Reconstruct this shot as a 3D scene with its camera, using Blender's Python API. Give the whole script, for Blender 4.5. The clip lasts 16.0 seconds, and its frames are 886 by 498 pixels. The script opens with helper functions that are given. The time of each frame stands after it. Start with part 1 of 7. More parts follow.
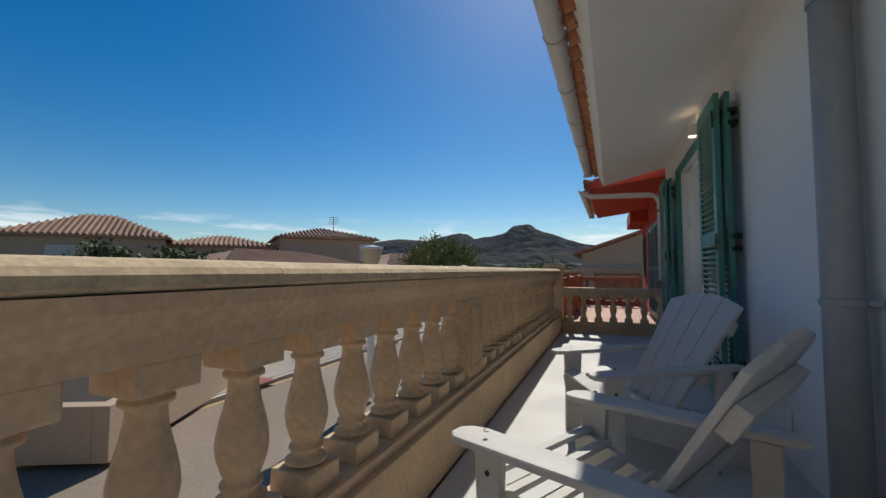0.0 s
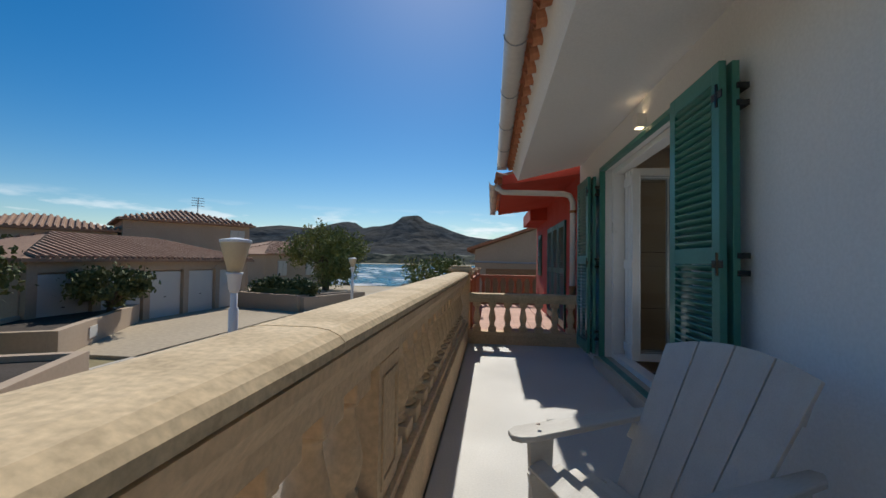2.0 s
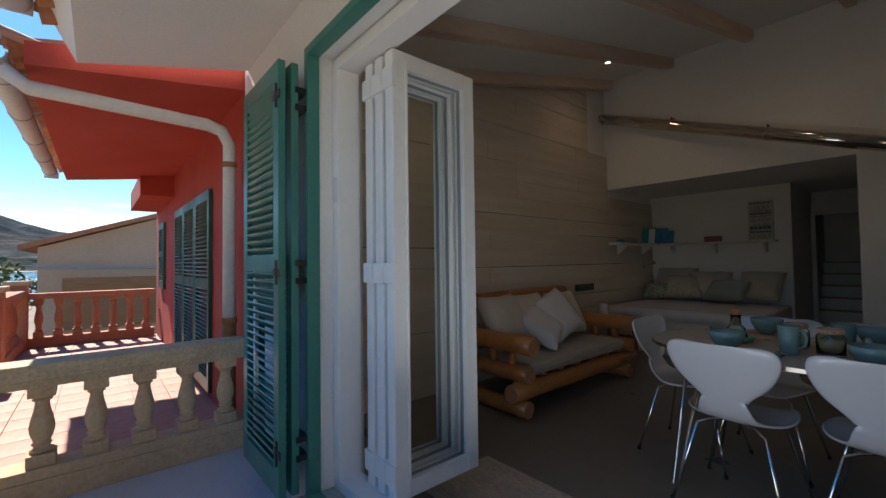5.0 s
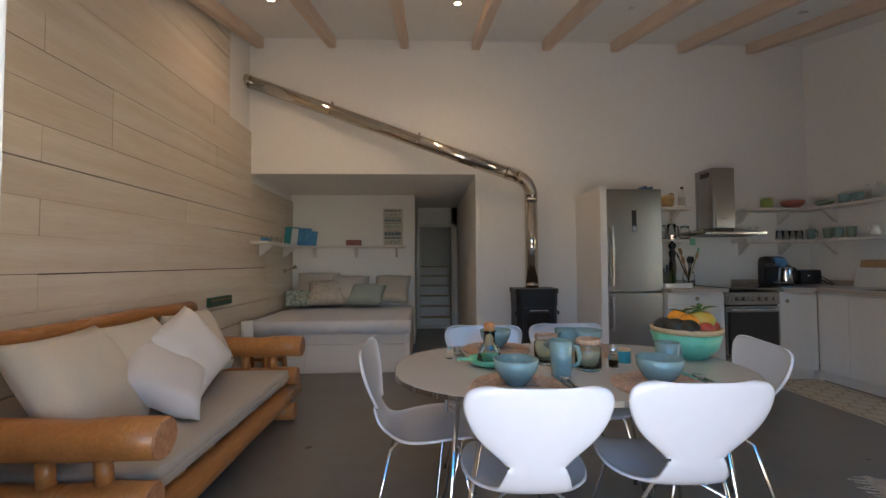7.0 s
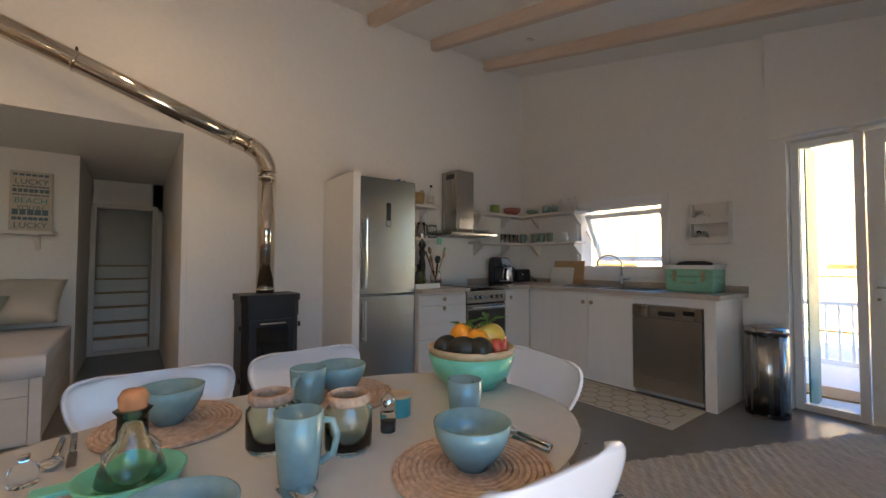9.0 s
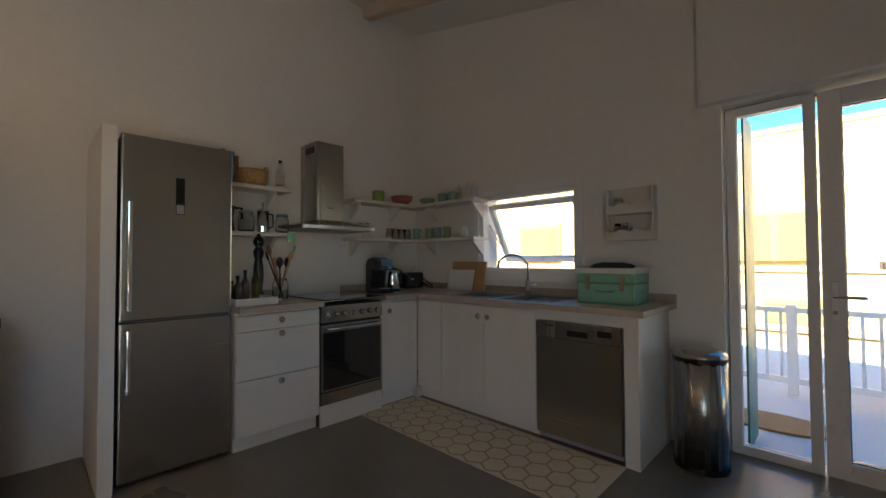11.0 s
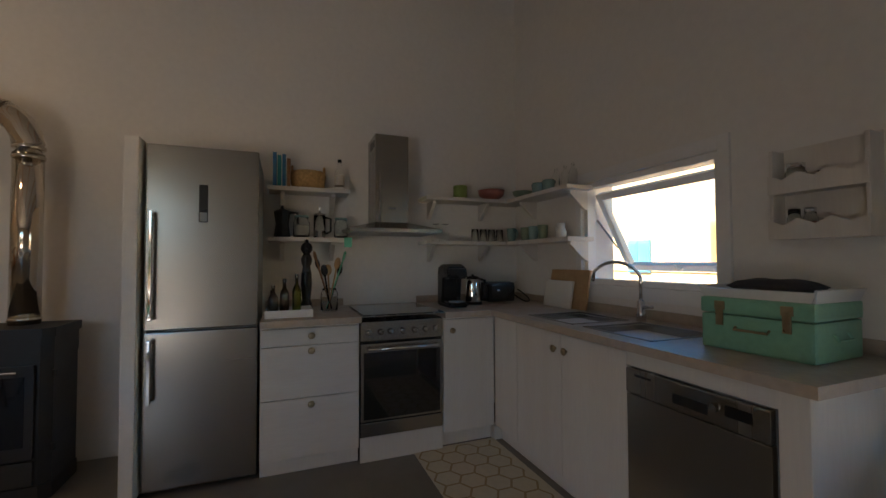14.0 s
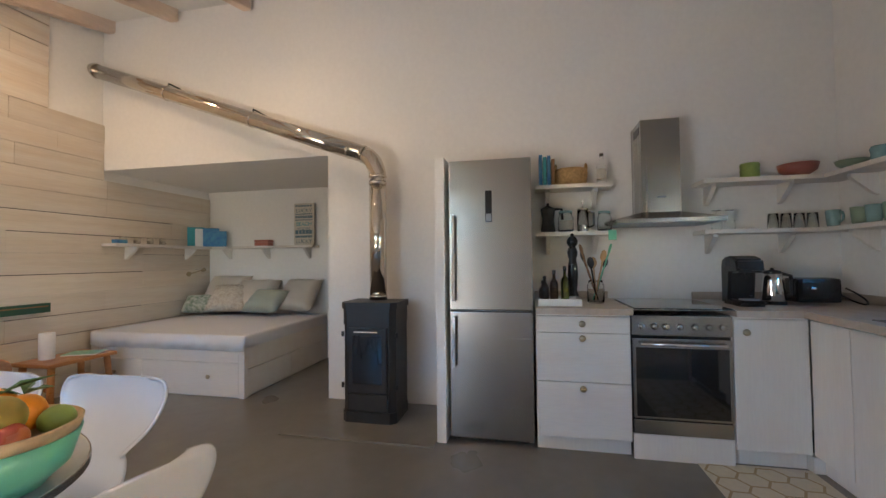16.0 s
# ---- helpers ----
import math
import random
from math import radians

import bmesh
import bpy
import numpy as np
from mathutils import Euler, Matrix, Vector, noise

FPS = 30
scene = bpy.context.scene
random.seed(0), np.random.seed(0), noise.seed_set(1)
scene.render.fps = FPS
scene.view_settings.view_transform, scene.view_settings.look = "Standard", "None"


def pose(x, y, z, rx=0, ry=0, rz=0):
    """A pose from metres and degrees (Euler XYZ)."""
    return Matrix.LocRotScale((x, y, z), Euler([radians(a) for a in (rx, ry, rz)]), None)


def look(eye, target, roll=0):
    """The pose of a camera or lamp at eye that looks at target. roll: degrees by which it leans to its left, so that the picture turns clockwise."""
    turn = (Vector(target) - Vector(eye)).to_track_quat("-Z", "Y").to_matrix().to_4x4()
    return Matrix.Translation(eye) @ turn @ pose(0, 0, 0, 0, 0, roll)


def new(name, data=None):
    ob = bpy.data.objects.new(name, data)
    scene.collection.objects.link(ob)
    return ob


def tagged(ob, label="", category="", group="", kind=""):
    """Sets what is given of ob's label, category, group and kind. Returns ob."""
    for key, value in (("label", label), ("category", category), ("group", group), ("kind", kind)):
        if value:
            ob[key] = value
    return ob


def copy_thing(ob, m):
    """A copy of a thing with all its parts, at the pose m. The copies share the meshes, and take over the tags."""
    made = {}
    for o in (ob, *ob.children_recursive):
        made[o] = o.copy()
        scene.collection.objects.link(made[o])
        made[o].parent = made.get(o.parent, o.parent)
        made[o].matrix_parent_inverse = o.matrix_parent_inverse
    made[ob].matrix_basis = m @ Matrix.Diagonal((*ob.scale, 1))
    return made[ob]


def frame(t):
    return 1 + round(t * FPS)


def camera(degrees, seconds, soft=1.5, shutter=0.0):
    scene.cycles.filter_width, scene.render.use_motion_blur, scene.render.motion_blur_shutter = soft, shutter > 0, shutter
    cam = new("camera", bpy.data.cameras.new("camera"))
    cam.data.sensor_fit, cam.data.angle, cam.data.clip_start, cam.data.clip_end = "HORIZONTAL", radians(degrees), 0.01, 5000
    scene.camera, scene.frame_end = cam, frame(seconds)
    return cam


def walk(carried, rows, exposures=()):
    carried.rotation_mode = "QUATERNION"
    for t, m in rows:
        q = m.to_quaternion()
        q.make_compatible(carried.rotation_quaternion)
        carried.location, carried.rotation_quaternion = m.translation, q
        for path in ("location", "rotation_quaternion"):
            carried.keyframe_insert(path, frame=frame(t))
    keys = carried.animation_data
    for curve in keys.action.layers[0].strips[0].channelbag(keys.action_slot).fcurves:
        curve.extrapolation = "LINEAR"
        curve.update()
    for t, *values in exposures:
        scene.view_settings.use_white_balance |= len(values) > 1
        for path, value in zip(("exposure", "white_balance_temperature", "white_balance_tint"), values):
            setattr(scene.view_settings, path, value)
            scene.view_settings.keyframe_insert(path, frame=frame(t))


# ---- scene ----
EXPOSURES = [(0, 0.2, 6450, 8), (3.2, 0.3, 6450, 8), (5.3, 1.65, 6500, 11), (6.0, 2.4, 6600, 12), (7.0, 3.55, 6800, 13), (8.5, 3.8, 7000, 15),
             (10.0, 3.35, 7500, 15), (12.5, 2.75, 7500, 10), (13.5, 2.8, 7600, 13), (14.5, 2.85, 7550, 16), (15.2, 3.5, 7150, 15), (16.0, 4.35, 6750, 13)]
cam = camera(94.6, 16.0)
PATH = [
    (0, (-0.172, -0.1, 1.065), (-0.931, 1.747, 1.169), -0.0),
    (0.5, (-0.256, 0.018, 1.096), (-0.893, 1.912, 1.19), 0.3),
    (1, (-0.341, 0.231, 1.151), (-0.838, 2.166, 1.226), 1.0),
    (1.5, (-0.495, 0.559, 1.223), (-0.874, 2.522, 1.289), 0.7),
    (2, (-0.644, 1.0, 1.254), (-0.881, 2.986, 1.313), 0.9),
    (2.5, (-0.712, 1.501, 1.258), (-0.785, 3.499, 1.309), 0.7),
    (3, (-0.714, 2.026, 1.262), (-0.669, 4.025, 1.307), 0.8),
    (3.2, (-0.714, 2.254, 1.246), (-0.603, 4.251, 1.295), 0.8),
    (5.3, (-0.028, 4.356, 1.311), (1.435, 5.719, 1.369), -0.7),
    (5.5, (0.055, 4.49, 1.298), (1.621, 5.733, 1.359), -0.6),
    (6, (0.309, 4.77, 1.26), (2.141, 5.57, 1.327), -0.6),
    (6.5, (0.581, 4.996, 1.265), (2.552, 5.326, 1.33), -0.6),
    (7, (0.876, 5.173, 1.278), (2.874, 5.093, 1.345), -0.3),
    (7.5, (1.077, 5.192, 1.306), (3.024, 4.74, 1.367), -0.2),
    (8, (1.32, 5.124, 1.261), (3.188, 4.412, 1.321), -0.1),
    (8.5, (1.54, 5.039, 1.24), (3.287, 4.067, 1.306), 0.0),
    (9, (1.73, 4.889, 1.26), (3.324, 3.684, 1.326), 0.2),
    (9.5, (1.924, 4.653, 1.275), (3.39, 3.294, 1.333), 0.2),
    (10, (2.049, 4.338, 1.276), (3.451, 2.912, 1.327), -0.1),
    (10.2, (2.089, 4.203, 1.285), (3.481, 2.767, 1.335), -0.3),
    (12.5, (2.276, 2.749, 1.328), (3.747, 1.394, 1.37), 0.2),
    (13, (2.307, 2.594, 1.343), (3.9, 1.386, 1.39), 0.1),
    (13.5, (2.319, 2.479, 1.363), (4.058, 1.492, 1.409), -0.0),
    (14, (2.326, 2.482, 1.362), (4.19, 1.759, 1.419), -0.2),
    (14.5, (2.303, 2.509, 1.35), (4.251, 2.063, 1.418), -0.1),
    (15, (2.273, 2.553, 1.356), (4.263, 2.369, 1.412), -0.1),
    (15.5, (2.232, 2.617, 1.341), (4.229, 2.715, 1.397), -0.4),
    (16, (2.188, 2.66, 1.324), (4.144, 3.071, 1.379), -0.6),
]
walk(cam, [(t, look(eye, target, roll)) for t, eye, target, roll in PATH], EXPOSURES)

# ---- world and light ----
SUN_AZ, SUN_EL = 8.0, 43.2      # degrees: bearing from +y towards -x, height over the horizon
world = bpy.data.worlds.new("sky")
scene.world = world
world.use_nodes = True
wn = world.node_tree.nodes
sky = wn.new("ShaderNodeTexSky")
sky.sky_type = "NISHITA"
sky.sun_disc = False
sky.sun_elevation = radians(SUN_EL)
sky.sun_rotation = radians(-SUN_AZ)
sky.dust_density, sky.ozone_density, sky.air_density = 0.22, 3.0, 1.0
wn["Background"].inputs["Strength"].default_value = 0.072
hs = wn.new("ShaderNodeHueSaturation")
hs.inputs["Saturation"].default_value = 1.45
world.node_tree.links.new(sky.outputs["Color"], hs.inputs["Color"])
# a few low fair-weather clouds over the hills
tc, mp, nz, sep = (wn.new("ShaderNode" + k) for k in ("TexCoord", "Mapping", "TexNoise", "SeparateXYZ"))
mp.inputs["Scale"].default_value = (7, 7, 34)
nz.inputs["Scale"].default_value, nz.inputs["Detail"].default_value = 1.0, 6.0
band, cut, mul, mx = wn.new("ShaderNodeMapRange"), wn.new("ShaderNodeMapRange"), wn.new("ShaderNodeMath"), wn.new("ShaderNodeMix")
mx.data_type, mul.operation = "RGBA", "MULTIPLY"
wl = world.node_tree.links
wl.new(tc.outputs["Generated"], mp.inputs["Vector"])
wl.new(mp.outputs["Vector"], nz.inputs["Vector"])
wl.new(tc.outputs["Generated"], sep.inputs["Vector"])
for k, v in (("From Min", 0.125), ("From Max", 0.07), ("To Min", 0.0), ("To Max", 1.0)):
    band.inputs[k].default_value = v
for k, v in (("From Min", 0.50), ("From Max", 0.60), ("To Min", 0.0), ("To Max", 0.9)):
    cut.inputs[k].default_value = v
wl.new(sep.outputs["Z"], band.inputs["Value"])
wl.new(nz.outputs["Fac"], cut.inputs["Value"])
wl.new(band.outputs["Result"], mul.inputs[0])
wl.new(cut.outputs["Result"], mul.inputs[1])
wl.new(mul.outputs["Value"], mx.inputs["Factor"])
wl.new(hs.outputs["Color"], mx.inputs[6])
mx.inputs[7].default_value = (11, 11.5, 12, 1)
wl.new(mx.outputs[2], wn["Background"].inputs["Color"])
sun = new("sun", bpy.data.lights.new("sun", "SUN"))
sun.data.energy, sun.data.angle, sun.data.color = 3.6, radians(0.55), (1.0, 0.94, 0.85)
a, e = radians(SUN_AZ), radians(SUN_EL)
sun.matrix_world = look((0, 0, 0), (math.sin(a) * math.cos(e), -math.cos(a) * math.cos(e), -math.sin(e)))

# lamp added low in the wide door, for daylight thrown in off the sunlit balcony
door_light = new("door_daylight", bpy.data.lights.new("door_daylight", "AREA"))
door_light.data.shape, door_light.data.size, door_light.data.size_y, door_light.data.energy, door_light.data.color = "RECTANGLE", 1.1, 0.9, 2.3, (0.94, 0.97, 1.0)
door_light.matrix_world = look((0.76, 4.75, 0.6), (3.3, 4.0, 3.2))
# lit downlights in the ceiling
DOWNLIGHTS = ((2.12, 6.5), (2.12, 4.87), (4.68, 6.62), (4.68, 4.87))
for x, y in DOWNLIGHTS:
    o = new("downlight_lamp", bpy.data.lights.new("downlight_lamp", "SPOT"))
    o.data.energy, o.data.color, o.data.spot_size, o.data.spot_blend, o.data.shadow_soft_size = 1.2, (1.0, 0.70, 0.44), radians(150), 0.8, 0.04
    o.matrix_world = look((x, y, 4.05 - 0.24 * (5.94 - x) - 0.03), (x + 0.25, y, 0))

# ---- helpers for meshes ----
def part(name, bm, material, parent=None, label="", smooth=False):
    """Link a bmesh as one mesh object, under a thing or a part."""
    me = bpy.data.meshes.new(name)
    bmesh.ops.recalc_face_normals(bm, faces=bm.faces)
    bm.to_mesh(me)
    bm.free()
    me.materials.append(material)
    if smooth:
        me.polygons.foreach_set("use_smooth", [True] * len(me.polygons))
    ob = new(name, me)
    if parent:
        ob.parent = parent
    return tagged(ob, label=label) if label else ob

def shared(name, ob, m, parent=None):
    """Another object on the same mesh."""
    o = new(name, ob.data)
    o.matrix_basis = m
    if parent:
        o.parent = parent
    return o

def thing(name, label, category, x=0, y=0, z=0, rz=0, group="", kind=""):
    ob = new(name)
    ob.empty_display_size = 0.1
    ob.matrix_basis = pose(x, y, z, 0, 0, rz)
    return tagged(ob, label, category, group, kind)

def bx(bm, x0, y0, z0, x1, y1, z1, bevel=0.0, m=None):
    """A box into bm, with its edges taken off."""
    r = bmesh.ops.create_cube(bm, size=1.0)
    vs = r["verts"]
    for v in vs:
        v.co = Vector(((x0 + x1) / 2 + v.co.x * (x1 - x0), (y0 + y1) / 2 + v.co.y * (y1 - y0), (z0 + z1) / 2 + v.co.z * (z1 - z0)))
    if m is not None:
        bmesh.ops.transform(bm, matrix=m, verts=vs)
    if bevel:
        es = list({e for v in vs for e in v.link_edges})
        bmesh.ops.bevel(bm, geom=es, offset=bevel, segments=2, profile=0.7, affect="EDGES")
    return bm

def box(name, c, material, parent=None, bevel=0.004, label="", m=None):
    return part(name, bx(bmesh.new(), *c, bevel=bevel, m=m), material, parent, label)

def lathe(profile, seg=24, bm=None, m=None):
    """A turned form from (radius, height) pairs."""
    bm = bm or bmesh.new()
    rings = []
    for r, z in profile:
        r = max(r, 0.0004)
        rings.append([bm.verts.new((r * math.cos(2 * math.pi * k / seg), r * math.sin(2 * math.pi * k / seg), z)) for k in range(seg)])
    for a, b in zip(rings, rings[1:]):
        for k in range(seg):
            bm.faces.new((a[k], a[(k + 1) % seg], b[(k + 1) % seg], b[k]))
    bm.faces.new(rings[0][::-1])
    bm.faces.new(rings[-1])
    if m is not None:
        bmesh.ops.transform(bm, matrix=m, verts=[v for r in rings for v in r])
    return bm

def tube(points, r, seg=10, bm=None, closed=False):
    """A round bar along points; r is one radius or one for each point."""
    bm = bm or bmesh.new()
    pts = [Vector(p) for p in points]
    rs = r if isinstance(r, (list, tuple)) else [r] * len(pts)
    rings, up = [], Vector((0, 0, 1))
    n = len(pts)
    for i, p in enumerate(pts):
        d = (pts[(i + 1) % n if closed else min(i + 1, n - 1)] - pts[(i - 1) % n if closed else max(i - 1, 0)]).normalized()
        u = d.cross(up)
        if u.length < 0.05:
            u = d.cross(Vector((1, 0, 0)))
        u.normalize()
        if rings and u.dot(lastu) < 0:
            u = -u
        lastu = u
        w = u.cross(d)
        rings.append([bm.verts.new(p + rs[i] * (math.cos(2 * math.pi * k / seg) * u + math.sin(2 * math.pi * k / seg) * w)) for k in range(seg)])
    pairs = list(zip(rings, rings[1:])) + ([(rings[-1], rings[0])] if closed else [])
    for a, b in pairs:
        for k in range(seg):
            bm.faces.new((a[k], a[(k + 1) % seg], b[(k + 1) % seg], b[k]))
    if not closed:
        bm.faces.new(rings[0][::-1])
        bm.faces.new(rings[-1])
    return bm

def prism(bm, outline, z0, z1, m=None):
    """An outline of (x, y) pushed up from z0 to z1."""
    lo = [bm.verts.new((x, y, z0)) for x, y in outline]
    hi = [bm.verts.new((x, y, z1)) for x, y in outline]
    n = len(outline)
    for k in range(n):
        bm.faces.new((lo[k], lo[(k + 1) % n], hi[(k + 1) % n], hi[k]))
    bm.faces.new(lo[::-1])
    bm.faces.new(hi)
    if m is not None:
        bmesh.ops.transform(bm, matrix=m, verts=lo + hi)
    return bm

def cushion(w, d, h, seg=14, seed=0, puff=1.0):
    """A stuffed pillow, w by d, h thick in the middle, lying flat on z = 0."""
    bm, rnd = bmesh.new(), random.Random(seed)
    ox, oy = rnd.random() * 9, rnd.random() * 9
    sheets = []
    for s in (1, -1):
        rows = []
        for i in range(seg + 1):
            row = []
            for j in range(seg + 1):
                u, v = 2 * i / seg - 1, 2 * j / seg - 1
                pin = 1 - 0.07 * (1 - abs(u) ** 2) * abs(v) ** 3 - 0.0
                pin2 = 1 - 0.07 * (1 - abs(v) ** 2) * abs(u) ** 3
                k = max(0.0, (1 - u ** 4) * (1 - v ** 4)) ** 0.55
                wr = noise.noise(Vector((u * 2.2 + ox, v * 2.2 + oy, s * 3.0))) * 0.16 * k
                row.append(bm.verts.new((u * pin2 * w / 2, v * pin * d / 2, h / 2 + s * h / 2 * (k * puff + wr))))
            rows.append(row)
        for i in range(seg):
            for j in range(seg):
                bm.faces.new((rows[i][j], rows[i + 1][j], rows[i + 1][j + 1], rows[i][j + 1]))
        sheets.append(rows)
    bmesh.ops.remove_doubles(bm, verts=bm.verts, dist=0.002)
    return bm

# ---- materials ----
def rgb(c):
    return (c[0], c[1], c[2], 1.0)

def M(name, base, rough=0.6, metal=0.0, v1=0.10, s1=1.5, v2=0.06, s2=25.0, bump=0.15, bs=60.0, stretch=(1, 1, 1),
      tint=None, tints=0.35, coat=0.0, dist=0.004, rv=0.1, per=0.0, sheen=0.0, spec=0.5):
    """A surface with its colour varied at two scales, fine relief and uneven gloss."""
    m = bpy.data.materials.new(name)
    m.use_nodes = True
    nt = m.node_tree
    n, l = nt.nodes, nt.links
    b = n["Principled BSDF"]
    tc = n.new("ShaderNodeTexCoord")
    mp = n.new("ShaderNodeMapping")
    mp.inputs["Scale"].default_value = stretch
    l.new(tc.outputs["Object"], mp.inputs["Vector"])
    def noise_tex(s, d=4.0):
        t = n.new("ShaderNodeTexNoise")
        t.inputs["Scale"].default_value, t.inputs["Detail"].default_value = s, d
        l.new(mp.outputs["Vector"], t.inputs["Vector"])
        return t.outputs["Fac"]
    def mix(kind, fac, a, c):
        x = n.new("ShaderNodeMix")
        x.data_type, x.blend_type = "RGBA", kind
        for sock, v in ((x.inputs["Factor"], fac), (x.inputs[6], a), (x.inputs[7], c)):
            if isinstance(v, (int, float)):
                sock.default_value = v
            elif isinstance(v, tuple):
                sock.default_value = v
            else:
                l.new(v, sock)
        return x.outputs[2]
    def remap(v, a, c, lo=0.3, hi=0.7):
        x = n.new("ShaderNodeMapRange")
        x.inputs["From Min"].default_value, x.inputs["From Max"].default_value = lo, hi
        x.inputs["To Min"].default_value, x.inputs["To Max"].default_value = a, c
        l.new(v, x.inputs["Value"])
        return x.outputs["Result"]
    big, small = noise_tex(s1), noise_tex(s2)
    t = tint or tuple(v * 0.6 for v in base)
    col = mix("MIX", remap(big, 0.0, tints if tint else v1 * 2), rgb(base), rgb(t))
    col = mix("MULTIPLY", 1.0, col, mix("MIX", remap(small, 0, 1), rgb((1 - v2,) * 3), rgb((1 + v2,) * 3)))
    if per:
        oi = n.new("ShaderNodeObjectInfo")
        hv = n.new("ShaderNodeHueSaturation")
        l.new(remap(oi.outputs["Random"], 1 - per, 1 + per, 0, 1), hv.inputs["Value"])
        l.new(col, hv.inputs["Color"])
        col = hv.outputs["Color"]
    l.new(col, b.inputs["Base Color"])
    l.new(remap(big, max(0.02, rough - rv), min(1, rough + rv)), b.inputs["Roughness"])
    b.inputs["Metallic"].default_value = metal
    b.inputs["Coat Weight"].default_value = coat
    b.inputs["Sheen Weight"].default_value = sheen
    b.inputs["Specular IOR Level"].default_value = spec
    if bump:
        bp = n.new("ShaderNodeBump")
        bp.inputs["Strength"].default_value, bp.inputs["Distance"].default_value = bump, dist
        l.new(noise_tex(bs), bp.inputs["Height"])
        l.new(bp.outputs["Normal"], b.inputs["Normal"])
    return m

def glow(name, color, strength):
    m = bpy.data.materials.new(name)
    m.use_nodes = True
    b = m.node_tree.nodes["Principled BSDF"]
    b.inputs["Base Color"].default_value = rgb(color)
    b.inputs["Emission Color"].default_value = rgb(color)
    b.inputs["Emission Strength"].default_value = strength
    return m

def glass(name, color=(1, 1, 1), rough=0.0, ior=1.45):
    m = bpy.data.materials.new(name)
    m.use_nodes = True
    b = m.node_tree.nodes["Principled BSDF"]
    b.inputs["Base Color"].default_value = rgb(color)
    b.inputs["Transmission Weight"].default_value = 1.0
    b.inputs["Roughness"].default_value = rough
    b.inputs["IOR"].default_value = ior
    return m

PLASTER = M("white wall plaster", (0.80, 0.78, 0.75), 0.85, v1=0.03, s1=0.8, v2=0.02, bump=0.25, bs=35, dist=0.003)
PLASTER_OUT = M("outdoor white render", (0.74, 0.74, 0.74), 0.9, v1=0.06, s1=0.7, v2=0.04, s2=60, bump=0.35, bs=90)
CEIL = M("white painted ceiling", (0.80, 0.78, 0.74), 0.85, v1=0.03, v2=0.02, bump=0.1)
STONE = M("cream artificial stone", (0.68, 0.48, 0.29), 0.85, s1=3.0, tint=(0.40, 0.30, 0.20), tints=0.5, v2=0.12, s2=45, bump=0.4, bs=70, dist=0.004, per=0.06)
STONE_CAP = M("weathered cream stone", (0.63, 0.49, 0.31), 0.9, s1=6.0, tint=(0.36, 0.28, 0.18), tints=0.55, v2=0.18, s2=60, bump=0.12, bs=120, dist=0.003)
BALC = M("grey painted terrace floor", (0.60, 0.59, 0.57), 0.7, s1=1.2, v1=0.08, v2=0.06, s2=80, bump=0.2, bs=120)
CONCRETE = M("polished grey concrete", (0.19, 0.175, 0.155), 0.30, s1=1.1, tint=(0.15, 0.136, 0.12), tints=0.6, v2=0.06, s2=9, bump=0.03, bs=8, rv=0.03)
PLANK = M("whitewashed pine board", (0.66, 0.60, 0.52), 0.7, s1=1.6, tint=(0.56, 0.43, 0.32), tints=0.55, v2=0.05, s2=12, bump=0.25, bs=40, stretch=(0.5, 5, 7), per=0.05)
BEAM = M("whitewashed pine beam", (0.70, 0.57, 0.47), 0.65, s1=1.2, tint=(0.60, 0.42, 0.31), tints=0.6, v2=0.07, s2=14, bump=0.25, bs=40, stretch=(0.4, 6, 6), per=0.05)
CAB = M("whitewashed cabinet wood", (0.70, 0.67, 0.63), 0.55, s1=1.5, tint=(0.66, 0.60, 0.55), tints=0.5, v2=0.03, s2=16, bump=0.12, bs=40, stretch=(5, 5, 0.5), per=0.02)
CABH = M("whitewashed drawer wood", (0.70, 0.67, 0.63), 0.55, s1=1.5, tint=(0.66, 0.58, 0.52), tints=0.5, v2=0.03, s2=16, bump=0.12, bs=40, stretch=(5, 0.6, 6), per=0.02)
TOP = M("beige laminate worktop", (0.47, 0.39, 0.32), 0.45, s1=4, tint=(0.38, 0.30, 0.24), tints=0.5, v2=0.08, s2=30, bump=0.08, bs=60, stretch=(1, 1, 1))
STEEL = M("brushed stainless steel", (0.40, 0.385, 0.36), 0.26, 1.0, v1=0.012, s1=1.2, v2=0.012, s2=30, bump=0.006, bs=160, stretch=(1, 0.3, 40), rv=0.015, dist=0.001)
STEELV = M("brushed steel upright", (0.40, 0.385, 0.36), 0.26, 1.0, v1=0.04, s1=1.5, v2=0.05, s2=30, bump=0.05, bs=120, stretch=(12, 12, 0.2), rv=0.04, dist=0.001)
FLUE = M("polished flue steel", (0.66, 0.60, 0.52), 0.10, 1.0, v1=0.04, v2=0.03, bump=0.02, bs=20, rv=0.04)
CHROME = M("chrome", (0.75, 0.75, 0.75), 0.08, 1.0, v1=0.02, v2=0.02, bump=0, rv=0.03)
BRASSY = M("worn brass knob", (0.45, 0.36, 0.24), 0.35, 1.0, v1=0.2, s1=30, bump=0.1)
BLACK = M("black stove iron", (0.018, 0.018, 0.020), 0.5, v1=0.2, v2=0.1, bump=0.15, bs=150)
BLACKP = M("black plastic", (0.012, 0.012, 0.013), 0.28, v1=0.1, v2=0.05, bump=0.0)
DARKGLASS = M("dark oven glass", (0.010, 0.010, 0.011), 0.06, v1=0.1, v2=0.0, bump=0, rv=0.02, coat=0.6)
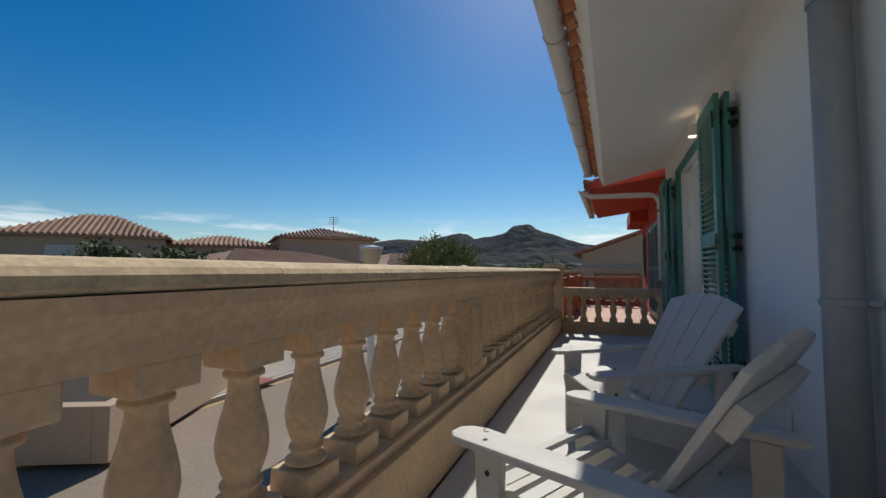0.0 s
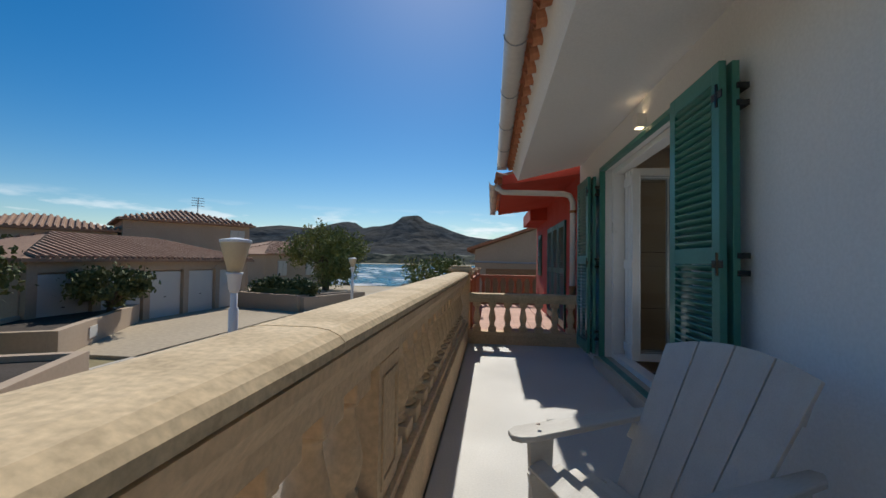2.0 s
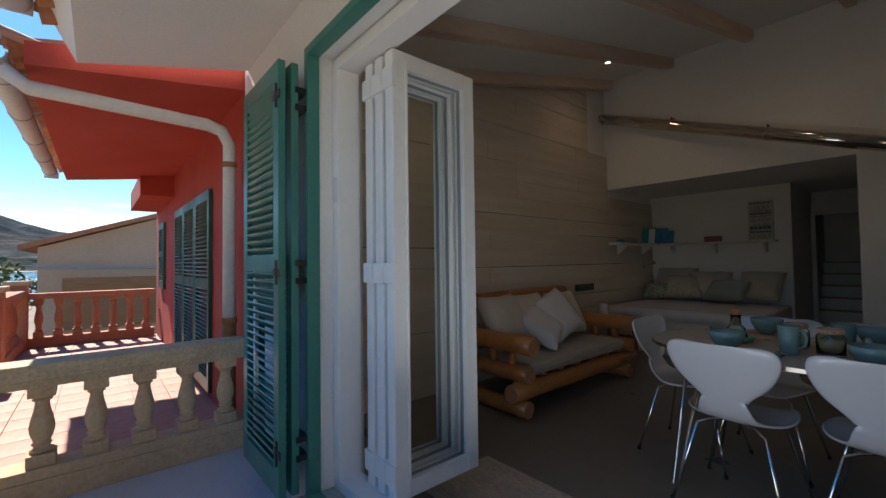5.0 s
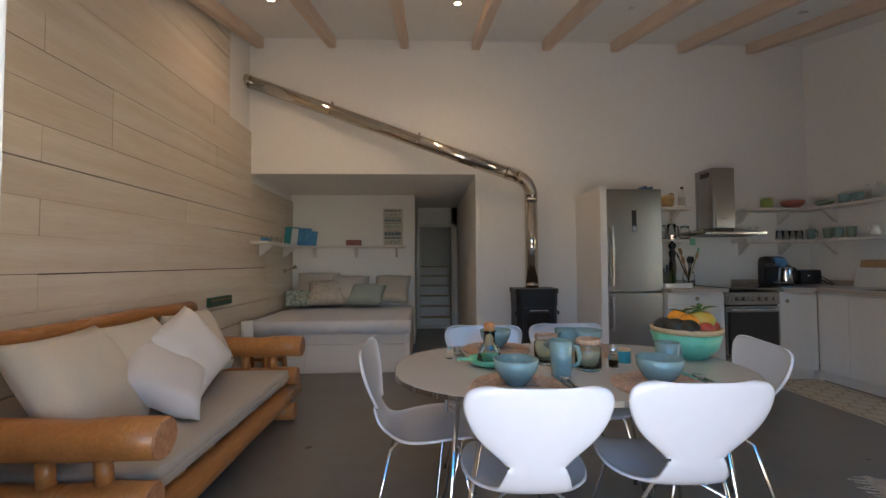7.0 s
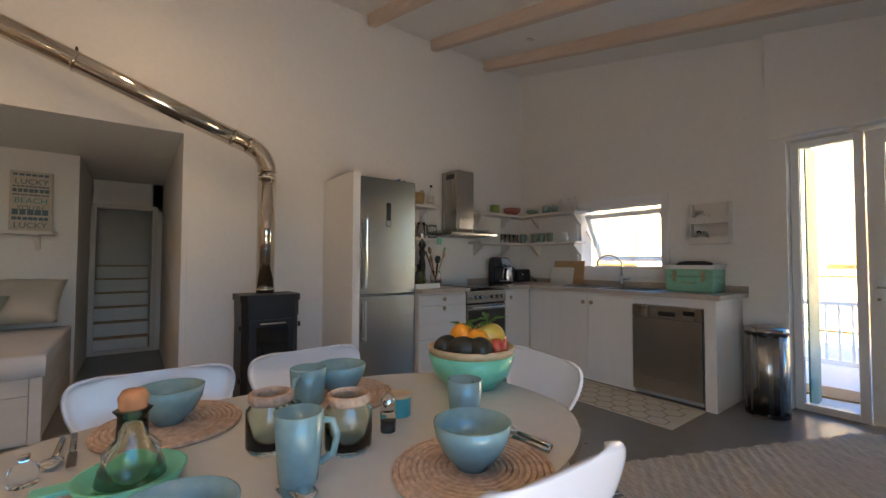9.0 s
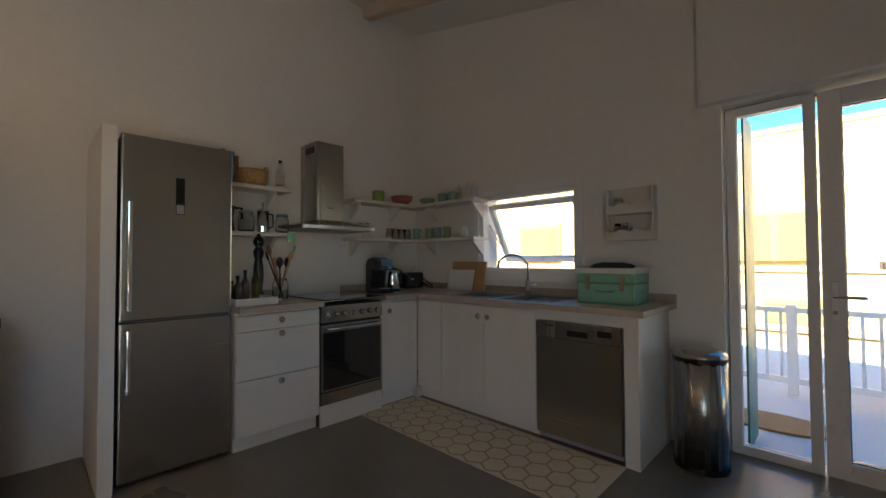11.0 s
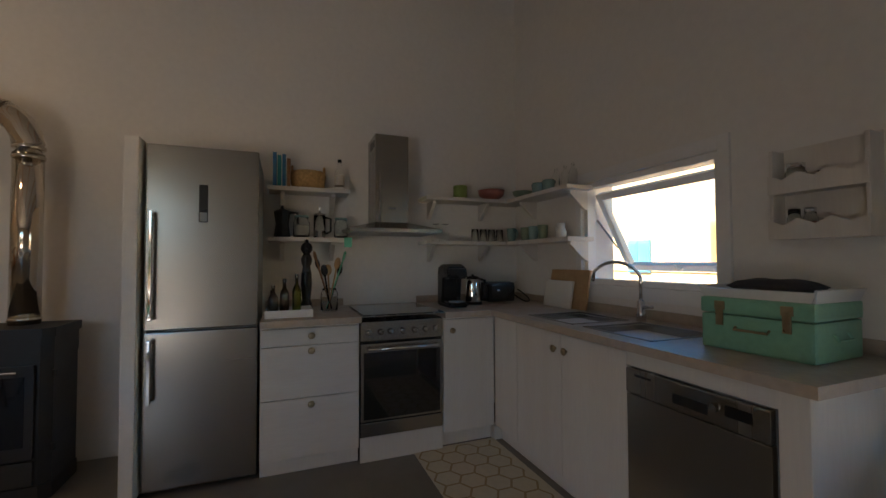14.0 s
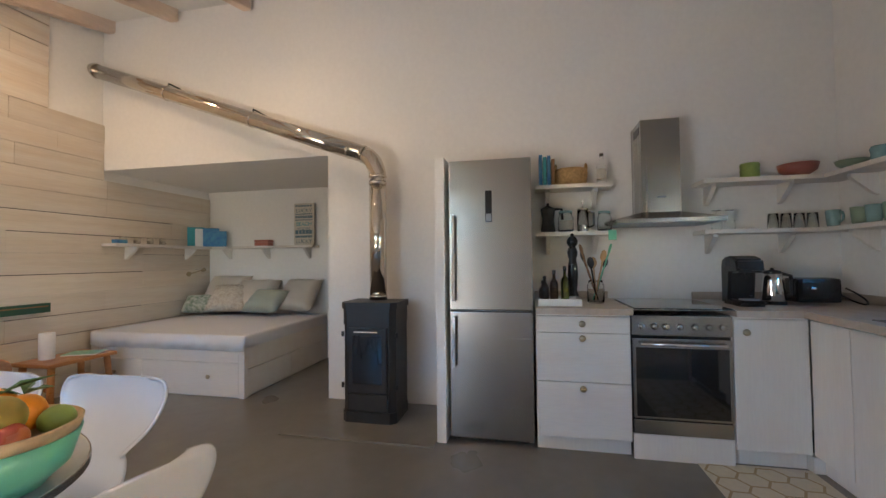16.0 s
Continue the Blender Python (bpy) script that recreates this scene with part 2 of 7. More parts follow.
GREEN = M("teal green shutter paint", (0.045, 0.20, 0.165), 0.38, v1=0.10, s1=3, v2=0.06, s2=50, bump=0.08, bs=70)
DGREEN = M("dark green shutter paint", (0.02, 0.085, 0.055), 0.45, v1=0.15, v2=0.08, bump=0.1)
UPVC = M("white window profile", (0.80, 0.80, 0.80), 0.35, v1=0.02, v2=0.02, bump=0.02)
TERRA = M("terracotta roof tile", (0.47, 0.20, 0.10), 0.85, s1=4, tint=(0.33, 0.14, 0.08), tints=0.6, v2=0.12, s2=40, bump=0.3, per=0.15)
TERRAF = M("terracotta floor tile", (0.50, 0.27, 0.19), 0.75, s1=3, tint=(0.38, 0.2, 0.15), tints=0.5, v2=0.1, bump=0.15, per=0.08)
RED = M("red house paint", (0.42, 0.050, 0.030), 0.8, v1=0.10, s1=1.3, v2=0.06, s2=60, bump=0.3, bs=80)
ORANGE_ST = M("orange painted stone", (0.52, 0.22, 0.12), 0.85, v1=0.12, s1=3, v2=0.1, bump=0.3, per=0.06)
ZINC = M("grey painted drainpipe", (0.30, 0.32, 0.34), 0.5, v1=0.08, v2=0.05, bump=0.05)
ZINCW = M("white painted gutter", (0.62, 0.60, 0.57), 0.5, v1=0.1, v2=0.06, bump=0.1)
RUST = M("rusty iron pipe", (0.34, 0.14, 0.05), 0.8, v1=0.25, s1=8, v2=0.2, bump=0.4)
BEIGE = M("beige house render", (0.46, 0.35, 0.25), 0.9, s1=0.5, tint=(0.38, 0.28, 0.20), tints=0.5, v2=0.05, s2=12, bump=0.3, bs=20)
YELLOW = M("pale yellow house render", (0.62, 0.44, 0.21), 0.9, s1=0.6, tint=(0.60, 0.50, 0.34), tints=0.8, v2=0.05, s2=12, bump=0.3, bs=20)
ROOFT = M("brown clay pantile", (0.36, 0.21, 0.13), 0.9, s1=0.8, tint=(0.26, 0.15, 0.10), tints=0.6, v2=0.15, s2=12, bump=0.3, bs=12, per=0.08)
GARAGE = M("white garage door", (0.60, 0.57, 0.52), 0.6, v1=0.05, v2=0.03, bump=0.1)
ASPHALT = M("worn asphalt", (0.27, 0.21, 0.155), 0.95, s1=0.4, tint=(0.21, 0.165, 0.12), tints=0.6, v2=0.15, s2=40, bump=0.4, bs=60)
PAVE = M("ribbed pavement slab", (0.46, 0.41, 0.34), 0.9, s1=0.8, v1=0.12, v2=0.1, s2=20, bump=0.3, bs=30, per=0.08)
COURT = M("paved courtyard", (0.40, 0.32, 0.22), 0.95, s1=0.25, tint=(0.32, 0.27, 0.20), tints=0.6, v2=0.12, s2=6, bump=0.4, bs=8, dist=0.02)
EARTH = M("dry coastal ground", (0.30, 0.22, 0.12), 0.95, s1=0.05, tint=(0.16, 0.15, 0.06), tints=0.9, v2=0.2, s2=1.0, bump=0.5, bs=2, dist=0.1)
LEAF = M("dull green leaf", (0.12, 0.135, 0.045), 0.85, v1=0.3, s1=2, v2=0.25, s2=20, bump=0.0)
LEAF2 = M("bright green leaf", (0.20, 0.22, 0.06), 0.85, v1=0.3, s1=2, v2=0.25, s2=20, bump=0.0)
BARK = M("grey brown bark", (0.12, 0.085, 0.06), 0.95, v1=0.25, s1=5, v2=0.2, bump=0.6, bs=25, dist=0.02)
LOG = M("varnished pine log", (0.44, 0.19, 0.06), 0.35, s1=2.5, tint=(0.34, 0.13, 0.035), tints=0.7, v2=0.12, s2=18, bump=0.2, bs=30, stretch=(0.6, 4, 4), coat=0.2)
LOGEND = M("sawn log end", (0.46, 0.24, 0.13), 0.6, s1=14, tint=(0.36, 0.15, 0.07), tints=0.8, v2=0.2, s2=60, bump=0.2)
LINEN = M("beige linen", (0.40, 0.355, 0.30), 0.95, v1=0.06, s1=3, v2=0.08, s2=140, bump=0.4, bs=300, dist=0.002, sheen=0.2)
CREAM = M("cream cotton", (0.56, 0.51, 0.44), 0.95, v1=0.05, s1=3, v2=0.05, s2=160, bump=0.3, bs=300, dist=0.002, sheen=0.2)
WHITEC = M("white cotton", (0.66, 0.65, 0.67), 0.95, v1=0.03, s1=3, v2=0.03, s2=160, bump=0.3, bs=250, dist=0.002, sheen=0.2)
GREENC = M("grey green cotton", (0.33, 0.38, 0.34), 0.95, v1=0.08, s1=6, v2=0.1, s2=120, bump=0.3, bs=250, dist=0.002)
PATTERN = M("speckled cushion cloth", (0.60, 0.55, 0.47), 0.95, s1=28, tint=(0.40, 0.34, 0.27), tints=0.8, v2=0.15, s2=90, bump=0.4, bs=200, dist=0.002)
LEAFC = M("leaf print cushion cloth", (0.55, 0.55, 0.48), 0.95, s1=24, tint=(0.12, 0.20, 0.14), tints=1.0, v2=0.1, s2=90, bump=0.3, bs=200, dist=0.002)
LACQ = M("white lacquered plywood", (0.62, 0.62, 0.64), 0.22, v1=0.02, v2=0.01, bump=0.0, coat=0.3, rv=0.04)
TABLE = M("white laminate tabletop", (0.56, 0.54, 0.49), 0.22, v1=0.03, v2=0.02, bump=0.0, rv=0.05)
TEAL = M("glazed teal stoneware", (0.22, 0.36, 0.36), 0.18, s1=6, tint=(0.16, 0.27, 0.27), tints=0.6, v2=0.06, s2=50, bump=0.05, bs=30, coat=0.4)
MINT = M("mint green glaze", (0.16, 0.56, 0.37), 0.32, v1=0.05, v2=0.03, bump=0.02)
TIN = M("mint green enamelled tin", (0.20, 0.46, 0.33), 0.4, v1=0.06, s1=4, v2=0.06, s2=40, bump=0.08, bs=30)
BAMBOO = M("pale bamboo", (0.60, 0.42, 0.24), 0.5, v1=0.1, s1=6, v2=0.1, s2=40, bump=0.1)
RATTAN = M("woven rattan", (0.46, 0.29, 0.19), 0.85, s1=10, tint=(0.60, 0.45, 0.34), tints=0.8, v2=0.25, s2=60, bump=0.5, bs=80)
BASKET = M("woven straw basket", (0.48, 0.29, 0.12), 0.85, s1=8, v1=0.2, v2=0.25, s2=50, bump=0.6, bs=60, dist=0.006)
ORANGE = M("orange peel", (0.85, 0.30, 0.02), 0.45, v1=0.08, v2=0.06, bump=0.25, bs=160)
MANGO = M("mango skin", (0.55, 0.30, 0.06), 0.4, s1=9, tint=(0.28, 0.30, 0.05), tints=1.0, v2=0.08, bump=0.05)
AVOCADO = M("avocado skin", (0.020, 0.020, 0.014), 0.5, v1=0.2, v2=0.2, s2=90, bump=0.5, bs=110)
APPLE = M("red apple skin", (0.45, 0.030, 0.045), 0.25, s1=12, tint=(0.55, 0.25, 0.05), tints=0.6, v2=0.06, bump=0.02)
FRESHLEAF = M("fresh fruit leaf", (0.05, 0.13, 0.02), 0.4, v1=0.15, v2=0.1, bump=0.1)
CORK = M("cork", (0.50, 0.22, 0.10), 0.9, v1=0.15, s1=30, v2=0.2, bump=0.4)
RUG = M("rag rug cloth", (0.50, 0.44, 0.36), 0.98, s1=5, tint=(0.36, 0.30, 0.24), tints=0.6, v2=0.25, s2=70, bump=0.8, bs=70, stretch=(2.0, 0.3, 1), dist=0.01)
HEXB = M("cream kitchen mat", (0.66, 0.60, 0.48), 0.6, v1=0.05, s1=3, v2=0.05, bump=0.1)
HEXL = M("tan mat outline", (0.42, 0.31, 0.17), 0.6, v1=0.1, v2=0.05, bump=0.05)
COIR = M("brown coir mat", (0.34, 0.19, 0.08), 0.98, v1=0.15, s1=10, v2=0.3, s2=120, bump=0.8, bs=200)
CHAIRW = M("white weathered chair wood", (0.56, 0.54, 0.50), 0.65, s1=2, tint=(0.48, 0.45, 0.41), tints=0.5, v2=0.06, s2=30, bump=0.3, bs=50, stretch=(1, 6, 6), per=0.05)
BOLT = M("dark steel bolt", (0.12, 0.10, 0.09), 0.45, 0.8, v1=0.2, bump=0.1)
WOODD = M("brown wood", (0.30, 0.16, 0.07), 0.55, s1=3, tint=(0.20, 0.09, 0.04), tints=0.6, v2=0.1, bump=0.15, stretch=(1, 6, 6))
WOODL = M("light oak wood", (0.50, 0.32, 0.17), 0.55, s1=3, tint=(0.40, 0.24, 0.12), tints=0.6, v2=0.1, bump=0.15, stretch=(6, 1, 6))
TAN = M("tan shutter paint", (0.48, 0.33, 0.12), 0.6, v1=0.08, v2=0.05, bump=0.1)
BLUEP = M("blue shutter paint", (0.08, 0.30, 0.45), 0.6, v1=0.08, v2=0.05, bump=0.1)
PAPER = M("white paper", (0.75, 0.75, 0.74), 0.9, v1=0.03, v2=0.03, bump=0.1)
BOOKB = M("blue book cover", (0.03, 0.14, 0.40), 0.4, s1=12, tint=(0.10, 0.35, 0.45), tints=0.8, v2=0.05, bump=0.0)
BOOKT = M("turquoise book cover", (0.03, 0.30, 0.34), 0.4, v1=0.1, v2=0.05, bump=0.0)
CERW = M("white ceramic", (0.74, 0.74, 0.72), 0.25, v1=0.02, v2=0.01, bump=0.0)
TERRAB = M("brick red ceramic", (0.34, 0.11, 0.08), 0.4, v1=0.08, v2=0.04, bump=0.05)
SAGE = M("sage green ceramic", (0.22, 0.30, 0.22), 0.4, v1=0.1, v2=0.05, bump=0.05)
OLIVEC = M("olive striped ceramic", (0.28, 0.38, 0.10), 0.45, v1=0.1, s1=20, v2=0.1, bump=0.05)
SLATE = M("blue sign print", (0.09, 0.16, 0.20), 0.6, v1=0.15, v2=0.1, bump=0.05)
SIGNB = M("pale sign board", (0.55, 0.50, 0.43), 0.8, v1=0.1, v2=0.08, bump=0.1)
MARBLE = M("pale threshold stone", (0.50, 0.44, 0.36), 0.5, s1=4, v1=0.1, v2=0.06, bump=0.05)
SOIL = M("dark soil", (0.05, 0.035, 0.025), 0.98, v1=0.2, v2=0.2, bump=0.6, bs=30, dist=0.02)
CLOTH_DK = M("dark grey cloth", (0.045, 0.045, 0.055), 0.95, v1=0.2, v2=0.15, s2=90, bump=0.4, bs=200)
BEACH = M("pale sand", (0.55, 0.46, 0.32), 0.95, v1=0.08, v2=0.05, bump=0.2)
CREAMGLASS = M("cream lamp glass", (0.66, 0.56, 0.38), 0.35, v1=0.1, v2=0.03, bump=0.0)
GLASS = glass("clear glass", (0.97, 0.99, 0.98), 0.0, 1.2)
PANE = glass("window pane", (0.96, 0.98, 0.97), 0.0, 1.12)
GREENGLASS = glass("greenish bottle glass", (0.86, 0.95, 0.90), 0.02)
AMBERGLASS = glass("dark bottle glass", (0.10, 0.05, 0.02), 0.02)
OILGLASS = glass("olive oil glass", (0.25, 0.30, 0.04), 0.02)
SPOTL = glow("warm spot glow", (1.0, 0.72, 0.42), 14.0)
SCONCEL = glow("sconce glow", (1.0, 0.72, 0.42), 5.0)

# ---- structure: the room ----
def wall(name, boxes, material, label, bevel=0.0):
    bm = bmesh.new()
    for c in boxes:
        bx(bm, *c, bevel=bevel)
    return tagged(part(name, bm, material), label, name.split("_")[0], kind="structure")

WX, IX, BXW = 0.68, 0.98, 5.85          # outer and inner face of the facade, back wall
SY, NY = 0.337, 7.31                    # window wall, boarded wall (behind its boards)
SLOPE = 0.24
def ceil_z(x):
    return 4.05 - SLOPE * (5.94 - x)

wall("floor", [(0.80, 0.04, -0.2, 10.4, 7.6, 0.0)], CONCRETE, "grey polished concrete floor with darker trowel stains")
wall("wall_west", [(WX, 0.04, -1.6, IX, 3.98, 2.75), (WX, 6.17, -1.6, IX, 7.40, 2.75), (WX, 3.98, 2.40, IX, 6.17, 2.75)],
     PLASTER_OUT, "white rendered outside wall with a wide door opening")
wall("wall_south", [(IX, 0.04, 0, 1.30, SY, 3.1), (1.30, 0.04, 2.34, 2.76, SY, 3.4), (2.76, 0.04, 0, 3.80, SY, 3.7), (3.80, 0.04, 0, 4.87, SY, 1.185),
     (3.80, 0.04, 1.945, 4.87, SY, 3.9), (4.87, 0.04, 0, 6.0, SY, 4.2)], PLASTER, "white plastered wall with a small window and a glass door")
wall("wall_lintel", [(IX, SY, 2.36, 2.88, SY + 0.07, 3.45)], PLASTER, "white plastered beam over the glass door")
wall("wall_east", [(BXW, 0.30, 0, 6.0, 4.57, 4.2), (BXW, 4.57, 2.36, 6.0, 7.6, 4.2)], PLASTER, "white plastered back wall with a wide low opening")
wall("wall_panel", [(BXW - 0.012, 3.335, 0, BXW, 4.53, 2.02)], PLASTER, "thin white wall lining behind the stove")
wall("wall_alcove", [(7.40, 5.36, 0, 7.55, 7.6, 2.50), (7.55, 5.36, 0, 8.9, 5.48, 2.5)], PLASTER, "white plastered back wall of the bed alcove")
wall("wall_hall", [(6.0, 4.42, 0, 10.3, 4.57, 2.5), (8.90, 4.57, 1.98, 9.0, 5.36, 2.5), (8.9, 5.34, 0, 9.0, 5.48, 2.5), (8.9, 4.55, 0, 9.0, 4.69, 2.5),
     (10.25, 4.5, 0, 10.35, 5.5, 2.5), (9.0, 5.36, 0, 10.3, 5.48, 2.5)], PLASTER, "white plastered hallway walls")
wall("ceiling_alcove", [(6.0, 4.42, 2.36, 10.4, 7.6, 2.48)], CEIL, "white low ceiling over alcove and hallway")
wall("wall_north", [(IX, NY, 0, 7.55, 7.60, 4.2)], PLASTER, "white plastered wall behind the boards")
bm = bmesh.new()
prism(bm, [(0.70, 2.80), (6.0, ceil_z(6.0)), (6.0, ceil_z(6.0) + 0.12), (0.70, 2.92)], 0.04, 7.6, Matrix(((1, 0, 0, 0), (0, 0, 1, 0), (0, 1, 0, 0), (0, 0, 0, 1))))
tagged(part("ceiling", bm, CEIL), "white painted sloping ceiling", "ceiling", kind="structure")
bm = bmesh.new()
prism(bm, [(-0.26, 2.50), (0.70, 2.73), (0.70, 2.95), (-0.36, 2.69)], -2.0, 7.32, Matrix(((1, 0, 0, 0), (0, 0, 1, 0), (0, 1, 0, 0), (0, 0, 0, 1))))
tagged(part("eave", bm, PLASTER_OUT), "white rendered sloping eave over the balcony", "eave", kind="structure")
bm = bmesh.new()
prism(bm, [(0.68, 2.98), (6.2, 4.32), (9.5, 3.5), (9.5, 3.44), (6.2, 4.26), (0.68, 2.93)], -0.3, 7.6, Matrix(((1, 0, 0, 0), (0, 0, 1, 0), (0, 1, 0, 0), (0, 0, 0, 1))))
tagged(part("roof", bm, TERRA), "terracotta roof slab over the house", "roof", kind="structure")

# roof tiles along the eave: half-round clay tiles, one by one
def tile_mesh(r=0.085, L=0.34, seg=7):
    bm = bmesh.new()
    ro, ri = [], []
    for end, k in ((0, 1.0), (1, 0.86)):
        ro.append([bm.verts.new((-L * end, r * k * math.cos(math.pi * i / seg), r * k * math.sin(math.pi * i / seg))) for i in range(seg + 1)])
        ri.append([bm.verts.new((-L * end, (r * k - 0.012) * math.cos(math.pi * i / seg), (r * k - 0.012) * math.sin(math.pi * i / seg))) for i in range(seg + 1)])
    for i in range(seg):
        bm.faces.new((ro[0][i], ro[0][i + 1], ro[1][i + 1], ro[1][i]))
        bm.faces.new((ri[0][i], ri[1][i], ri[1][i + 1], ri[0][i + 1]))
        bm.faces.new((ro[0][i], ri[0][i], ri[0][i + 1], ro[0][i + 1]))
        bm.faces.new((ro[1][i], ro[1][i + 1], ri[1][i + 1], ri[1][i]))
    return bm
def eave_tiles(name, x, z, y0, y1, material, label):
    base = thing(name, label, "roof tiles", x, y0, z, kind="structure")
    first, rnd, y, k = None, random.Random(5), 0.0, 0
    while y < y1 - y0:
        m = pose(rnd.uniform(-0.012, 0.012), y, rnd.uniform(-0.004, 0.004), 0, -13.5, 180 + rnd.uniform(-2, 2))
        if first is None:
            first = part("roof_tile", tile_mesh(), material, base)
            first.matrix_basis = m
        else:
            shared("roof_tile", first, m, base)
        # the channel tile between two covers, hollow side up
        shared("roof_tile", first, pose(0.03, y + 0.1, 0.035, 180, 0, 0) @ pose(0, 0, 0, 0, -13.5, 180), base)
        y += 0.2
    return base
eave_tiles("roof_tiles", -0.45, 2.675, -1.9, 7.28, TERRA, "row of terracotta half-round tiles along the eave")

def half_gutter(name, x, y0, y1, z, r, label):
    g = thing(name, label, "gutter", x, y0, z)
    bm = bmesh.new()
    n, L = 10, y1 - y0
    outer = [[bm.verts.new((r * k * math.cos(math.pi + math.pi * i / n), yy, r * k * math.sin(math.pi + math.pi * i / n))) for i in range(n + 1)] for yy in (0, L) for k in (1, 0.94)]
    for i in range(n):
        bm.faces.new((outer[0][i], outer[0][i + 1], outer[2][i + 1], outer[2][i]))
        bm.faces.new((outer[1][i], outer[3][i], outer[3][i + 1], outer[1][i + 1]))
        bm.faces.new((outer[0][i], outer[1][i], outer[1][i + 1], outer[0][i + 1]))
        bm.faces.new((outer[2][i], outer[2][i + 1], outer[3][i + 1], outer[3][i]))
    part("trough", bm, ZINCW, g, smooth=True)
    box("end_cap", (-r, L, -r, r, L + 0.006, 0.0), ZINCW, g, 0.001)
    k = 0.4
    while k < L:
        part("bracket", tube([(r * 1.03 * math.cos(math.pi + math.pi * i / 8), k, r * 1.03 * math.sin(math.pi + math.pi * i / 8)) for i in range(9)] + [(r + 0.12, k, 0.06)], 0.006, 6), ZINC, g)
        k += 0.85
    return g
half_gutter("gutter", -0.505, -1.9, 7.16, 2.71, 0.075, "white half-round metal gutter below the roof tiles")

# ceiling beams
for y in (7.19, 6.31, 5.43, 4.56, 3.69, 2.83, 1.97, 1.09):
    b = thing("ceiling_beam", "whitewashed pine beam with rounded end under the sloping ceiling", "beam", 0.98, y, ceil_z(0.98), group="ceiling beams", kind="structure")
    L = 5.85 - 0.98 if y > 7 else 5.80 - 0.98
    bm = bmesh.new()
    prism(bm, [(0.0, 0.01), (0.0, -0.13), (L, -0.13), (L, 0.01)], -0.048, 0.048, Matrix(((1, 0, 0, 0), (0, 0, 1, 0), (0, 1, 0, 0), (0, 0, 0, 1))))
    for v in bm.verts:
        v.co.z += v.co.x * SLOPE
    bmesh.ops.bevel(bm, geom=bm.edges[:], offset=0.008, segments=2, affect="EDGES")
    part("timber", bm, BEAM, b)

# boards on the north wall, one by one
boards = thing("board_cladding", "whitewashed pine boards with dark joints on the wall", "wall cladding", 0.98, 7.31, 0.0, kind="structure")
rnd = random.Random(3)
back = bmesh.new()
HB = 0.205
for row in range(20):
    z = row * HB
    x, cuts = 0.985, [0.985]
    while x < 7.40:
        x += rnd.choice((1.35, 1.8, 2.2, 2.7))
        cuts.append(min(x, 7.40))
    for a, c in zip(cuts, cuts[1:]):
        end = c - 0.002
        if z > 2.2:
            end = min(end, 5.848)
        if z > 2.85:
            end = min(end, 5.30)
        a = max(a, 5.94 - (4.20 - z - HB) / SLOPE)
        if end - a < 0.05:
            continue
        top = z + HB - rnd.choice((0.0015, 0.002, 0.004, 0.008))
        d = rnd.uniform(0.0, 0.003)
        bm = bmesh.new()
        bx(bm, a - 0.98, -0.028 - d, z, end - 0.98, -0.008, top)
        part("plank", bm, PLANK, boards)
        bx(back, a, 7.304, z, end, 7.309, z + HB)
# black strips behind the boards: the shade of the open gaps, put in as colour
tagged(part("wall_joint", back, BLACK), "black backing that puts shade into the gaps of the board cladding", "wall", kind="structure")

# threshold and folding door
wall("threshold", [(0.60, 3.95, 0.0, 0.99, 6.20, 0.13)], MARBLE, "pale stone threshold step", 0.006)
def frame_bars(bm, x0, y0, z0, x1, y1, z1, w, d0, d1, axis):
    """A rectangular frame in the plane across axis, bars w wide, from d0 to d1 deep."""
    if axis == "x":
        for c in ((y0, z0, y0 + w, z1), (y1 - w, z0, y1, z1), (y0 + w, z0, y1 - w, z0 + w), (y0 + w, z1 - w, y1 - w, z1)):
            bx(bm, d0, c[0], c[1], d1, c[2], c[3], 0.006)
    else:
        for c in ((x0, z0, x0 + w, z1), (x1 - w, z0, x1, z1), (x0 + w, z0, x1 - w, z0 + w), (x0 + w, z1 - w, x1 - w, z1)):
            bx(bm, c[0], d0, c[1], c[2], d1, c[3], 0.006)
    return bm

dframe = tagged(part("door_frame", frame_bars(bmesh.new(), 0, 3.985, 0.13, 0, 6.165, 2.39, 0.06, 0.80, 0.93, "x"), UPVC), "white plastic frame of the folding door", "door frame", kind="structure")
def door_leaf(x, y, z, rz):
    L, H = 0.535, 2.13
    d = thing("folding_door", "open white folding door leaf with glass pane", "door", x, y, z, rz, group="folding door leaves", kind="structure")
    part("leaf_frame", frame_bars(bmesh.new(), 0, 0, 0, L, 0, H, 0.075, -0.033, 0.033, "y"), UPVC, d)
    part("bead", frame_bars(bmesh.new(), 0.072, 0, 0.072, L - 0.072, 0, H - 0.072, 0.014, -0.038, 0.038, "y"), UPVC, d)
    g = box("pane", (0.08, -0.004, 0.08, L - 0.08, 0.004, H - 0.08), PANE, d, 0)
    g.visible_shadow = False
    part("seal", frame_bars(bmesh.new(), 0.084, 0, 0.084, L - 0.084, 0, H - 0.084, 0.005, -0.012, 0.012, "y"), ZINC, d)
    for hz in (0.12, 1.06, 2.0):
        box("hinge", (-0.012, -0.045, hz - 0.05, 0.02, 0.045, hz + 0.05), UPVC, d, 0.004)
    return d
door_leaf(0.90, 5.765, 0.19, 0.0)
door_leaf(0.90, 5.86, 0.19, 1.5)
door_leaf(0.90, 5.955, 0.19, 0.0)
tagged(part("shutter_frame", frame_bars(bmesh.new(), 0, 3.96, 0.10, 0, 6.19, 2.42, 0.045, 0.655, 0.72, "x"), GREEN), "teal green painted frame round the door opening", "frame", kind="structure")

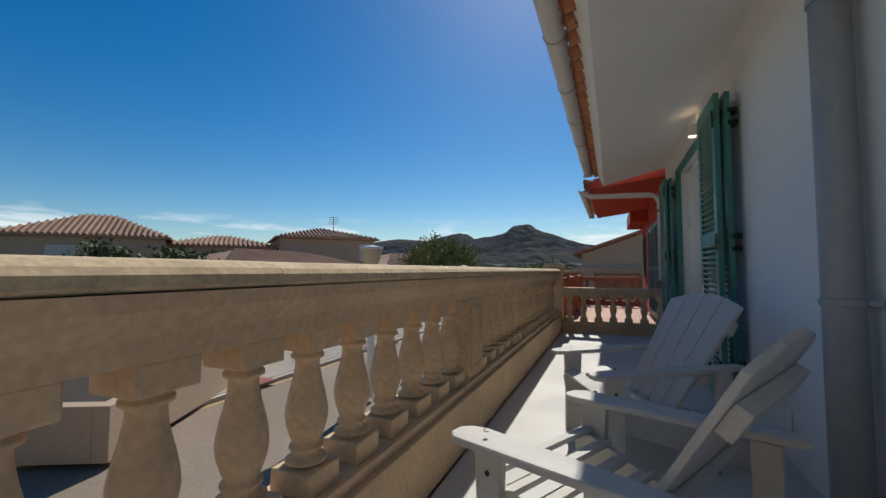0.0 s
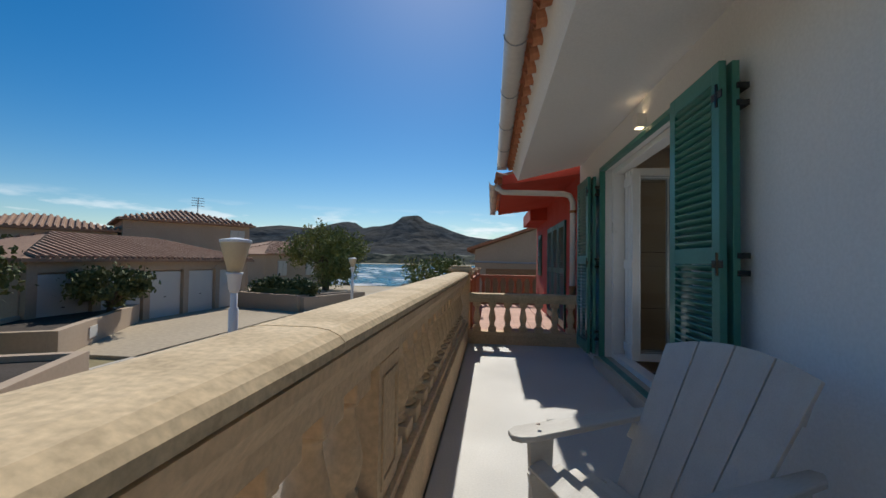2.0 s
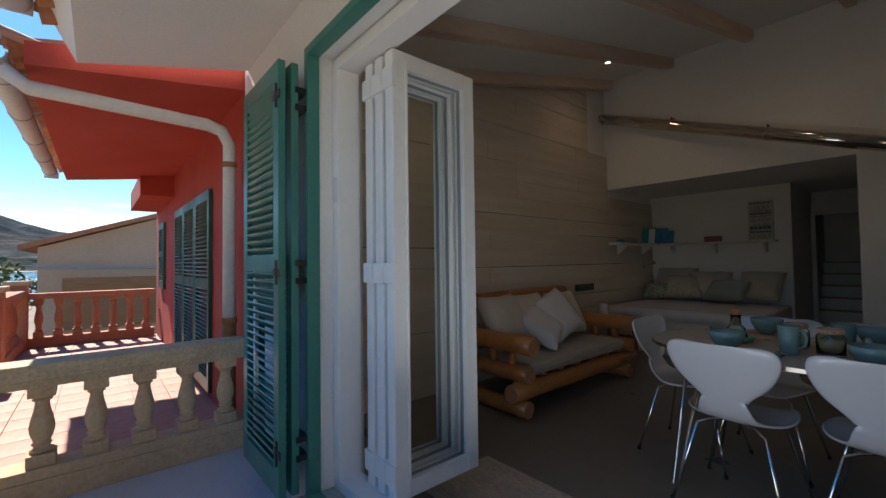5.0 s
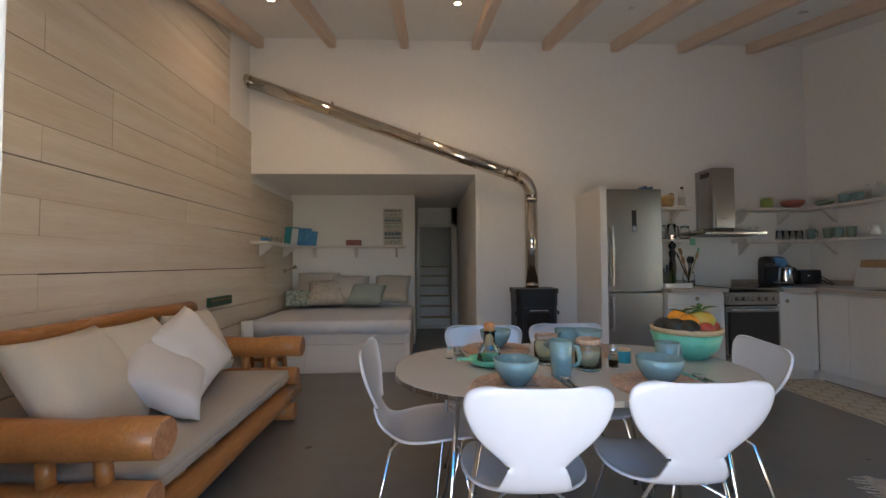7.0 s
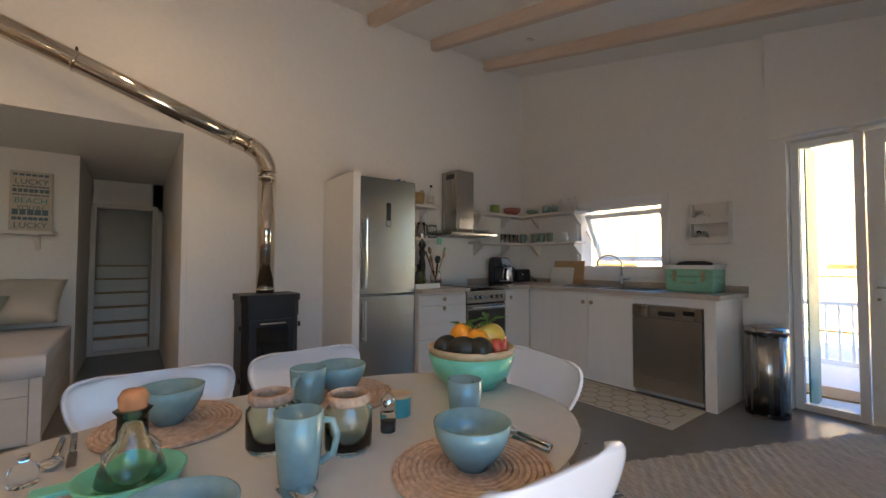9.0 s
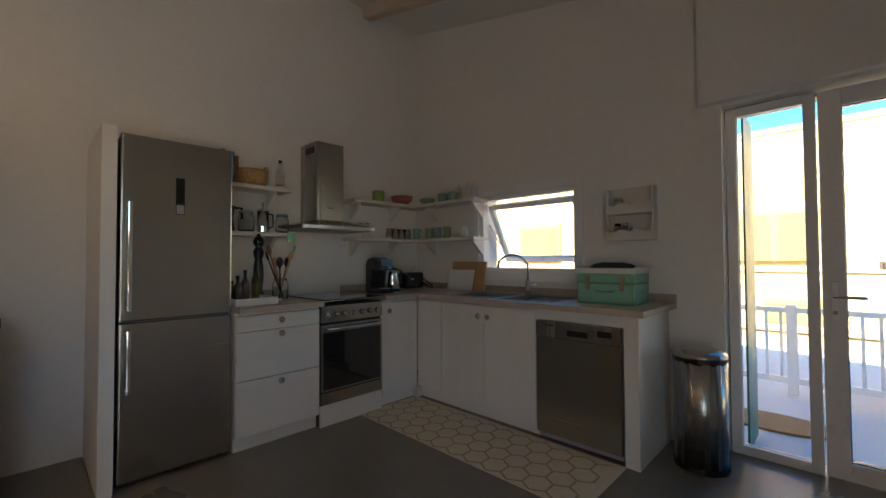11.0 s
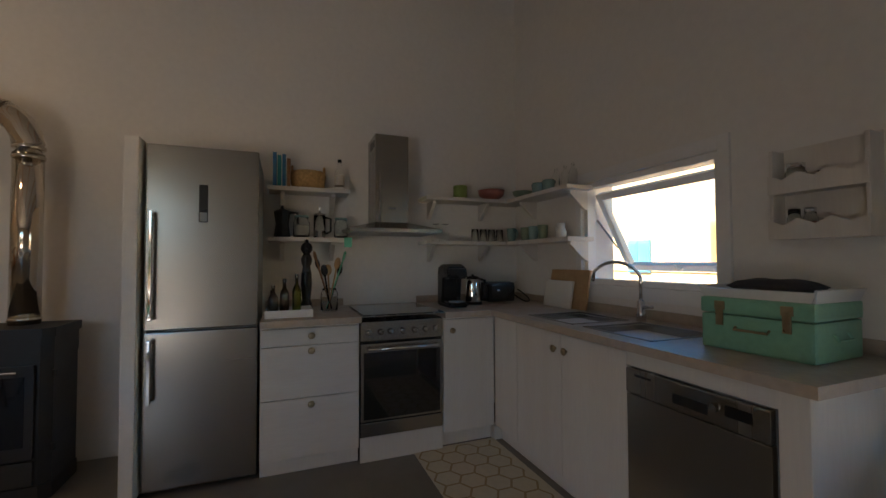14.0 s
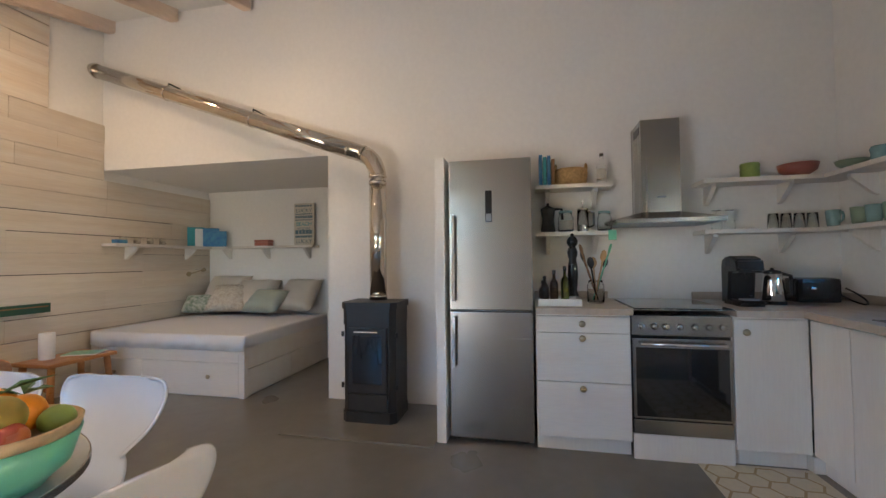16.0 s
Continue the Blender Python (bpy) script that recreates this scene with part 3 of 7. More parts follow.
# ---- shutters ----
def shutter_panel(parent, x, y0, y1, z0, z1, material, name="panel"):
    """A louvred panel standing across x, from y0 to y1."""
    st, t = 0.075, 0.036
    p = part(name, bmesh.new(), material, parent)
    bm = bmesh.new()
    for c in ((y0, z0, y0 + st, z1), (y1 - st, z0, y1, z1)):
        bx(bm, x - t / 2, c[0], c[1], x + t / 2, c[2], c[3], 0.004)
    mid = z0 + (z1 - z0) * 0.53
    for a, c in ((z0, z0 + 0.13), (mid - 0.045, mid + 0.045), (z1 - 0.10, z1)):
        bx(bm, x - t / 2 + 0.001, y0 + st - 0.004, a, x + t / 2 - 0.001, y1 - st + 0.004, c, 0.003)
    bm.to_mesh(p.data)
    bm.free()
    slat = None
    for a, c in ((z0 + 0.13, mid - 0.045), (mid + 0.045, z1 - 0.10)):
        n = int((c - a) / 0.042)
        for k in range(n):
            z = a + (k + 0.5) * (c - a) / n
            m = pose(x, (y0 + y1) / 2, z, 0, 38, 0)
            if slat is None:
                bm = bmesh.new()
                bx(bm, -0.024, -(y1 - y0) / 2 + st - 0.006, -0.004, 0.024, (y1 - y0) / 2 - st + 0.006, 0.004)
                slat = part("slat", bm, material, p)
                slat.matrix_basis = m
            else:
                shared("slat", slat, m, p)
    return p
def shutter_stack(label, y0, y1, hinge_y, x=0.60):
    s = thing("window_shutter", label, "shutter", x, (y0 + y1) / 2, 0.16, group="balcony shutters", kind="structure")
    h = (y1 - y0) / 2
    shutter_panel(s, -0.065, -h, h, 0.0, 2.16, GREEN)
    shutter_panel(s, 0.0, -h, h, 0.0, 2.16, GREEN)
    hy = hinge_y - (y0 + y1) / 2
    for z in (0.22, 1.10, 1.98):
        bm = bmesh.new()
        bx(bm, -0.088, hy - 0.05, z - 0.02, -0.082, hy + 0.05, z + 0.02, 0.002)
        bx(bm, 0.0, hy - 0.03, z + 0.03, 0.06, hy + 0.075, z + 0.06, 0.002)
        bx(bm, 0.0, hy - 0.03, z - 0.06, 0.06, hy + 0.075, z - 0.03, 0.002)
        tube([(-0.085, hy, z - 0.06), (-0.085, hy, z + 0.06)], 0.009, 8, bm)
        part("hinge", bm, BLACKP, s)
    return s
shutter_stack("teal green louvred shutter folded back against the white wall", 6.17, 6.79, 6.19)
shutter_stack("teal green louvred shutter, folded open beside the adirondack chair", 3.25, 3.84, 3.27)

# ---- glass side door and its terrace ----
gd = thing("door_1", "white plastic glass door with a narrow side pane", "door", 2.75, 0.22, 0.0, kind="structure")
part("side_frame", frame_bars(bmesh.new(), -0.46, 0, 0.0, 0.0, 0, 2.33, 0.06, -0.035, 0.035, "y"), UPVC, gd)
o = box("side_pane", (-0.40, -0.005, 0.06, -0.06, 0.005, 2.27), PANE, gd, 0)
o.visible_shadow = False
leaf = part("door_leaf", frame_bars(bmesh.new(), -1.42, 0, 0.01, -0.47, 0, 2.32, 0.105, -0.03, 0.045, "y"), UPVC, gd)
o = box("door_pane", (-1.315, -0.004, 0.115, -0.575, 0.006, 2.215), PANE, leaf, 0)
o.visible_shadow = False
part("seal", frame_bars(bmesh.new(), -1.318, 0, 0.112, -0.572, 0, 2.218, 0.008, -0.012, 0.03, "y"), BLACKP, leaf)
bm = bx(bmesh.new(), -0.545, 0.045, 0.93, -0.505, 0.055, 1.17, 0.008)
h = part("handle_plate", bm, UPVC, leaf)
part("lever", tube([(-0.525, 0.05, 1.08), (-0.525, 0.10, 1.08), (-0.545, 0.105, 1.08), (-0.66, 0.105, 1.08)], 0.010, 10), CHROME, leaf)
part("lock_cylinder", lathe([(0.012, 0), (0.012, 0.012), (0.0, 0.013)], 12, m=pose(-0.525, 0.054, 0.985, -90)), BRASSY, leaf)
box("reveal_board", (-0.09, -0.42, 0.0, -0.078, -0.04, 2.31), GREEN, gd, 0.001)
box("reveal_head", (-1.42, -0.165, 2.322, 0.0, -0.05, 2.335), DGREEN, gd, 0.001)

# ---- kitchen window ----
w = thing("window_1", "white top-hung kitchen window standing open outwards", "window", 4.335, 0.275, 1.185, kind="structure")
part("window_frame", frame_bars(bmesh.new(), -0.535, 0, 0.0, 0.535, 0, 0.76, 0.04, -0.03, 0.05, "y"), UPVC, w)
sash = part("sash", frame_bars(bmesh.new(), -0.49, 0, -0.66, 0.49, 0, 0.0, 0.05, -0.025, 0.025, "y"), UPVC, w)
sash.matrix_basis = pose(0, -0.04, 0.685, -29, 0, 0)
o = box("pane", (-0.445, -0.004, -0.615, 0.445, 0.004, -0.045), PANE, sash, 0)
o.visible_shadow = False
part("stay", tube([(0.47, -0.02, 0.48), (0.47, -0.17, 0.32), (0.47, -0.22, 0.27)], 0.007, 8), STEEL, w)
part("catch", tube([(0, 0.03, -0.63), (0, 0.07, -0.62), (0.01, 0.08, -0.57)], 0.008, 8), UPVC, sash)
wall("window_casing", [(3.74, SY, 1.10, 3.80, SY + 0.02, 2.02), (4.87, SY, 1.10, 4.93, SY + 0.02, 2.02), (3.80, SY, 1.945, 4.87, SY + 0.02, 2.02), (3.80, SY, 1.10, 4.87, SY + 0.02, 1.185)], UPVC, "white flat wooden casing round the kitchen window", 0.004)

# ---- balcony ----
wall("balcony_floor", [(-1.28, -4.2, -0.2, 0.68, 7.50, 0.0), (0.68, -4.2, -0.2, 6.5, 0.04, -0.005)], BALC, "grey painted balcony floor")
wall("wall_balcony", [(-1.28, -4.2, -1.7, -0.98, 7.50, 0.0)], PLASTER_OUT, "white rendered balcony edge below the balustrade")
wall("baseboard", [(WX - 0.012, 0.04, 0, WX, 3.24, 0.07)], BALC, "grey painted skirting along the outside wall")

def baluster_mesh(h, r):
    bm = bmesh.new()
    bx(bm, -r, -r, 0.0, r, r, 0.15 * h, 0.006)
    p = [(0.62, 0.15), (0.86, 0.17), (0.86, 0.19), (0.62, 0.205), (0.56, 0.23), (0.72, 0.25), (0.72, 0.265), (0.58, 0.28), (0.70, 0.33), (0.84, 0.39), (0.90, 0.45),
         (0.87, 0.51), (0.76, 0.59), (0.62, 0.67), (0.53, 0.74), (0.51, 0.79), (0.56, 0.80), (0.70, 0.81), (0.70, 0.83), (0.60, 0.84), (0.66, 0.86), (0.80, 0.87)]
    lathe([(k * r, z * h) for k, z in p], 20, bm)
    bx(bm, -r * 0.95, -r * 0.95, 0.865 * h, r * 0.95, r * 0.95, h, 0.006)
    return bm
def cap_bm(L, w, t):
    """A moulded coping along y."""
    o = [(-w / 2 + 0.02, 0), (w / 2 - 0.02, 0), (w / 2, 0.012), (w / 2, t * 0.5), (w / 2 - 0.012, t * 0.72), (w / 2 - 0.04, t * 0.92), (w / 2 - 0.08, t), (-w / 2 + 0.08, t), (-w / 2 + 0.04, t * 0.92), (-w / 2 + 0.012, t * 0.72), (-w / 2, t * 0.5), (-w / 2, 0.012)]
    return prism(bmesh.new(), o, 0, L, Matrix(((1, 0, 0, 0), (0, 0, 1, 0), (0, 1, 0, 0), (0, 0, 0, 1))))
rail = thing("balustrade", "weathered cream stone balustrade along the balcony", "balustrade", -1.12, -1.6, 0.0, kind="structure")
bm = bmesh.new()
bx(bm, -0.16, 0, 0, 0.13, 8.98, 0.30, 0.008)
bx(bm, -0.13, 0, 0.30, 0.10, 8.98, 0.345, 0.006)
part("plinth", bm, STONE, rail)
bm = prism(bmesh.new(), [(-0.105, 0.875), (0.075, 0.875), (0.085, 0.93), (0.115, 0.985), (0.12, 1.02), (-0.15, 1.02), (-0.145, 0.985), (-0.115, 0.93)], 0, 8.98, Matrix(((1, 0, 0, 0), (0, 0, 1, 0), (0, 1, 0, 0), (0, 0, 0, 1))))
part("top_beam", bm, STONE, rail)
ycut = [0.0, 1.19, 2.36, 3.55, 4.75, 5.93, 7.10, 8.96]
for i, (a, c) in enumerate(zip(ycut, ycut[1:])):
    o = part("coping", cap_bm(c - a - 0.003, 0.285, 0.068), STONE_CAP, rail)
    o.matrix_basis = pose(-0.012, a, 1.0215 + 0.001 * (i % 2))
first = None
y = 0.244 + 1.6 - 0.26 * 7
while y < 8.7:
    if not (3.96 < y < 4.44):
        m = pose(-0.01, y, 0.345)
        if first is None:
            first = part("baluster", baluster_mesh(0.53, 0.078), STONE, rail)
            first.data.polygons.foreach_set("use_smooth", [len(p.vertices) == 4 and p.area < 0.0009 for p in first.data.polygons])
            first.matrix_basis = m
        else:
            shared("baluster", first, m, rail)
    y += 0.26
pier = box("pier", (-0.085, 4.05, 0.345, 0.08, 4.37, 0.875), STONE, rail, 0.006)
part("pier_panel", frame_bars(bmesh.new(), 0, 4.09, 0.40, 0, 4.33, 0.82, 0.03, 0.078, 0.088, "x"), STONE, rail)
post = thing("balustrade_post", "square cream stone corner post with a moulded cap", "post", -1.12, 7.44, 0.0, kind="structure")
box("shaft", (-0.15, -0.06, 0, 0.14, 0.22, 1.10), STONE, post, 0.01)
bm = bx(bmesh.new(), -0.19, -0.10, 1.10, 0.18, 0.26, 1.15, 0.015)
bx(bm, -0.16, -0.07, 1.15, 0.15, 0.23, 1.185, 0.01)
part("post_cap", bm, STONE_CAP, post)

er = thing("balustrade_end", "low cream stone balustrade across the balcony end", "balustrade", -0.98, 7.40, 0.0, kind="structure")
box("plinth", (0, -0.10, 0, 1.655, 0.10, 0.13), STONE, er, 0.006)
box("curb", (0, -0.09, 0.13, 1.655, 0.09, 0.19), STONE, er, 0.006)
bm = bx(bmesh.new(), 0, -0.08, 0.63, 1.655, 0.08, 0.68, 0.006)
bx(bm, 0, -0.11, 0.68, 1.655, 0.11, 0.765, 0.014)
part("coping", bm, STONE_CAP, er)
first = None
for k in range(7):
    m = pose(0.12 + 0.235 * k, 0, 0.19)
    if first is None:
        first = part("baluster", baluster_mesh(0.44, 0.062), STONE, er)
        first.data.polygons.foreach_set("use_smooth", [len(p.vertices) == 4 and p.area < 0.0009 for p in first.data.polygons])
        first.matrix_basis = m
    else:
        shared("baluster", first, m, er)

# ---- outdoors ----
G = -1.6                                  # street level below the balcony
def grid_mesh(xs, ys, f, name, material, label, category, kind="structure"):
    nx, ny = len(xs), len(ys)
    vs = [(x, y, f(x, y)) for y in ys for x in xs]
    fs = [(j * nx + i, j * nx + i + 1, (j + 1) * nx + i + 1, (j + 1) * nx + i) for j in range(ny - 1) for i in range(nx - 1)]
    me = bpy.data.meshes.new(name)
    me.from_pydata(vs, [], fs)
    me.materials.append(material)
    return tagged(new(name, me), label, category, kind=kind)

def shore(x):
    return 66 + 6 * math.sin(x / 19.0) + 3 * math.sin(x / 7.0) + max(0, -(x + 30)) * 0.15
def ground_z(x, y):
    d = y - shore(x)
    if x < -200:
        d = -10
    if d < -14:
        return G
    if d < 12:
        return G - 4.4 * ((d + 14) / 26.0) ** 1.3 + 0.25 * noise.noise(Vector((x / 3.0, y / 3.0, 0)))
    if y < 540:
        return -6.0
    return -4.6 + min(1.0, (y - 540) / 20.0) * 1.6
gx = [-3500, -1200, -500, -210, -195] + [-180 + 6 * k for k in range(51)] + [160, 400, 1200, 3500]
gy = [-3500, -800, -200, -60, 0, 30, 44] + [48 + 2 * k for k in range(26)] + [110, 200, 400, 539, 541, 561, 700, 1400, 3600]
grid_mesh(gx, gy, ground_z, "ground", EARTH, "dry ochre coastal ground", "ground")
wm = M("choppy turquoise sea", (0.015, 0.20, 0.24), 0.12, s1=0.02, tint=(0.01, 0.10, 0.17), tints=0.9, v2=0.2, s2=0.15, bump=0.9, bs=0.5, dist=0.6, rv=0.05)
grid_mesh([-900 + 50 * k for k in range(37)], [52, 70, 90, 120, 180, 300, 560], lambda x, y: -4.0, "water", wm, "choppy turquoise sea with white crests", "sea")
# breaking crests
bm, rnd = bmesh.new(), random.Random(8)
for k in range(260):
    y = 74 + 210 * rnd.random() ** 2.2
    x = rnd.uniform(-70, 40) - (y - 74) * 0.35
    L, w = rnd.uniform(1.5, 7) * (1 + y / 200), rnd.uniform(0.2, 0.6) * (1 + y / 120)
    n = 7
    lo, hi = [], []
    for i in range(n):
        u = i / (n - 1)
        yy = y + 0.7 * math.sin(u * 5 + k)
        ww = w * math.sin(math.pi * u) * rnd.uniform(0.5, 1.2) + 0.02
        lo.append(bm.verts.new((x + L * u, yy, -3.95)))
        hi.append(bm.verts.new((x + L * u, yy + ww, -3.75)))
    for i in range(n - 1):
        bm.faces.new((lo[i], lo[i + 1], hi[i + 1], hi[i]))
tagged(part("sea_foam", bm, PAPER), "white breaking wave crests on the sea", "foam", kind="stuff")
bm = bmesh.new()
for k in range(40):
    x = rnd.uniform(-45, 20)
    r = rnd.uniform(0.4, 1.6)
    bmesh.ops.create_icosphere(bm, subdivisions=1, radius=r, matrix=pose(x, shore(x) + rnd.uniform(-2, 9), -3.9, rnd.uniform(0, 90), rnd.uniform(0, 90), 0) @ Matrix.Diagonal((1.5, 1, 0.45, 1)))
tagged(part("shore_rocks", bm, BARK), "dark low rocks along the waterline", "rocks", kind="stuff")

# hills across the bay
HILL = M("scrub covered hillside", (0.050, 0.062, 0.072), 0.95, s1=0.006, tint=(0.10, 0.092, 0.08), tints=0.9, v2=0.35, s2=0.035, bump=0.8, bs=0.03, dist=12, spec=0.0)
RIDGE = ((-2600, 60), (-1500, 70), (-1120, 80), (-990, 102), (-880, 100), (-800, 128), (-640, 118), (-520, 148), (-470, 118), (-390, 128), (-325, 146), (-300, 166), (-262, 168), (-238, 146), (-130, 110), (60, 76), (150, 90), (240, 70), (500, 64), (1200, 55))
rx, rz = [p[0] for p in RIDGE], [p[1] for p in RIDGE]
def hill_z(x, y):
    top = float(np.interp(x, rx, rz))
    u = (y - 1450) / 350.0
    body = math.exp(-u * u) if u < 0 else math.exp(-(u * 0.7) ** 2)
    n1 = noise.fractal(Vector((x / 170.0, y / 170.0, 1)), 1.0, 2.0, 6) 
    return -6 + top * body * (1 + 0.10 * n1 * (1 - body) * 3) + 9 * n1 * body * (1 - body) * 4 + 8 * body * noise.ridged_multi_fractal(Vector((x / 120.0, y / 260.0, 5)), 1.0, 2.0, 5, 1.0, 2.0) - 10 * body
grid_mesh([-2600 + 20 * k for k in range(191)], [760 + 30 * k for k in range(40)], hill_z, "backdrop_hills", HILL, "scrubby brown green hills with one steep peak", "hills")
SHOREW = M("dark shoreline wood", (0.04, 0.055, 0.03), 0.95, s1=0.01, v1=0.3, v2=0.3, s2=0.08, bump=0.6, bs=0.1, dist=3)
grid_mesh([-1600 + 12 * k for k in range(230)], [552, 570, 600, 640, 700], lambda x, y: -3.2 + (0 if y < 560 else 13 + 5 * noise.noise(Vector((x / 23.0, y / 30.0, 4))) if y < 690 else 0), "far_woods", SHOREW, "dark pine belt along the far shore", "woods", "stuff")
grid_mesh([-1600, -600, 0, 900], [536, 556], lambda x, y: -3.9 + (y - 536) * 0.03, "far_beach", BEACH, "pale strip of beach across the bay", "beach")

# street, pavement and courtyard
wall("road", [(-7.6, -60, G, -1.5, 46, G + 0.01)], ASPHALT, "worn brownish asphalt street")
wall("court", [(-34, 11.2, G, -7.75, 42, G + 0.10)], COURT, "pale paved courtyard before the garages")
def pavement(name, x0, x1, y0, y1):
    base = wall(name, [(x0, y0, G, x1, y1, G + 0.10)], PAVE, "ribbed pale concrete pavement slabs with a kerb")
    s = 0.5
    first, k = None, 0
    yy = y0
    while yy < y1 - 0.01:
        xx = x0 + 0.18
        while xx < x1 - s + 0.01 and k < 300:
            m = pose(xx, yy, G + 0.10)
            if first is None:
                bm = bx(bmesh.new(), 0.004, 0.004, 0, s - 0.004, s - 0.004, 0.014)
                for r in range(5):
                    bx(bm, 0.01, 0.03 + r * 0.095, 0.014, s - 0.01, 0.08 + r * 0.095, 0.020)
                first = part("slab", bm, PAVE, base)
                first.matrix_basis = m
            else:
                shared("slab", first, m, base)
            xx += s
            k += 1
        yy += s
    return base
pavement("pavement", -10.4, -7.6, 0.0, 26.0)
wall("pavement_far", [(-10.4, -30, G, -7.6, 0.0, G + 0.115), (-10.4, 26, G, -7.6, 44, G + 0.115)], PAVE, "pale concrete pavement")
wall("road_line", [(-7.56, -30, G + 0.01, -7.46, 44, G + 0.014)], TAN, "faded yellow line along the kerb")
for y in (6.9, 11.5, 13.0):
    box("drain_cover", (-7.95, y, G + 0.115, -7.45, y + 0.5, G + 0.128), TERRAB, None, 0.004)
for o in list(scene.objects):
    if o.name.startswith("drain_cover"):
        tagged(o, "rust red iron drain cover in the pavement", "drain cover", "drain covers")

# street lamps
def street_lamp(x, y, k):
    s = thing("street_lamp", "white street lamp with a cream funnel head", "street lamp", x, y, G + 0.1, group="street lamps")
    part("pole", lathe([(0.075, 0), (0.075, 1.9 * k), (0.055, 1.92 * k), (0.055, 2.25 * k)], 16), UPVC, s, smooth=True)
    part("collar", lathe([(0.06, 2.15 * k), (0.085, 2.2 * k), (0.11, 2.42 * k), (0.125, 2.44 * k), (0.125, 2.47 * k)], 20), UPVC, s, smooth=True)
    sh = part("shade", lathe([(0.10, 2.47 * k), (0.225, 2.92 * k), (0.23, 2.95 * k), (0.02, 2.96 * k)], 24), CREAMGLASS, s, "cream translucent funnel shade", True)
    part("lid", lathe([(0.233, 2.94 * k), (0.242, 2.96 * k), (0.238, 2.985 * k), (0.03, 3.02 * k)], 24), UPVC, s)
street_lamp(-4.75, 7.15, 1.02)
street_lamp(-8.35, 23.1, 0.95)

# buildings
def pitched(bm, x0, y0, x1, y1, z0, z1, inset):
    """A hipped roof over a rectangle."""
    ov = 0.35
    x0, y0, x1, y1 = x0 - ov, y0 - ov, x1 + ov, y1 + ov
    w = min(x1 - x0, y1 - y0) / 2
    if x1 - x0 > y1 - y0:
        a, b = (x0 + w * inset, (y0 + y1) / 2), (x1 - w * inset, (y0 + y1) / 2)
    else:
        a, b = ((x0 + x1) / 2, y0 + w * inset), ((x0 + x1) / 2, y1 - w * inset)
    lo = [bm.verts.new((x, y, z0)) for x, y in ((x0, y0), (x1, y0), (x1, y1), (x0, y1))]
    lo2 = [bm.verts.new((x, y, z0 - 0.12)) for x, y in ((x0, y0), (x1, y0), (x1, y1), (x0, y1))]
    r = [bm.verts.new((*a, z1)), bm.verts.new((*b, z1))]
    if x1 - x0 > y1 - y0:
        fs = [(lo[0], lo[1], r[1], r[0]), (lo[1], lo[2], r[1]), (lo[2], lo[3], r[0], r[1]), (lo[3], lo[0], r[0])]
    else:
        fs = [(lo[0], lo[1], r[0]), (lo[1], lo[2], r[1], r[0]), (lo[2], lo[3], r[1]), (lo[3], lo[0], r[0], r[1])]
    for f in fs:
        bm.faces.new(f)
    for k in range(4):
        bm.faces.new((lo[k], lo2[k], lo2[(k + 1) % 4], lo[(k + 1) % 4]))
    bm.faces.new(lo2[::-1])
    return bm
def tile_rows(parent, x0, y0, x1, y1, z0, z1, inset, axis, side):
    """Rounded tile rows lying on one slope of the roof above, joined in one piece."""
    ov = 0.35
    x0, y0, x1, y1 = x0 - ov, y0 - ov, x1 + ov, y1 + ov
    bm = bmesh.new()
    w = min(x1 - x0, y1 - y0) / 2
    long0, long1 = (x0, x1) if axis == "x" else (y0, y1)
    k = long0 + 0.15
    while k < long1 - 0.1:
        d = min(k - long0, long1 - k)
        reach = w if d >= w * inset else d / inset
        rise = (z1 - z0) * reach / w
        if reach > 0.2:
            if axis == "x":
                p0 = (k, y0 if side < 0 else y1, z0 + 0.03)
                p1 = (k, (y0 + reach) if side < 0 else (y1 - reach), z0 + rise + 0.03)
            else:
                p0 = (x0 if side < 0 else x1, k, z0 + 0.03)
                p1 = ((x0 + reach) if side < 0 else (x1 - reach), k, z0 + rise + 0.03)
            tube([p0, p1], 0.085, 6, bm)
        k += 0.30
    return tagged(part("roof_tiling", bm, ROOFT, parent), kind="stuff")
def louvre_window(parent, x, y, z, w, h, rz, mat_s, mat_f=None):
    wd = box("window", (-w / 2, -0.04, 0, w / 2, 0.05, h), mat_f or mat_s, parent, 0.01)
    wd.matrix_basis = pose(x, y, z, 0, 0, rz)
    for s in (-1, 1):
        l = box("shutter", (min(0.02 * s, s * (w / 2 - 0.03)), -0.075, 0.04, max(0.02 * s, s * (w / 2 - 0.03)), -0.04, h - 0.04), mat_s, wd, 0.006)
        bm = bmesh.new()
        n = int(h / 0.075)
        for k in range(n):
            zz = 0.1 + k * (h - 0.2) / n
            bx(bm, min(0.07 * s, s * (w / 2 - 0.08)), -0.095, zz, max(0.07 * s, s * (w / 2 - 0.08)), -0.072, zz + 0.04)
        part("louvres", bm, mat_s, wd)
    return wd

RG = -20.3
gar = thing("garage_building", "beige rendered garage row with brown tiled roof", "garage", -15.7, 18.6, G, -2)
bm = bmesh.new()
bx(bm, -6.0, -6.0, 0, 0.0, 5.4, 2.72)
for k in range(6):
    bx(bm, 0.0, -5.95 + k * 2.2, 0, 0.22, -5.62 + k * 2.2, 2.45)
bx(bm, 0.0, -5.95, 2.25, 0.20, 5.4, 2.72)
part("wall", bm, BEIGE, gar)
part("roof", pitched(bmesh.new(), -6.0, -6.0, 0.2, 5.4, 2.74, 3.75, 1.0), ROOFT, gar)
tile_rows(gar, -6.0, -6.0, 0.2, 5.4, 2.74, 3.75, 1.0, "y", 1)
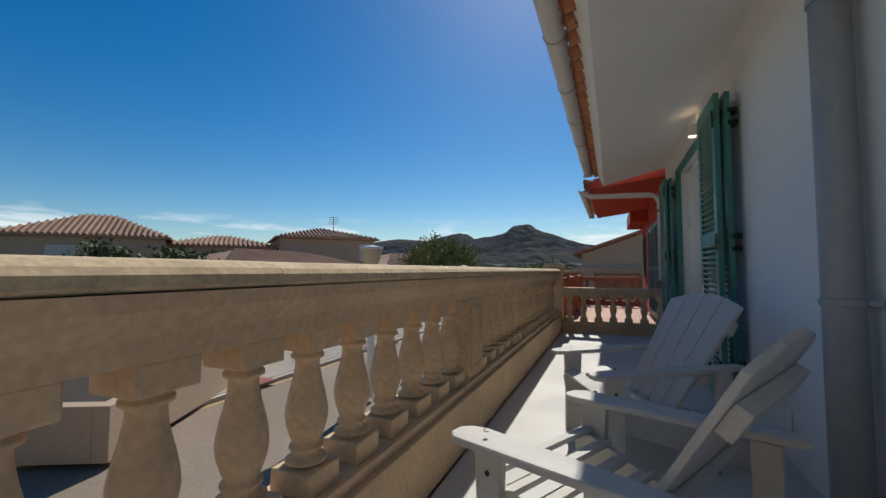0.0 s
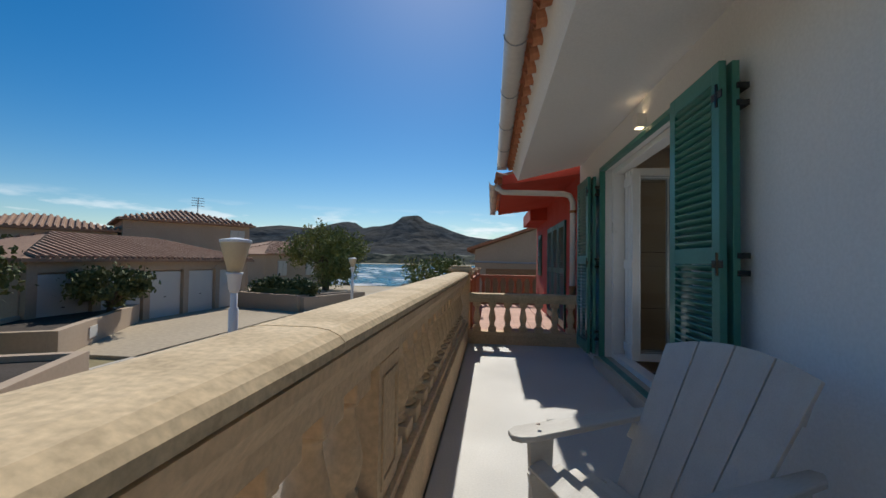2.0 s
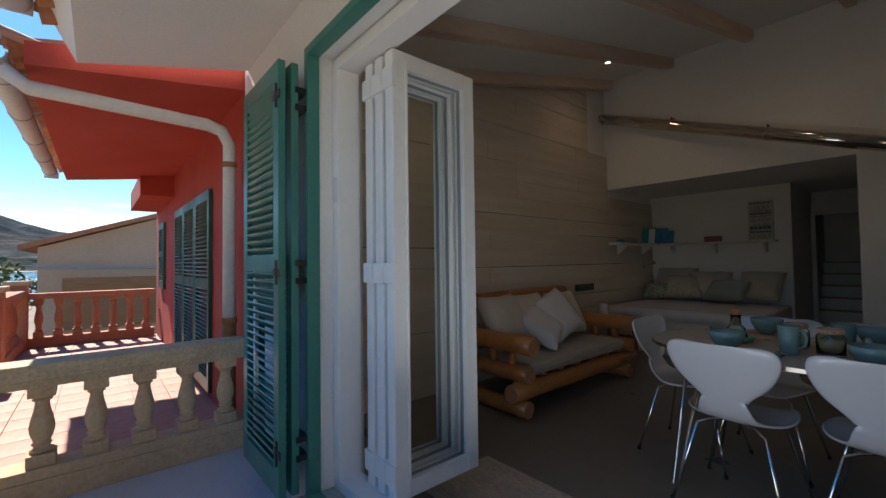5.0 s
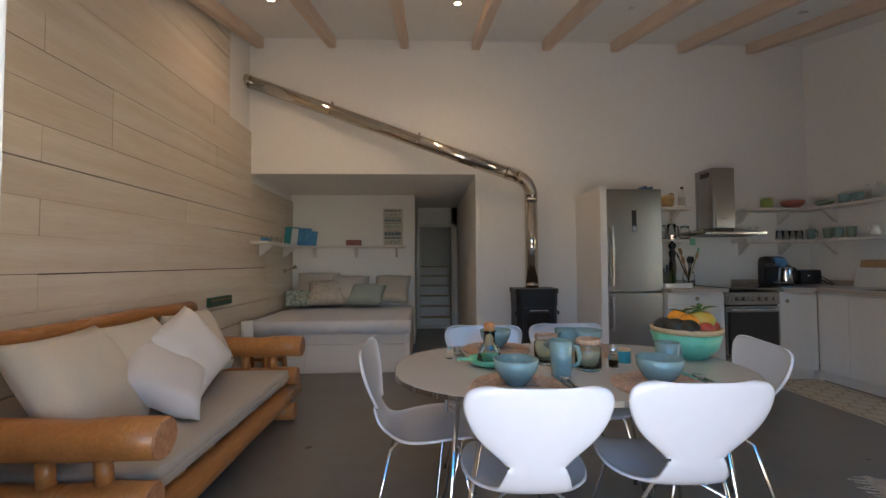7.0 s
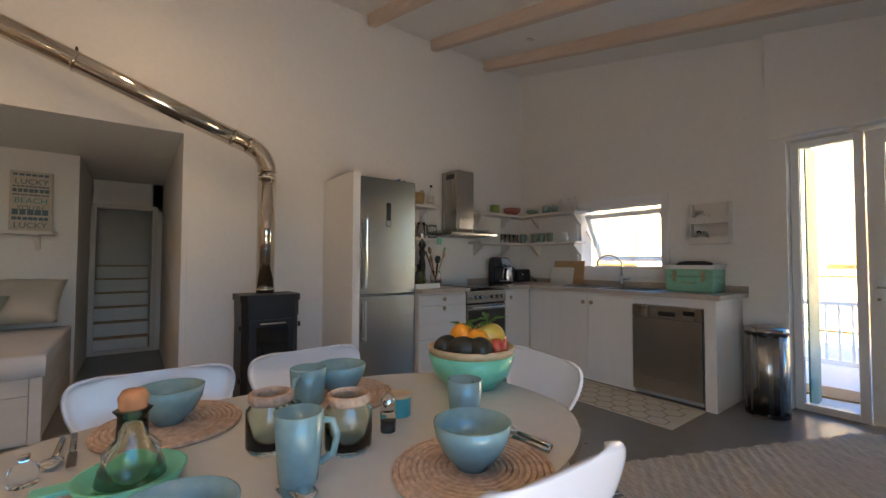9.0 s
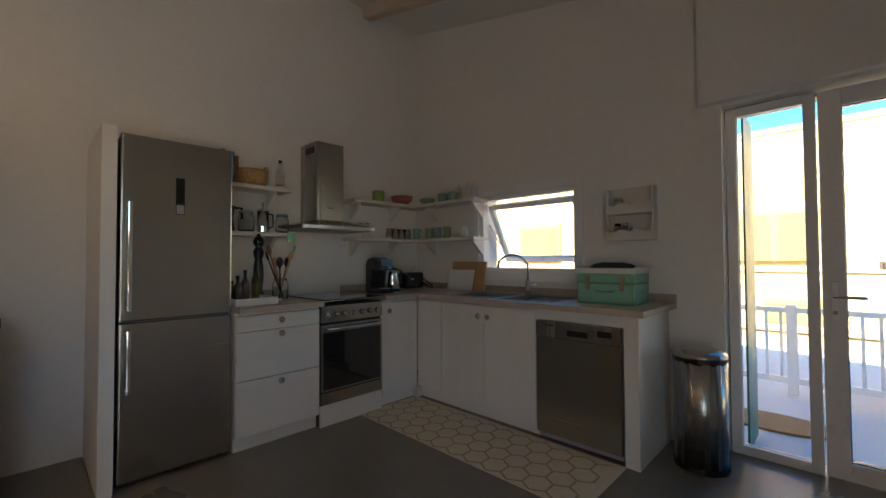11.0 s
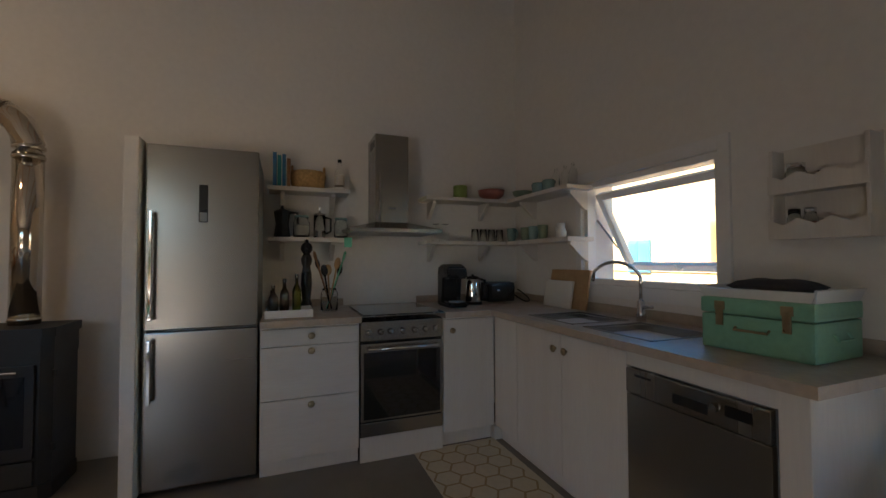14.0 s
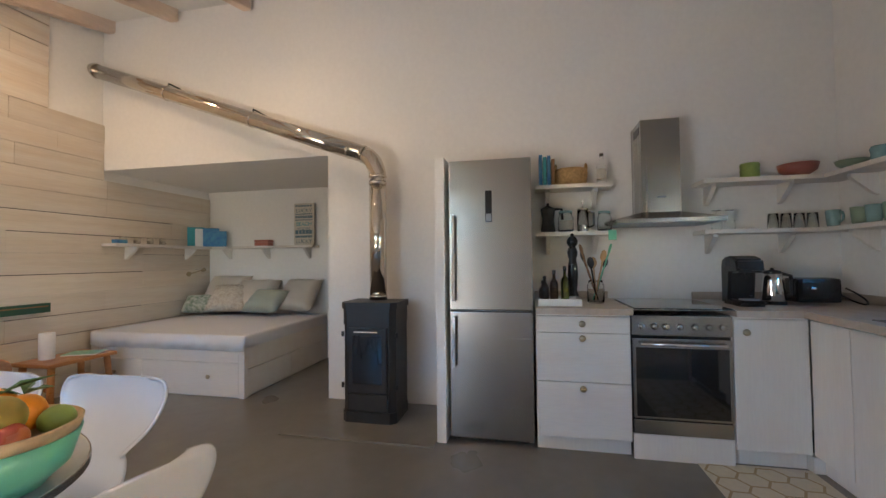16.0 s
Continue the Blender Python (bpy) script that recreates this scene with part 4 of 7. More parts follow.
tile_rows(gar, -6.0, -6.0, 0.2, 5.4, 2.74, 3.75, 1.0, "y", -1)
for k in range(5):
    d = box("garage_door", (0.02, -5.6 + k * 2.2, 0.02, 0.07, -3.77 + k * 2.2, 2.18), GARAGE, gar, 0.01)
    bm = bmesh.new()
    for r in range(5):
        bx(bm, 0.07, -5.57 + k * 2.2, 0.06 + 0.42 * r, 0.085, -3.80 + k * 2.2, 0.45 + 0.42 * r, 0.006)
    part("door_panel", bm, GARAGE, d)
    part("handle", tube([(0.10, -4.75 + k * 2.2, 1.0), (0.10, -4.65 + k * 2.2, 1.0)], 0.02, 6), BLACKP, d)

def villa(name, label, x, y, rz, w, d, hw, rise, wins, chim=None):
    v = thing(name, label, "house", x, y, G, rz)
    box("wall", (-d, 0, 0, 0, w, hw), BEIGE, v, 0.0)
    for yy in (-0.02, w - 0.38):
        for k in range(int(hw / 0.5)):
            box("quoin_block", (-0.42 + 0.08 * (k % 2), yy, k * 0.5 + 0.02, 0.03, yy + 0.4, k * 0.5 + 0.48), BEIGE, v, 0.01)
    part("roof", pitched(bmesh.new(), -d, 0, 0, w, hw, hw + rise, 1.0), ROOFT, v)
    tile_rows(v, -d, 0, 0, w, hw, hw + rise, 1.0, "y" if w > d else "x", 1)
    tile_rows(v, -d, 0, 0, w, hw, hw + rise, 1.0, "y" if w > d else "x", -1)
    for wy, wz, ww, wh in wins:
        louvre_window(v, 0.03, wy, wz, ww, wh, 90, GARAGE)
    if chim:
        c = box("chimney", (chim[0] - 0.3, chim[1] - 0.3, hw, chim[0] + 0.3, chim[1] + 0.3, hw + chim[2]), BEIGE, v, 0.02)
        box("chimney_cap", (chim[0] - 0.4, chim[1] - 0.4, hw + chim[2], chim[0] + 0.4, chim[1] + 0.4, hw + chim[2] + 0.15), ROOFT, c, 0.02)
    return v
v = villa("villa", "two-storey beige villa with hipped tile roof", -22.0, 22.4, -40.5, 6.95, 6.5, 5.1, 0.95, ((6.2, 3.4, 0.9, 1.3),))
part("antenna", tube([(-3, 4.4, 5.6), (-3, 4.4, 7.1)], 0.03, 6), ZINC, v)
bm = bmesh.new()
for k in range(4):
    tube([(-3, 4.0, 6.5 + k * 0.18), (-3, 4.8, 6.5 + k * 0.18)], 0.02, 5, bm)
part("antenna_bars", bm, ZINC, v)
villa("villa", "long two-storey beige villa wing with tile roof", -27.2, 17.4, -42, 7.0, 6.0, 4.35, 0.85, ((1.6, 2.9, 1.4, 1.0), (4.8, 2.9, 1.4, 1.0)))
villa("villa", "low beige house with tiled roof and white window beside the sea", -24.0, 41.0, RG, 9.0, 7.0, 3.3, 1.2, ((2.2, 1.0, 1.2, 1.6), (6.2, 1.0, 1.2, 1.6)))
villa("villa", "beige house with a brown tiled roof and a chimney", -30.6, 11.0, -38, 7.5, 6.0, 4.7, 1.5, ((2.6, 2.9, 1.3, 1.2),))
villa("villa", "beige house with a tiled roof beyond the planted courtyard", -36.0, 5.2, -38, 7.0, 7.0, 4.3, 1.5, ((4.6, 2.7, 1.3, 1.2),), (-3.0, 5.0, 2.3))
villa("villa", "distant pale villa with a tiled roof", -36.0, 62.0, RG, 14.0, 8.0, 4.6, 1.2, ((3.0, 2.6, 1.3, 1.2), (8.0, 2.6, 1.3, 1.2)))

# planter walls, hedge, bushes and trees
def planter(x, y, rz, L, w, h, label):
    p = thing("planter", label, "planter", x, y, G + 0.1, rz)
    bm = bmesh.new()
    for c in ((0, 0, L, 0.22), (0, w - 0.22, L, w), (0, 0.22, 0.22, w - 0.22), (L - 0.22, 0.22, L, w - 0.22)):
        bx(bm, c[0], c[1], 0, c[2], c[3], h, 0.015)
    part("curb_wall", bm, BEIGE, p)
    box("soil", (0.2, 0.2, 0.0, L - 0.2, w - 0.2, h - 0.12), SOIL, p, 0)
    return p
p = planter(-12.0, 10.6, 118.8, 6.85, 2.6, 0.75, "beige rendered planter wall with bushes in it")
box("vent_panel", (1.9, -0.03, 0.2, 2.5, 0.0, 0.55), GARAGE, p, 0.01)
planter(-14.9, 22.6, -18, 4.5, 2.0, 0.85, "beige rendered planter wall with a clipped hedge")
planter(-10.3, 21.3, 69, 5.0, 1.3, 0.75, "beige rendered planter wall beside the far street lamp")
gate = thing("garden_gate", "low white metal garden gate between planter walls", "gate", -11.8, 9.0, G + 0.1, -64)
part("gate_frame", frame_bars(bmesh.new(), 0, 0, 0.1, 1.3, 0, 0.85, 0.05, -0.025, 0.025, "y"), UPVC, gate)
for k in range(9):
    box("bar", (0.12 + k * 0.13, -0.012, 0.14, 0.145 + k * 0.13, 0.012, 0.82), UPVC, gate, 0.003)
planter(-11.2, 7.7, -64, 6.0, 2.4, 0.75, "beige rendered planter wall beside the garden gate")

def leaves(name, blobs, n, size, material, parent, seed, long=1.8):
    """A crown of n single leaves, scattered near the skins of uneven clumps."""
    r = np.random.RandomState(seed)
    blobs = np.array(blobs, float)
    vol = blobs[:, 3] ** 2
    idx = r.choice(len(blobs), n, p=vol / vol.sum())
    d = r.normal(size=(n, 3))
    d /= np.linalg.norm(d, axis=1)[:, None]
    rad = blobs[idx, 3] * r.uniform(0.45, 1.08, n) * (0.8 + 0.35 * np.sin(d[:, 0] * 7 + d[:, 2] * 5 + idx))
    c = blobs[idx, :3] + d * rad[:, None] * np.array([1, 1, 0.85])
    u = r.normal(size=(n, 3)); u /= np.linalg.norm(u, axis=1)[:, None]
    v = np.cross(u, r.normal(size=(n, 3))); v /= np.linalg.norm(v, axis=1)[:, None]
    s = size * r.uniform(0.6, 1.4, n)[:, None]
    tip, side = u * s * long, v * s * 0.5
    vs = np.stack([c - tip * 0.5, c + side, c + tip * 0.5, c - side], 1).reshape(-1, 3)
    me = bpy.data.meshes.new(name)
    me.from_pydata(vs.tolist(), [], [(4 * k, 4 * k + 1, 4 * k + 2, 4 * k + 3) for k in range(n)])
    me.materials.append(material)
    o = new(name, me)
    o.parent = parent
    return o
def tree(name, label, x, y, z, h, r, n, size, material, seed, trunks=1, low=0.25):
    t = thing(name, label, "tree" if "tree" in name else "bush", x, y, z)
    rnd = random.Random(seed)
    bm = bmesh.new()
    blobs = []
    for k in range(trunks):
        a0 = rnd.uniform(0, 6.28)
        tx, ty = 0.12 * h * math.cos(a0) * (trunks > 1), 0.12 * h * math.sin(a0) * (trunks > 1)
        top = Vector((tx * 1.5, ty * 1.5, h * 0.62))
        tube([(tx * 0.15, ty * 0.15, 0), (tx * 0.5, ty * 0.5, h * 0.3), tuple(top)], [0.035 * h, 0.026 * h, 0.012 * h], 8, bm)
        for j in range(6):
            a = a0 + j * 1.05 + rnd.uniform(-0.3, 0.3)
            s = Vector((tx * 0.6, ty * 0.6, h * rnd.uniform(0.2, 0.5)))
            e = s + Vector((math.cos(a) * r * rnd.uniform(0.5, 0.85), math.sin(a) * r * rnd.uniform(0.5, 0.85), h * rnd.uniform(0.12, 0.42)))
            tube([tuple(s), tuple(s.lerp(e, 0.5) + Vector((0, 0, 0.03 * h))), tuple(e)], [0.014 * h, 0.009 * h, 0.003 * h], 6, bm)
            blobs.append((*e, r * rnd.uniform(0.28, 0.45)))
    for j in range(9):
        a, q = rnd.uniform(0, 6.28), rnd.uniform(0.1, 0.75)
        blobs.append((math.cos(a) * r * q, math.sin(a) * r * q, h * rnd.uniform(low, 0.85), r * rnd.uniform(0.25, 0.42)))
    part("trunk", bm, BARK, t)
    leaves("crown", blobs, n, size, material, t, seed)
    return t
tree("tamarisk_tree", "rounded green tree with a dense crown near the sea", -15.3, 36.0, G, 5.7, 3.8, 16000, 0.13, LEAF2, 11, 2, 0.22)
tree("bush", "dark oleander bush in the planter", -14.5, 14.4, G + 0.5, 2.0, 1.25, 4000, 0.10, LEAF, 21, 3)
tree("bush", "tall dense oleander bush in the planter", -14.9, 9.0, G + 0.5, 3.3, 2.0, 8000, 0.10, LEAF, 22, 3)
tree("bush", "low dark green bush behind the garden gate", -13.0, 7.0, G + 0.5, 2.2, 1.8, 5000, 0.09, LEAF, 23, 3)
tree("bush", "grey green shrub beside the far house", -24.5, 4.0, G, 4.6, 3.0, 6000, 0.11, LEAF, 24, 3)
hedge = thing("hedge", "clipped dark green hedge in the planter", "hedge", -14.6, 23.4, G + 0.8, -18)
leaves("crown", [(0.5 + 0.62 * k, 0.2 + 0.1 * (k % 2), 0.35 + 0.12 * (k % 3), 0.58) for k in range(7)], 6000, 0.10, LEAF, hedge, 31)
box("stem_mass", (0.4, -0.3, -0.2, 4.1, 0.6, 0.4), LEAF, hedge, 0.05)
tree("tree", "yellow green shrub behind the neighbouring terrace", -3.6, 24.0, G, 3.2, 2.2, 4000, 0.10, LEAF2, 25, 3)

# ---- red neighbour house ----
wall("wall_red", [(0.70, 7.41, -1.6, 0.95, 13.6, 3.2)], RED, "deep red rendered wall of the next house")
bm = bmesh.new()
prism(bm, [(-0.49, 2.46), (0.72, 2.62), (0.72, 2.80), (-0.49, 2.60)], 7.42, 11.6, Matrix(((1, 0, 0, 0), (0, 0, 1, 0), (0, 1, 0, 0), (0, 0, 0, 1))))
bx(bm, 0.30, 11.3, 2.30, 0.70, 13.6, 2.62)
tagged(part("eave_red", bm, RED), "red painted eave of the next house", "eave", kind="structure")
eave_tiles("roof_tiles", -0.61, 2.60, 7.5, 11.6, TERRA, "terracotta tiles along the red eave")
half_gutter("gutter", -0.63, 7.44, 11.5, 2.52, 0.07, "pale half-round gutter on the red house")
dp = thing("drainpipe", "pale drainpipe with a rusty lower end on the red wall", "pipe", 0.60, 7.52, 0.0)
part("arm", tube([(-1.19, -0.02, 2.44), (-1.08, 0, 2.36), (-0.15, 0, 2.33), (-0.05, 0, 2.30), (0, 0, 2.2), (0, 0, 0.90)], 0.045, 12), ZINCW, dp, smooth=True)
part("lower_pipe", tube([(0, 0, 0.90), (0, 0, 0.0)], 0.05, 12), RUST, dp, "rusty iron lower pipe", True)
for z in (2.05, 0.88):
    part("clamp", lathe([(0.052, -0.02), (0.056, -0.018), (0.056, 0.018), (0.052, 0.02)], 14, m=pose(0, 0, z)), RUST, dp)
rs = thing("window_shutter", "closed dark green louvred shutters on the red wall", "shutter", 0.68, 8.6, 0.06, kind="structure")
for k in range(3):
    shutter_panel(rs, 0.0, 0.02 + k * 0.78, 0.78 + k * 0.78, 0.0, 1.98, DGREEN)
rs = thing("window_shutter", "small dark green shutter on the red wall", "shutter", 0.68, 12.2, 0.9, kind="structure")
shutter_panel(rs, 0.0, 0.0, 0.7, 0.0, 1.1, DGREEN)
tf = wall("terrace_floor", [(-1.28, 7.52, -0.2, 0.70, 13.6, -0.012)], TERRAF, "terracotta tiled terrace of the next house")
first = None
for i in range(6):
    for j in range(19):
        m = pose(-1.0 + 0.28 * i, 7.62 + 0.31 * j, -0.012)
        if first is None:
            first = part("tile", bx(bmesh.new(), 0.004, 0.004, 0, 0.276, 0.306, 0.01), TERRAF, tf)
            first.matrix_basis = m
        else:
            shared("tile", first, m, tf)
def rail_orange(name, x, y, L, along, top):
    r = thing(name, "orange painted balustrade of the next terrace", "balustrade", x, y, 0, 0 if along == "x" else 90, kind="structure")
    box("plinth", (0, -0.09, 0, L, 0.09, 0.15), ORANGE_ST, r, 0.006)
    box("coping", (0, -0.11, top - 0.09, L, 0.11, top), ORANGE_ST, r, 0.012)
    f = None
    for k in range(int(L / 0.235)):
        m = pose(0.12 + 0.235 * k, 0, 0.15)
        if f is None:
            f = part("baluster", baluster_mesh(top - 0.24, 0.062), ORANGE_ST, r)
            f.matrix_basis = m
        else:
            shared("baluster", f, m, r)
rail_orange("balustrade_orange", -1.0, 13.45, 1.65, "x", 0.86)
rail_orange("balustrade_orange", -1.12, 7.7, 5.6, "y", 0.92)
for k in range(3):
    ps = thing("balustrade_post", "pale stone post cap on the next terrace", "post", -1.12, 9.0 + 2.2 * k, 0, kind="structure")
    box("shaft", (-0.12, -0.12, 0, 0.12, 0.12, 1.0), ORANGE_ST, ps, 0.01)
    part("post_cap", bx(bmesh.new(), -0.15, -0.15, 1.0, 0.15, 0.15, 1.07, 0.02), STONE_CAP, ps)
nb = thing("neighbour_house", "pale beige gabled house with a brown slatted shutter", "house", -1.4, 19.6, G)
bm = bmesh.new()
prism(bm, [(0, 0), (9, 0), (9, 4.9), (4.3, 4.9), (0, 3.4)], 0, 7, Matrix(((1, 0, 0, 0), (0, 0, 1, 0), (0, 1, 0, 0), (0, 0, 0, 1))))
part("wall", bm, BEIGE, nb)
bm = bmesh.new()
prism(bm, [(-0.35, 3.32), (4.3, 4.92), (4.3, 5.05), (-0.35, 3.46)], -0.25, 7, Matrix(((1, 0, 0, 0), (0, 0, 1, 0), (0, 1, 0, 0), (0, 0, 0, 1))))
part("roof", bm, TERRA, nb)
sh = box("blind", (0.5, -0.05, 1.1, 3.6, 0.0, 2.55), WOODD, nb, 0.01)
bm = bmesh.new()
for k in range(14):
    bx(bm, 0.52, -0.065, 1.12 + k * 0.1, 3.58, -0.05, 1.2 + k * 0.1, 0.003)
part("slats", bm, WOODD, sh)
part("gutter_pipe", tube([(-0.2, -0.3, 2.85), (3.8, -0.3, 2.8)], 0.04, 8), ZINC, nb)

# ---- terrace on the kitchen side ----
tr = thing("terrace_railing", "white painted metal railing round the side terrace", "railing", 1.0, -1.55, 0.0)
box("top_rail", (0, -0.03, 0.78, 5.4, 0.03, 0.83), UPVC, tr, 0.006)
box("bottom_rail", (0, -0.02, 0.10, 5.4, 0.02, 0.16), UPVC, tr, 0.006)
f = None
for k in range(48):
    if f is None:
        f = box("bar", (0.05, -0.010, 0.16, 0.075, 0.010, 0.78), UPVC, tr, 0.0)
    else:
        shared("bar", f, pose(0.112 * k, 0, 0), tr)
for x in (1.55, 3.2, 5.35):
    box("post", (x - 0.04, -0.04, 0, x + 0.04, 0.04, 0.86), UPVC, tr, 0.006)
sp = thing("gate_pillar", "square pillar of pale stone blocks", "pillar", 1.66, -1.75, 0)
for k in range(5):
    box("block", (-0.24, -0.24, 0.02 + 0.235 * k, 0.24, 0.24, 0.25 + 0.235 * k), STONE, sp, 0.014)
box("cap", (-0.28, -0.28, 1.20, 0.28, 0.28, 1.27), STONE_CAP, sp, 0.015)
mt = thing("door_mat", "brown coir half-round door mat on the terrace", "mat", 2.62, -0.55, 0.0)
part("mat_pile", prism(bmesh.new(), [(0.42 * math.cos(a * 0.2244), 0.22 * math.sin(a * 0.2244)) for a in range(28)], -0.003, 0.016), COIR, mt)
yb = thing("yellow_house", "sunlit pale yellow house with tan louvred shutters", "house", -6.0, -10.6, G)
bm = bmesh.new()
bx(bm, 0, -8, 0, 7.2, 0, 6.6)
bx(bm, 7.2, -8, 0, 28, 0.8, 6.1)
part("wall", bm, YELLOW, yb)
box("string_course", (0, 0, 2.55, 7.2, 0.06, 2.7), STONE_CAP, yb, 0.01)
box("string_course", (7.2, 0.8, 2.55, 28, 0.86, 2.7), STONE_CAP, yb, 0.01)
bm = bmesh.new()
bx(bm, 0.0, -8.0, 6.6, 7.2, 0.03, 6.74)
bx(bm, 7.2, -8.0, 6.1, 28.0, 0.83, 6.24)
part("roof", bm, YELLOW, yb)
for wx, wy in ((5.4, 0.0), (9.4, 0.8), (16.2, 0.8)):
    louvre_window(yb, wx, wy + 0.06, 2.8, 1.7, 1.35, 180, TAN)
for wx, wy in ((5.0, 0.0), (8.9, 0.8)):
    louvre_window(yb, wx, wy + 0.06, 0.6, 1.5, 1.3, 180, TAN)
louvre_window(yb, 19.8, 0.86, 2.5, 1.0, 1.2, 180, BLUEP)
gw = thing("garden_wall", "low sunlit pale garden wall across the lane", "wall", -6, -6.6, G)
box("masonry", (0, -0.2, 0, 34, 0, 1.5), YELLOW, gw, 0.01)
box("coping", (-0.05, -0.26, 1.5, 34, 0.06, 1.58), STONE_CAP, gw, 0.01)

# ---- kitchen ----
def knob(parent, x, y, z, toward="x"):
    prof = [(0.008, 0), (0.008, 0.012), (0.021, 0.018), (0.022, 0.026), (0.014, 0.032), (0.0, 0.033)]
    return part("knob", lathe(prof, 14, m=pose(x, y, z, 0, -90, 0) if toward == "x" else pose(x, y, z, -90, 0, 0)), BRASSY, parent, smooth=True)

fr = thing("fridge", "tall brushed steel fridge freezer with bar handles", "fridge", 5.17, 2.94, 0.0)
box("body", (0.045, -0.30, 0.03, 0.66, 0.30, 2.05), ZINC, fr, 0.006)
up = box("upper_door", (0.0, -0.302, 0.955, 0.042, 0.302, 2.06), STEEL, fr, 0.010)
lo = box("lower_door", (0.0, -0.302, 0.03, 0.042, 0.302, 0.945), STEEL, fr, 0.010)
for d, a, c in ((up, 1.02, 1.66), (lo, 0.54, 0.91)):
    part("handle", tube([(0.0, 0.262, a + 0.02), (-0.045, 0.262, a + 0.02), (-0.045, 0.262, c - 0.02), (0.0, 0.262, c - 0.02)], 0.011, 10), STEELV, d, smooth=True)
    bx_ = box("handle_bar", (-0.056, 0.251, a, -0.036, 0.273, c), CHROME, d, 0.006)
dsp = box("display", (-0.003, -0.020, 1.60, 0.0, 0.028, 1.83), BLACKP, up, 0.001)
box("display_pad", (-0.005, -0.016, 1.605, -0.003, 0.024, 1.66), ZINC, dsp, 0.0005)
for y in (-0.25, 0.25):
    part("foot", lathe([(0.02, 0), (0.02, 0.03)], 10, m=pose(0.08, y, 0)), BLACKP, fr)
wall("trim_fridge", [(5.12, 3.265, 0, 5.85, 3.335, 2.085)], PLASTER, "white plastered partition beside the fridge", 0.006)

def cabinet(name, label, x, y, w, rz, fronts, depth=0.66, h=0.95, horizontal=False):
    """A floor unit whose front looks along -x before turning; fronts are (y0, z0, y1, z1, knob y, knob z)."""
    c = thing(name, label, "cabinet", x, y, 0.0, rz, group="kitchen base units")
    box("carcass", (0.02, 0.0, 0.10, depth, w, h), CAB, c, 0.002)
    box("plinth", (0.055, 0.0, 0.0, depth, w, 0.10), CAB, c, 0.002)
    for y0, z0, y1, z1, ky, kz in fronts:
        d = box("drawer" if horizontal else "door", (0.0, y0 + 0.002, z0, 0.02, y1 - 0.002, z1), CABH if horizontal else CAB, c, 0.003)
        if ky is not None:
            knob(d, 0.0, ky, kz)
        if horizontal and z1 - z0 > 0.2:
            for k in range(1, 2):
                zz = z0 + (z1 - z0) * 0.56
                box("groove", (-0.0008, y0 + 0.003, zz, 0.0, y1 - 0.003, zz + 0.003), CABH, d, 0)
    return c
cabinet("drawer_unit", "whitewashed wooden unit with three drawers and brass knobs", 5.125, 2.005, 0.615, 0,
        ((0, 0.822, 0.615, 0.93, 0.31, 0.882), (0, 0.487, 0.615, 0.816, 0.31, 0.785), (0, 0.11, 0.615, 0.481, 0.31, 0.445)), horizontal=True)
cabinet("cupboard", "narrow whitewashed corner cupboard with a knob", 5.125, 0.98, 0.415, 0, ((0.0, 0.11, 0.415, 0.93, 0.35, 0.85),))
cabinet("cupboard", "whitewashed double cupboard under the sink", 3.825, 0.975, 1.30, -90,
        ((0.0, 0.11, 0.49, 0.93, 0.44, 0.84), (0.49, 0.11, 0.98, 0.93, 0.54, 0.84), (0.98, 0.11, 1.30, 0.93, None, None)), depth=0.63)
wall("trim_plinth", [(5.12, 0.905, 0.0, 5.19, 0.985, 0.10)], CAB, "whitewashed plinth filler in the kitchen corner", 0.002)
ep = thing("end_panel", "whitewashed end panel of the kitchen run", "panel", 3.10, 0.345, 0.0)
box("board", (0, 0, 0, 0.09, 0.63, 0.948), CAB, ep, 0.004)
rl = box("rail_board", (0.09, 0.60, 0.87, 0.735, 0.625, 0.946), CAB, ep, 0.002)

ov = thing("oven", "built-in steel oven with seven knobs and glass door", "oven", 5.115, 1.402, 0.0)
box("casing", (0.03, 0.0, 0.09, 0.62, 0.596, 0.95), BLACKP, ov, 0.002)
pn = box("control_panel", (0.0, 0.002, 0.815, 0.03, 0.594, 0.945), STEEL, ov, 0.005)
for k in range(7):
    y = 0.055 + 0.081 * k + (0.012 if k in (3, 4) else 0)
    part("dial", lathe([(0.021, 0), (0.019, 0.02), (0.010, 0.024), (0, 0.025)], 16, m=pose(0.0, y, 0.875, 0, -90, 0)), STEELV, pn, smooth=True)
dr = box("oven_door", (0.004, 0.004, 0.27, 0.03, 0.592, 0.795), STEEL, ov, 0.005)
box("door_glass", (0.001, 0.022, 0.285, 0.0035, 0.574, 0.735), DARKGLASS, dr, 0.0008)
part("handle", tube([(0.004, 0.05, 0.765), (-0.04, 0.05, 0.765), (-0.04, 0.545, 0.765), (0.004, 0.545, 0.765)], 0.010, 10), CHROME, dr, smooth=True)
box("lower_panel", (0.004, 0.004, 0.17, 0.03, 0.592, 0.262), STEEL, ov, 0.005)
box("kick_board", (0.012, 0.0, 0.0, 0.029, 0.596, 0.165), CAB, ov, 0.002)

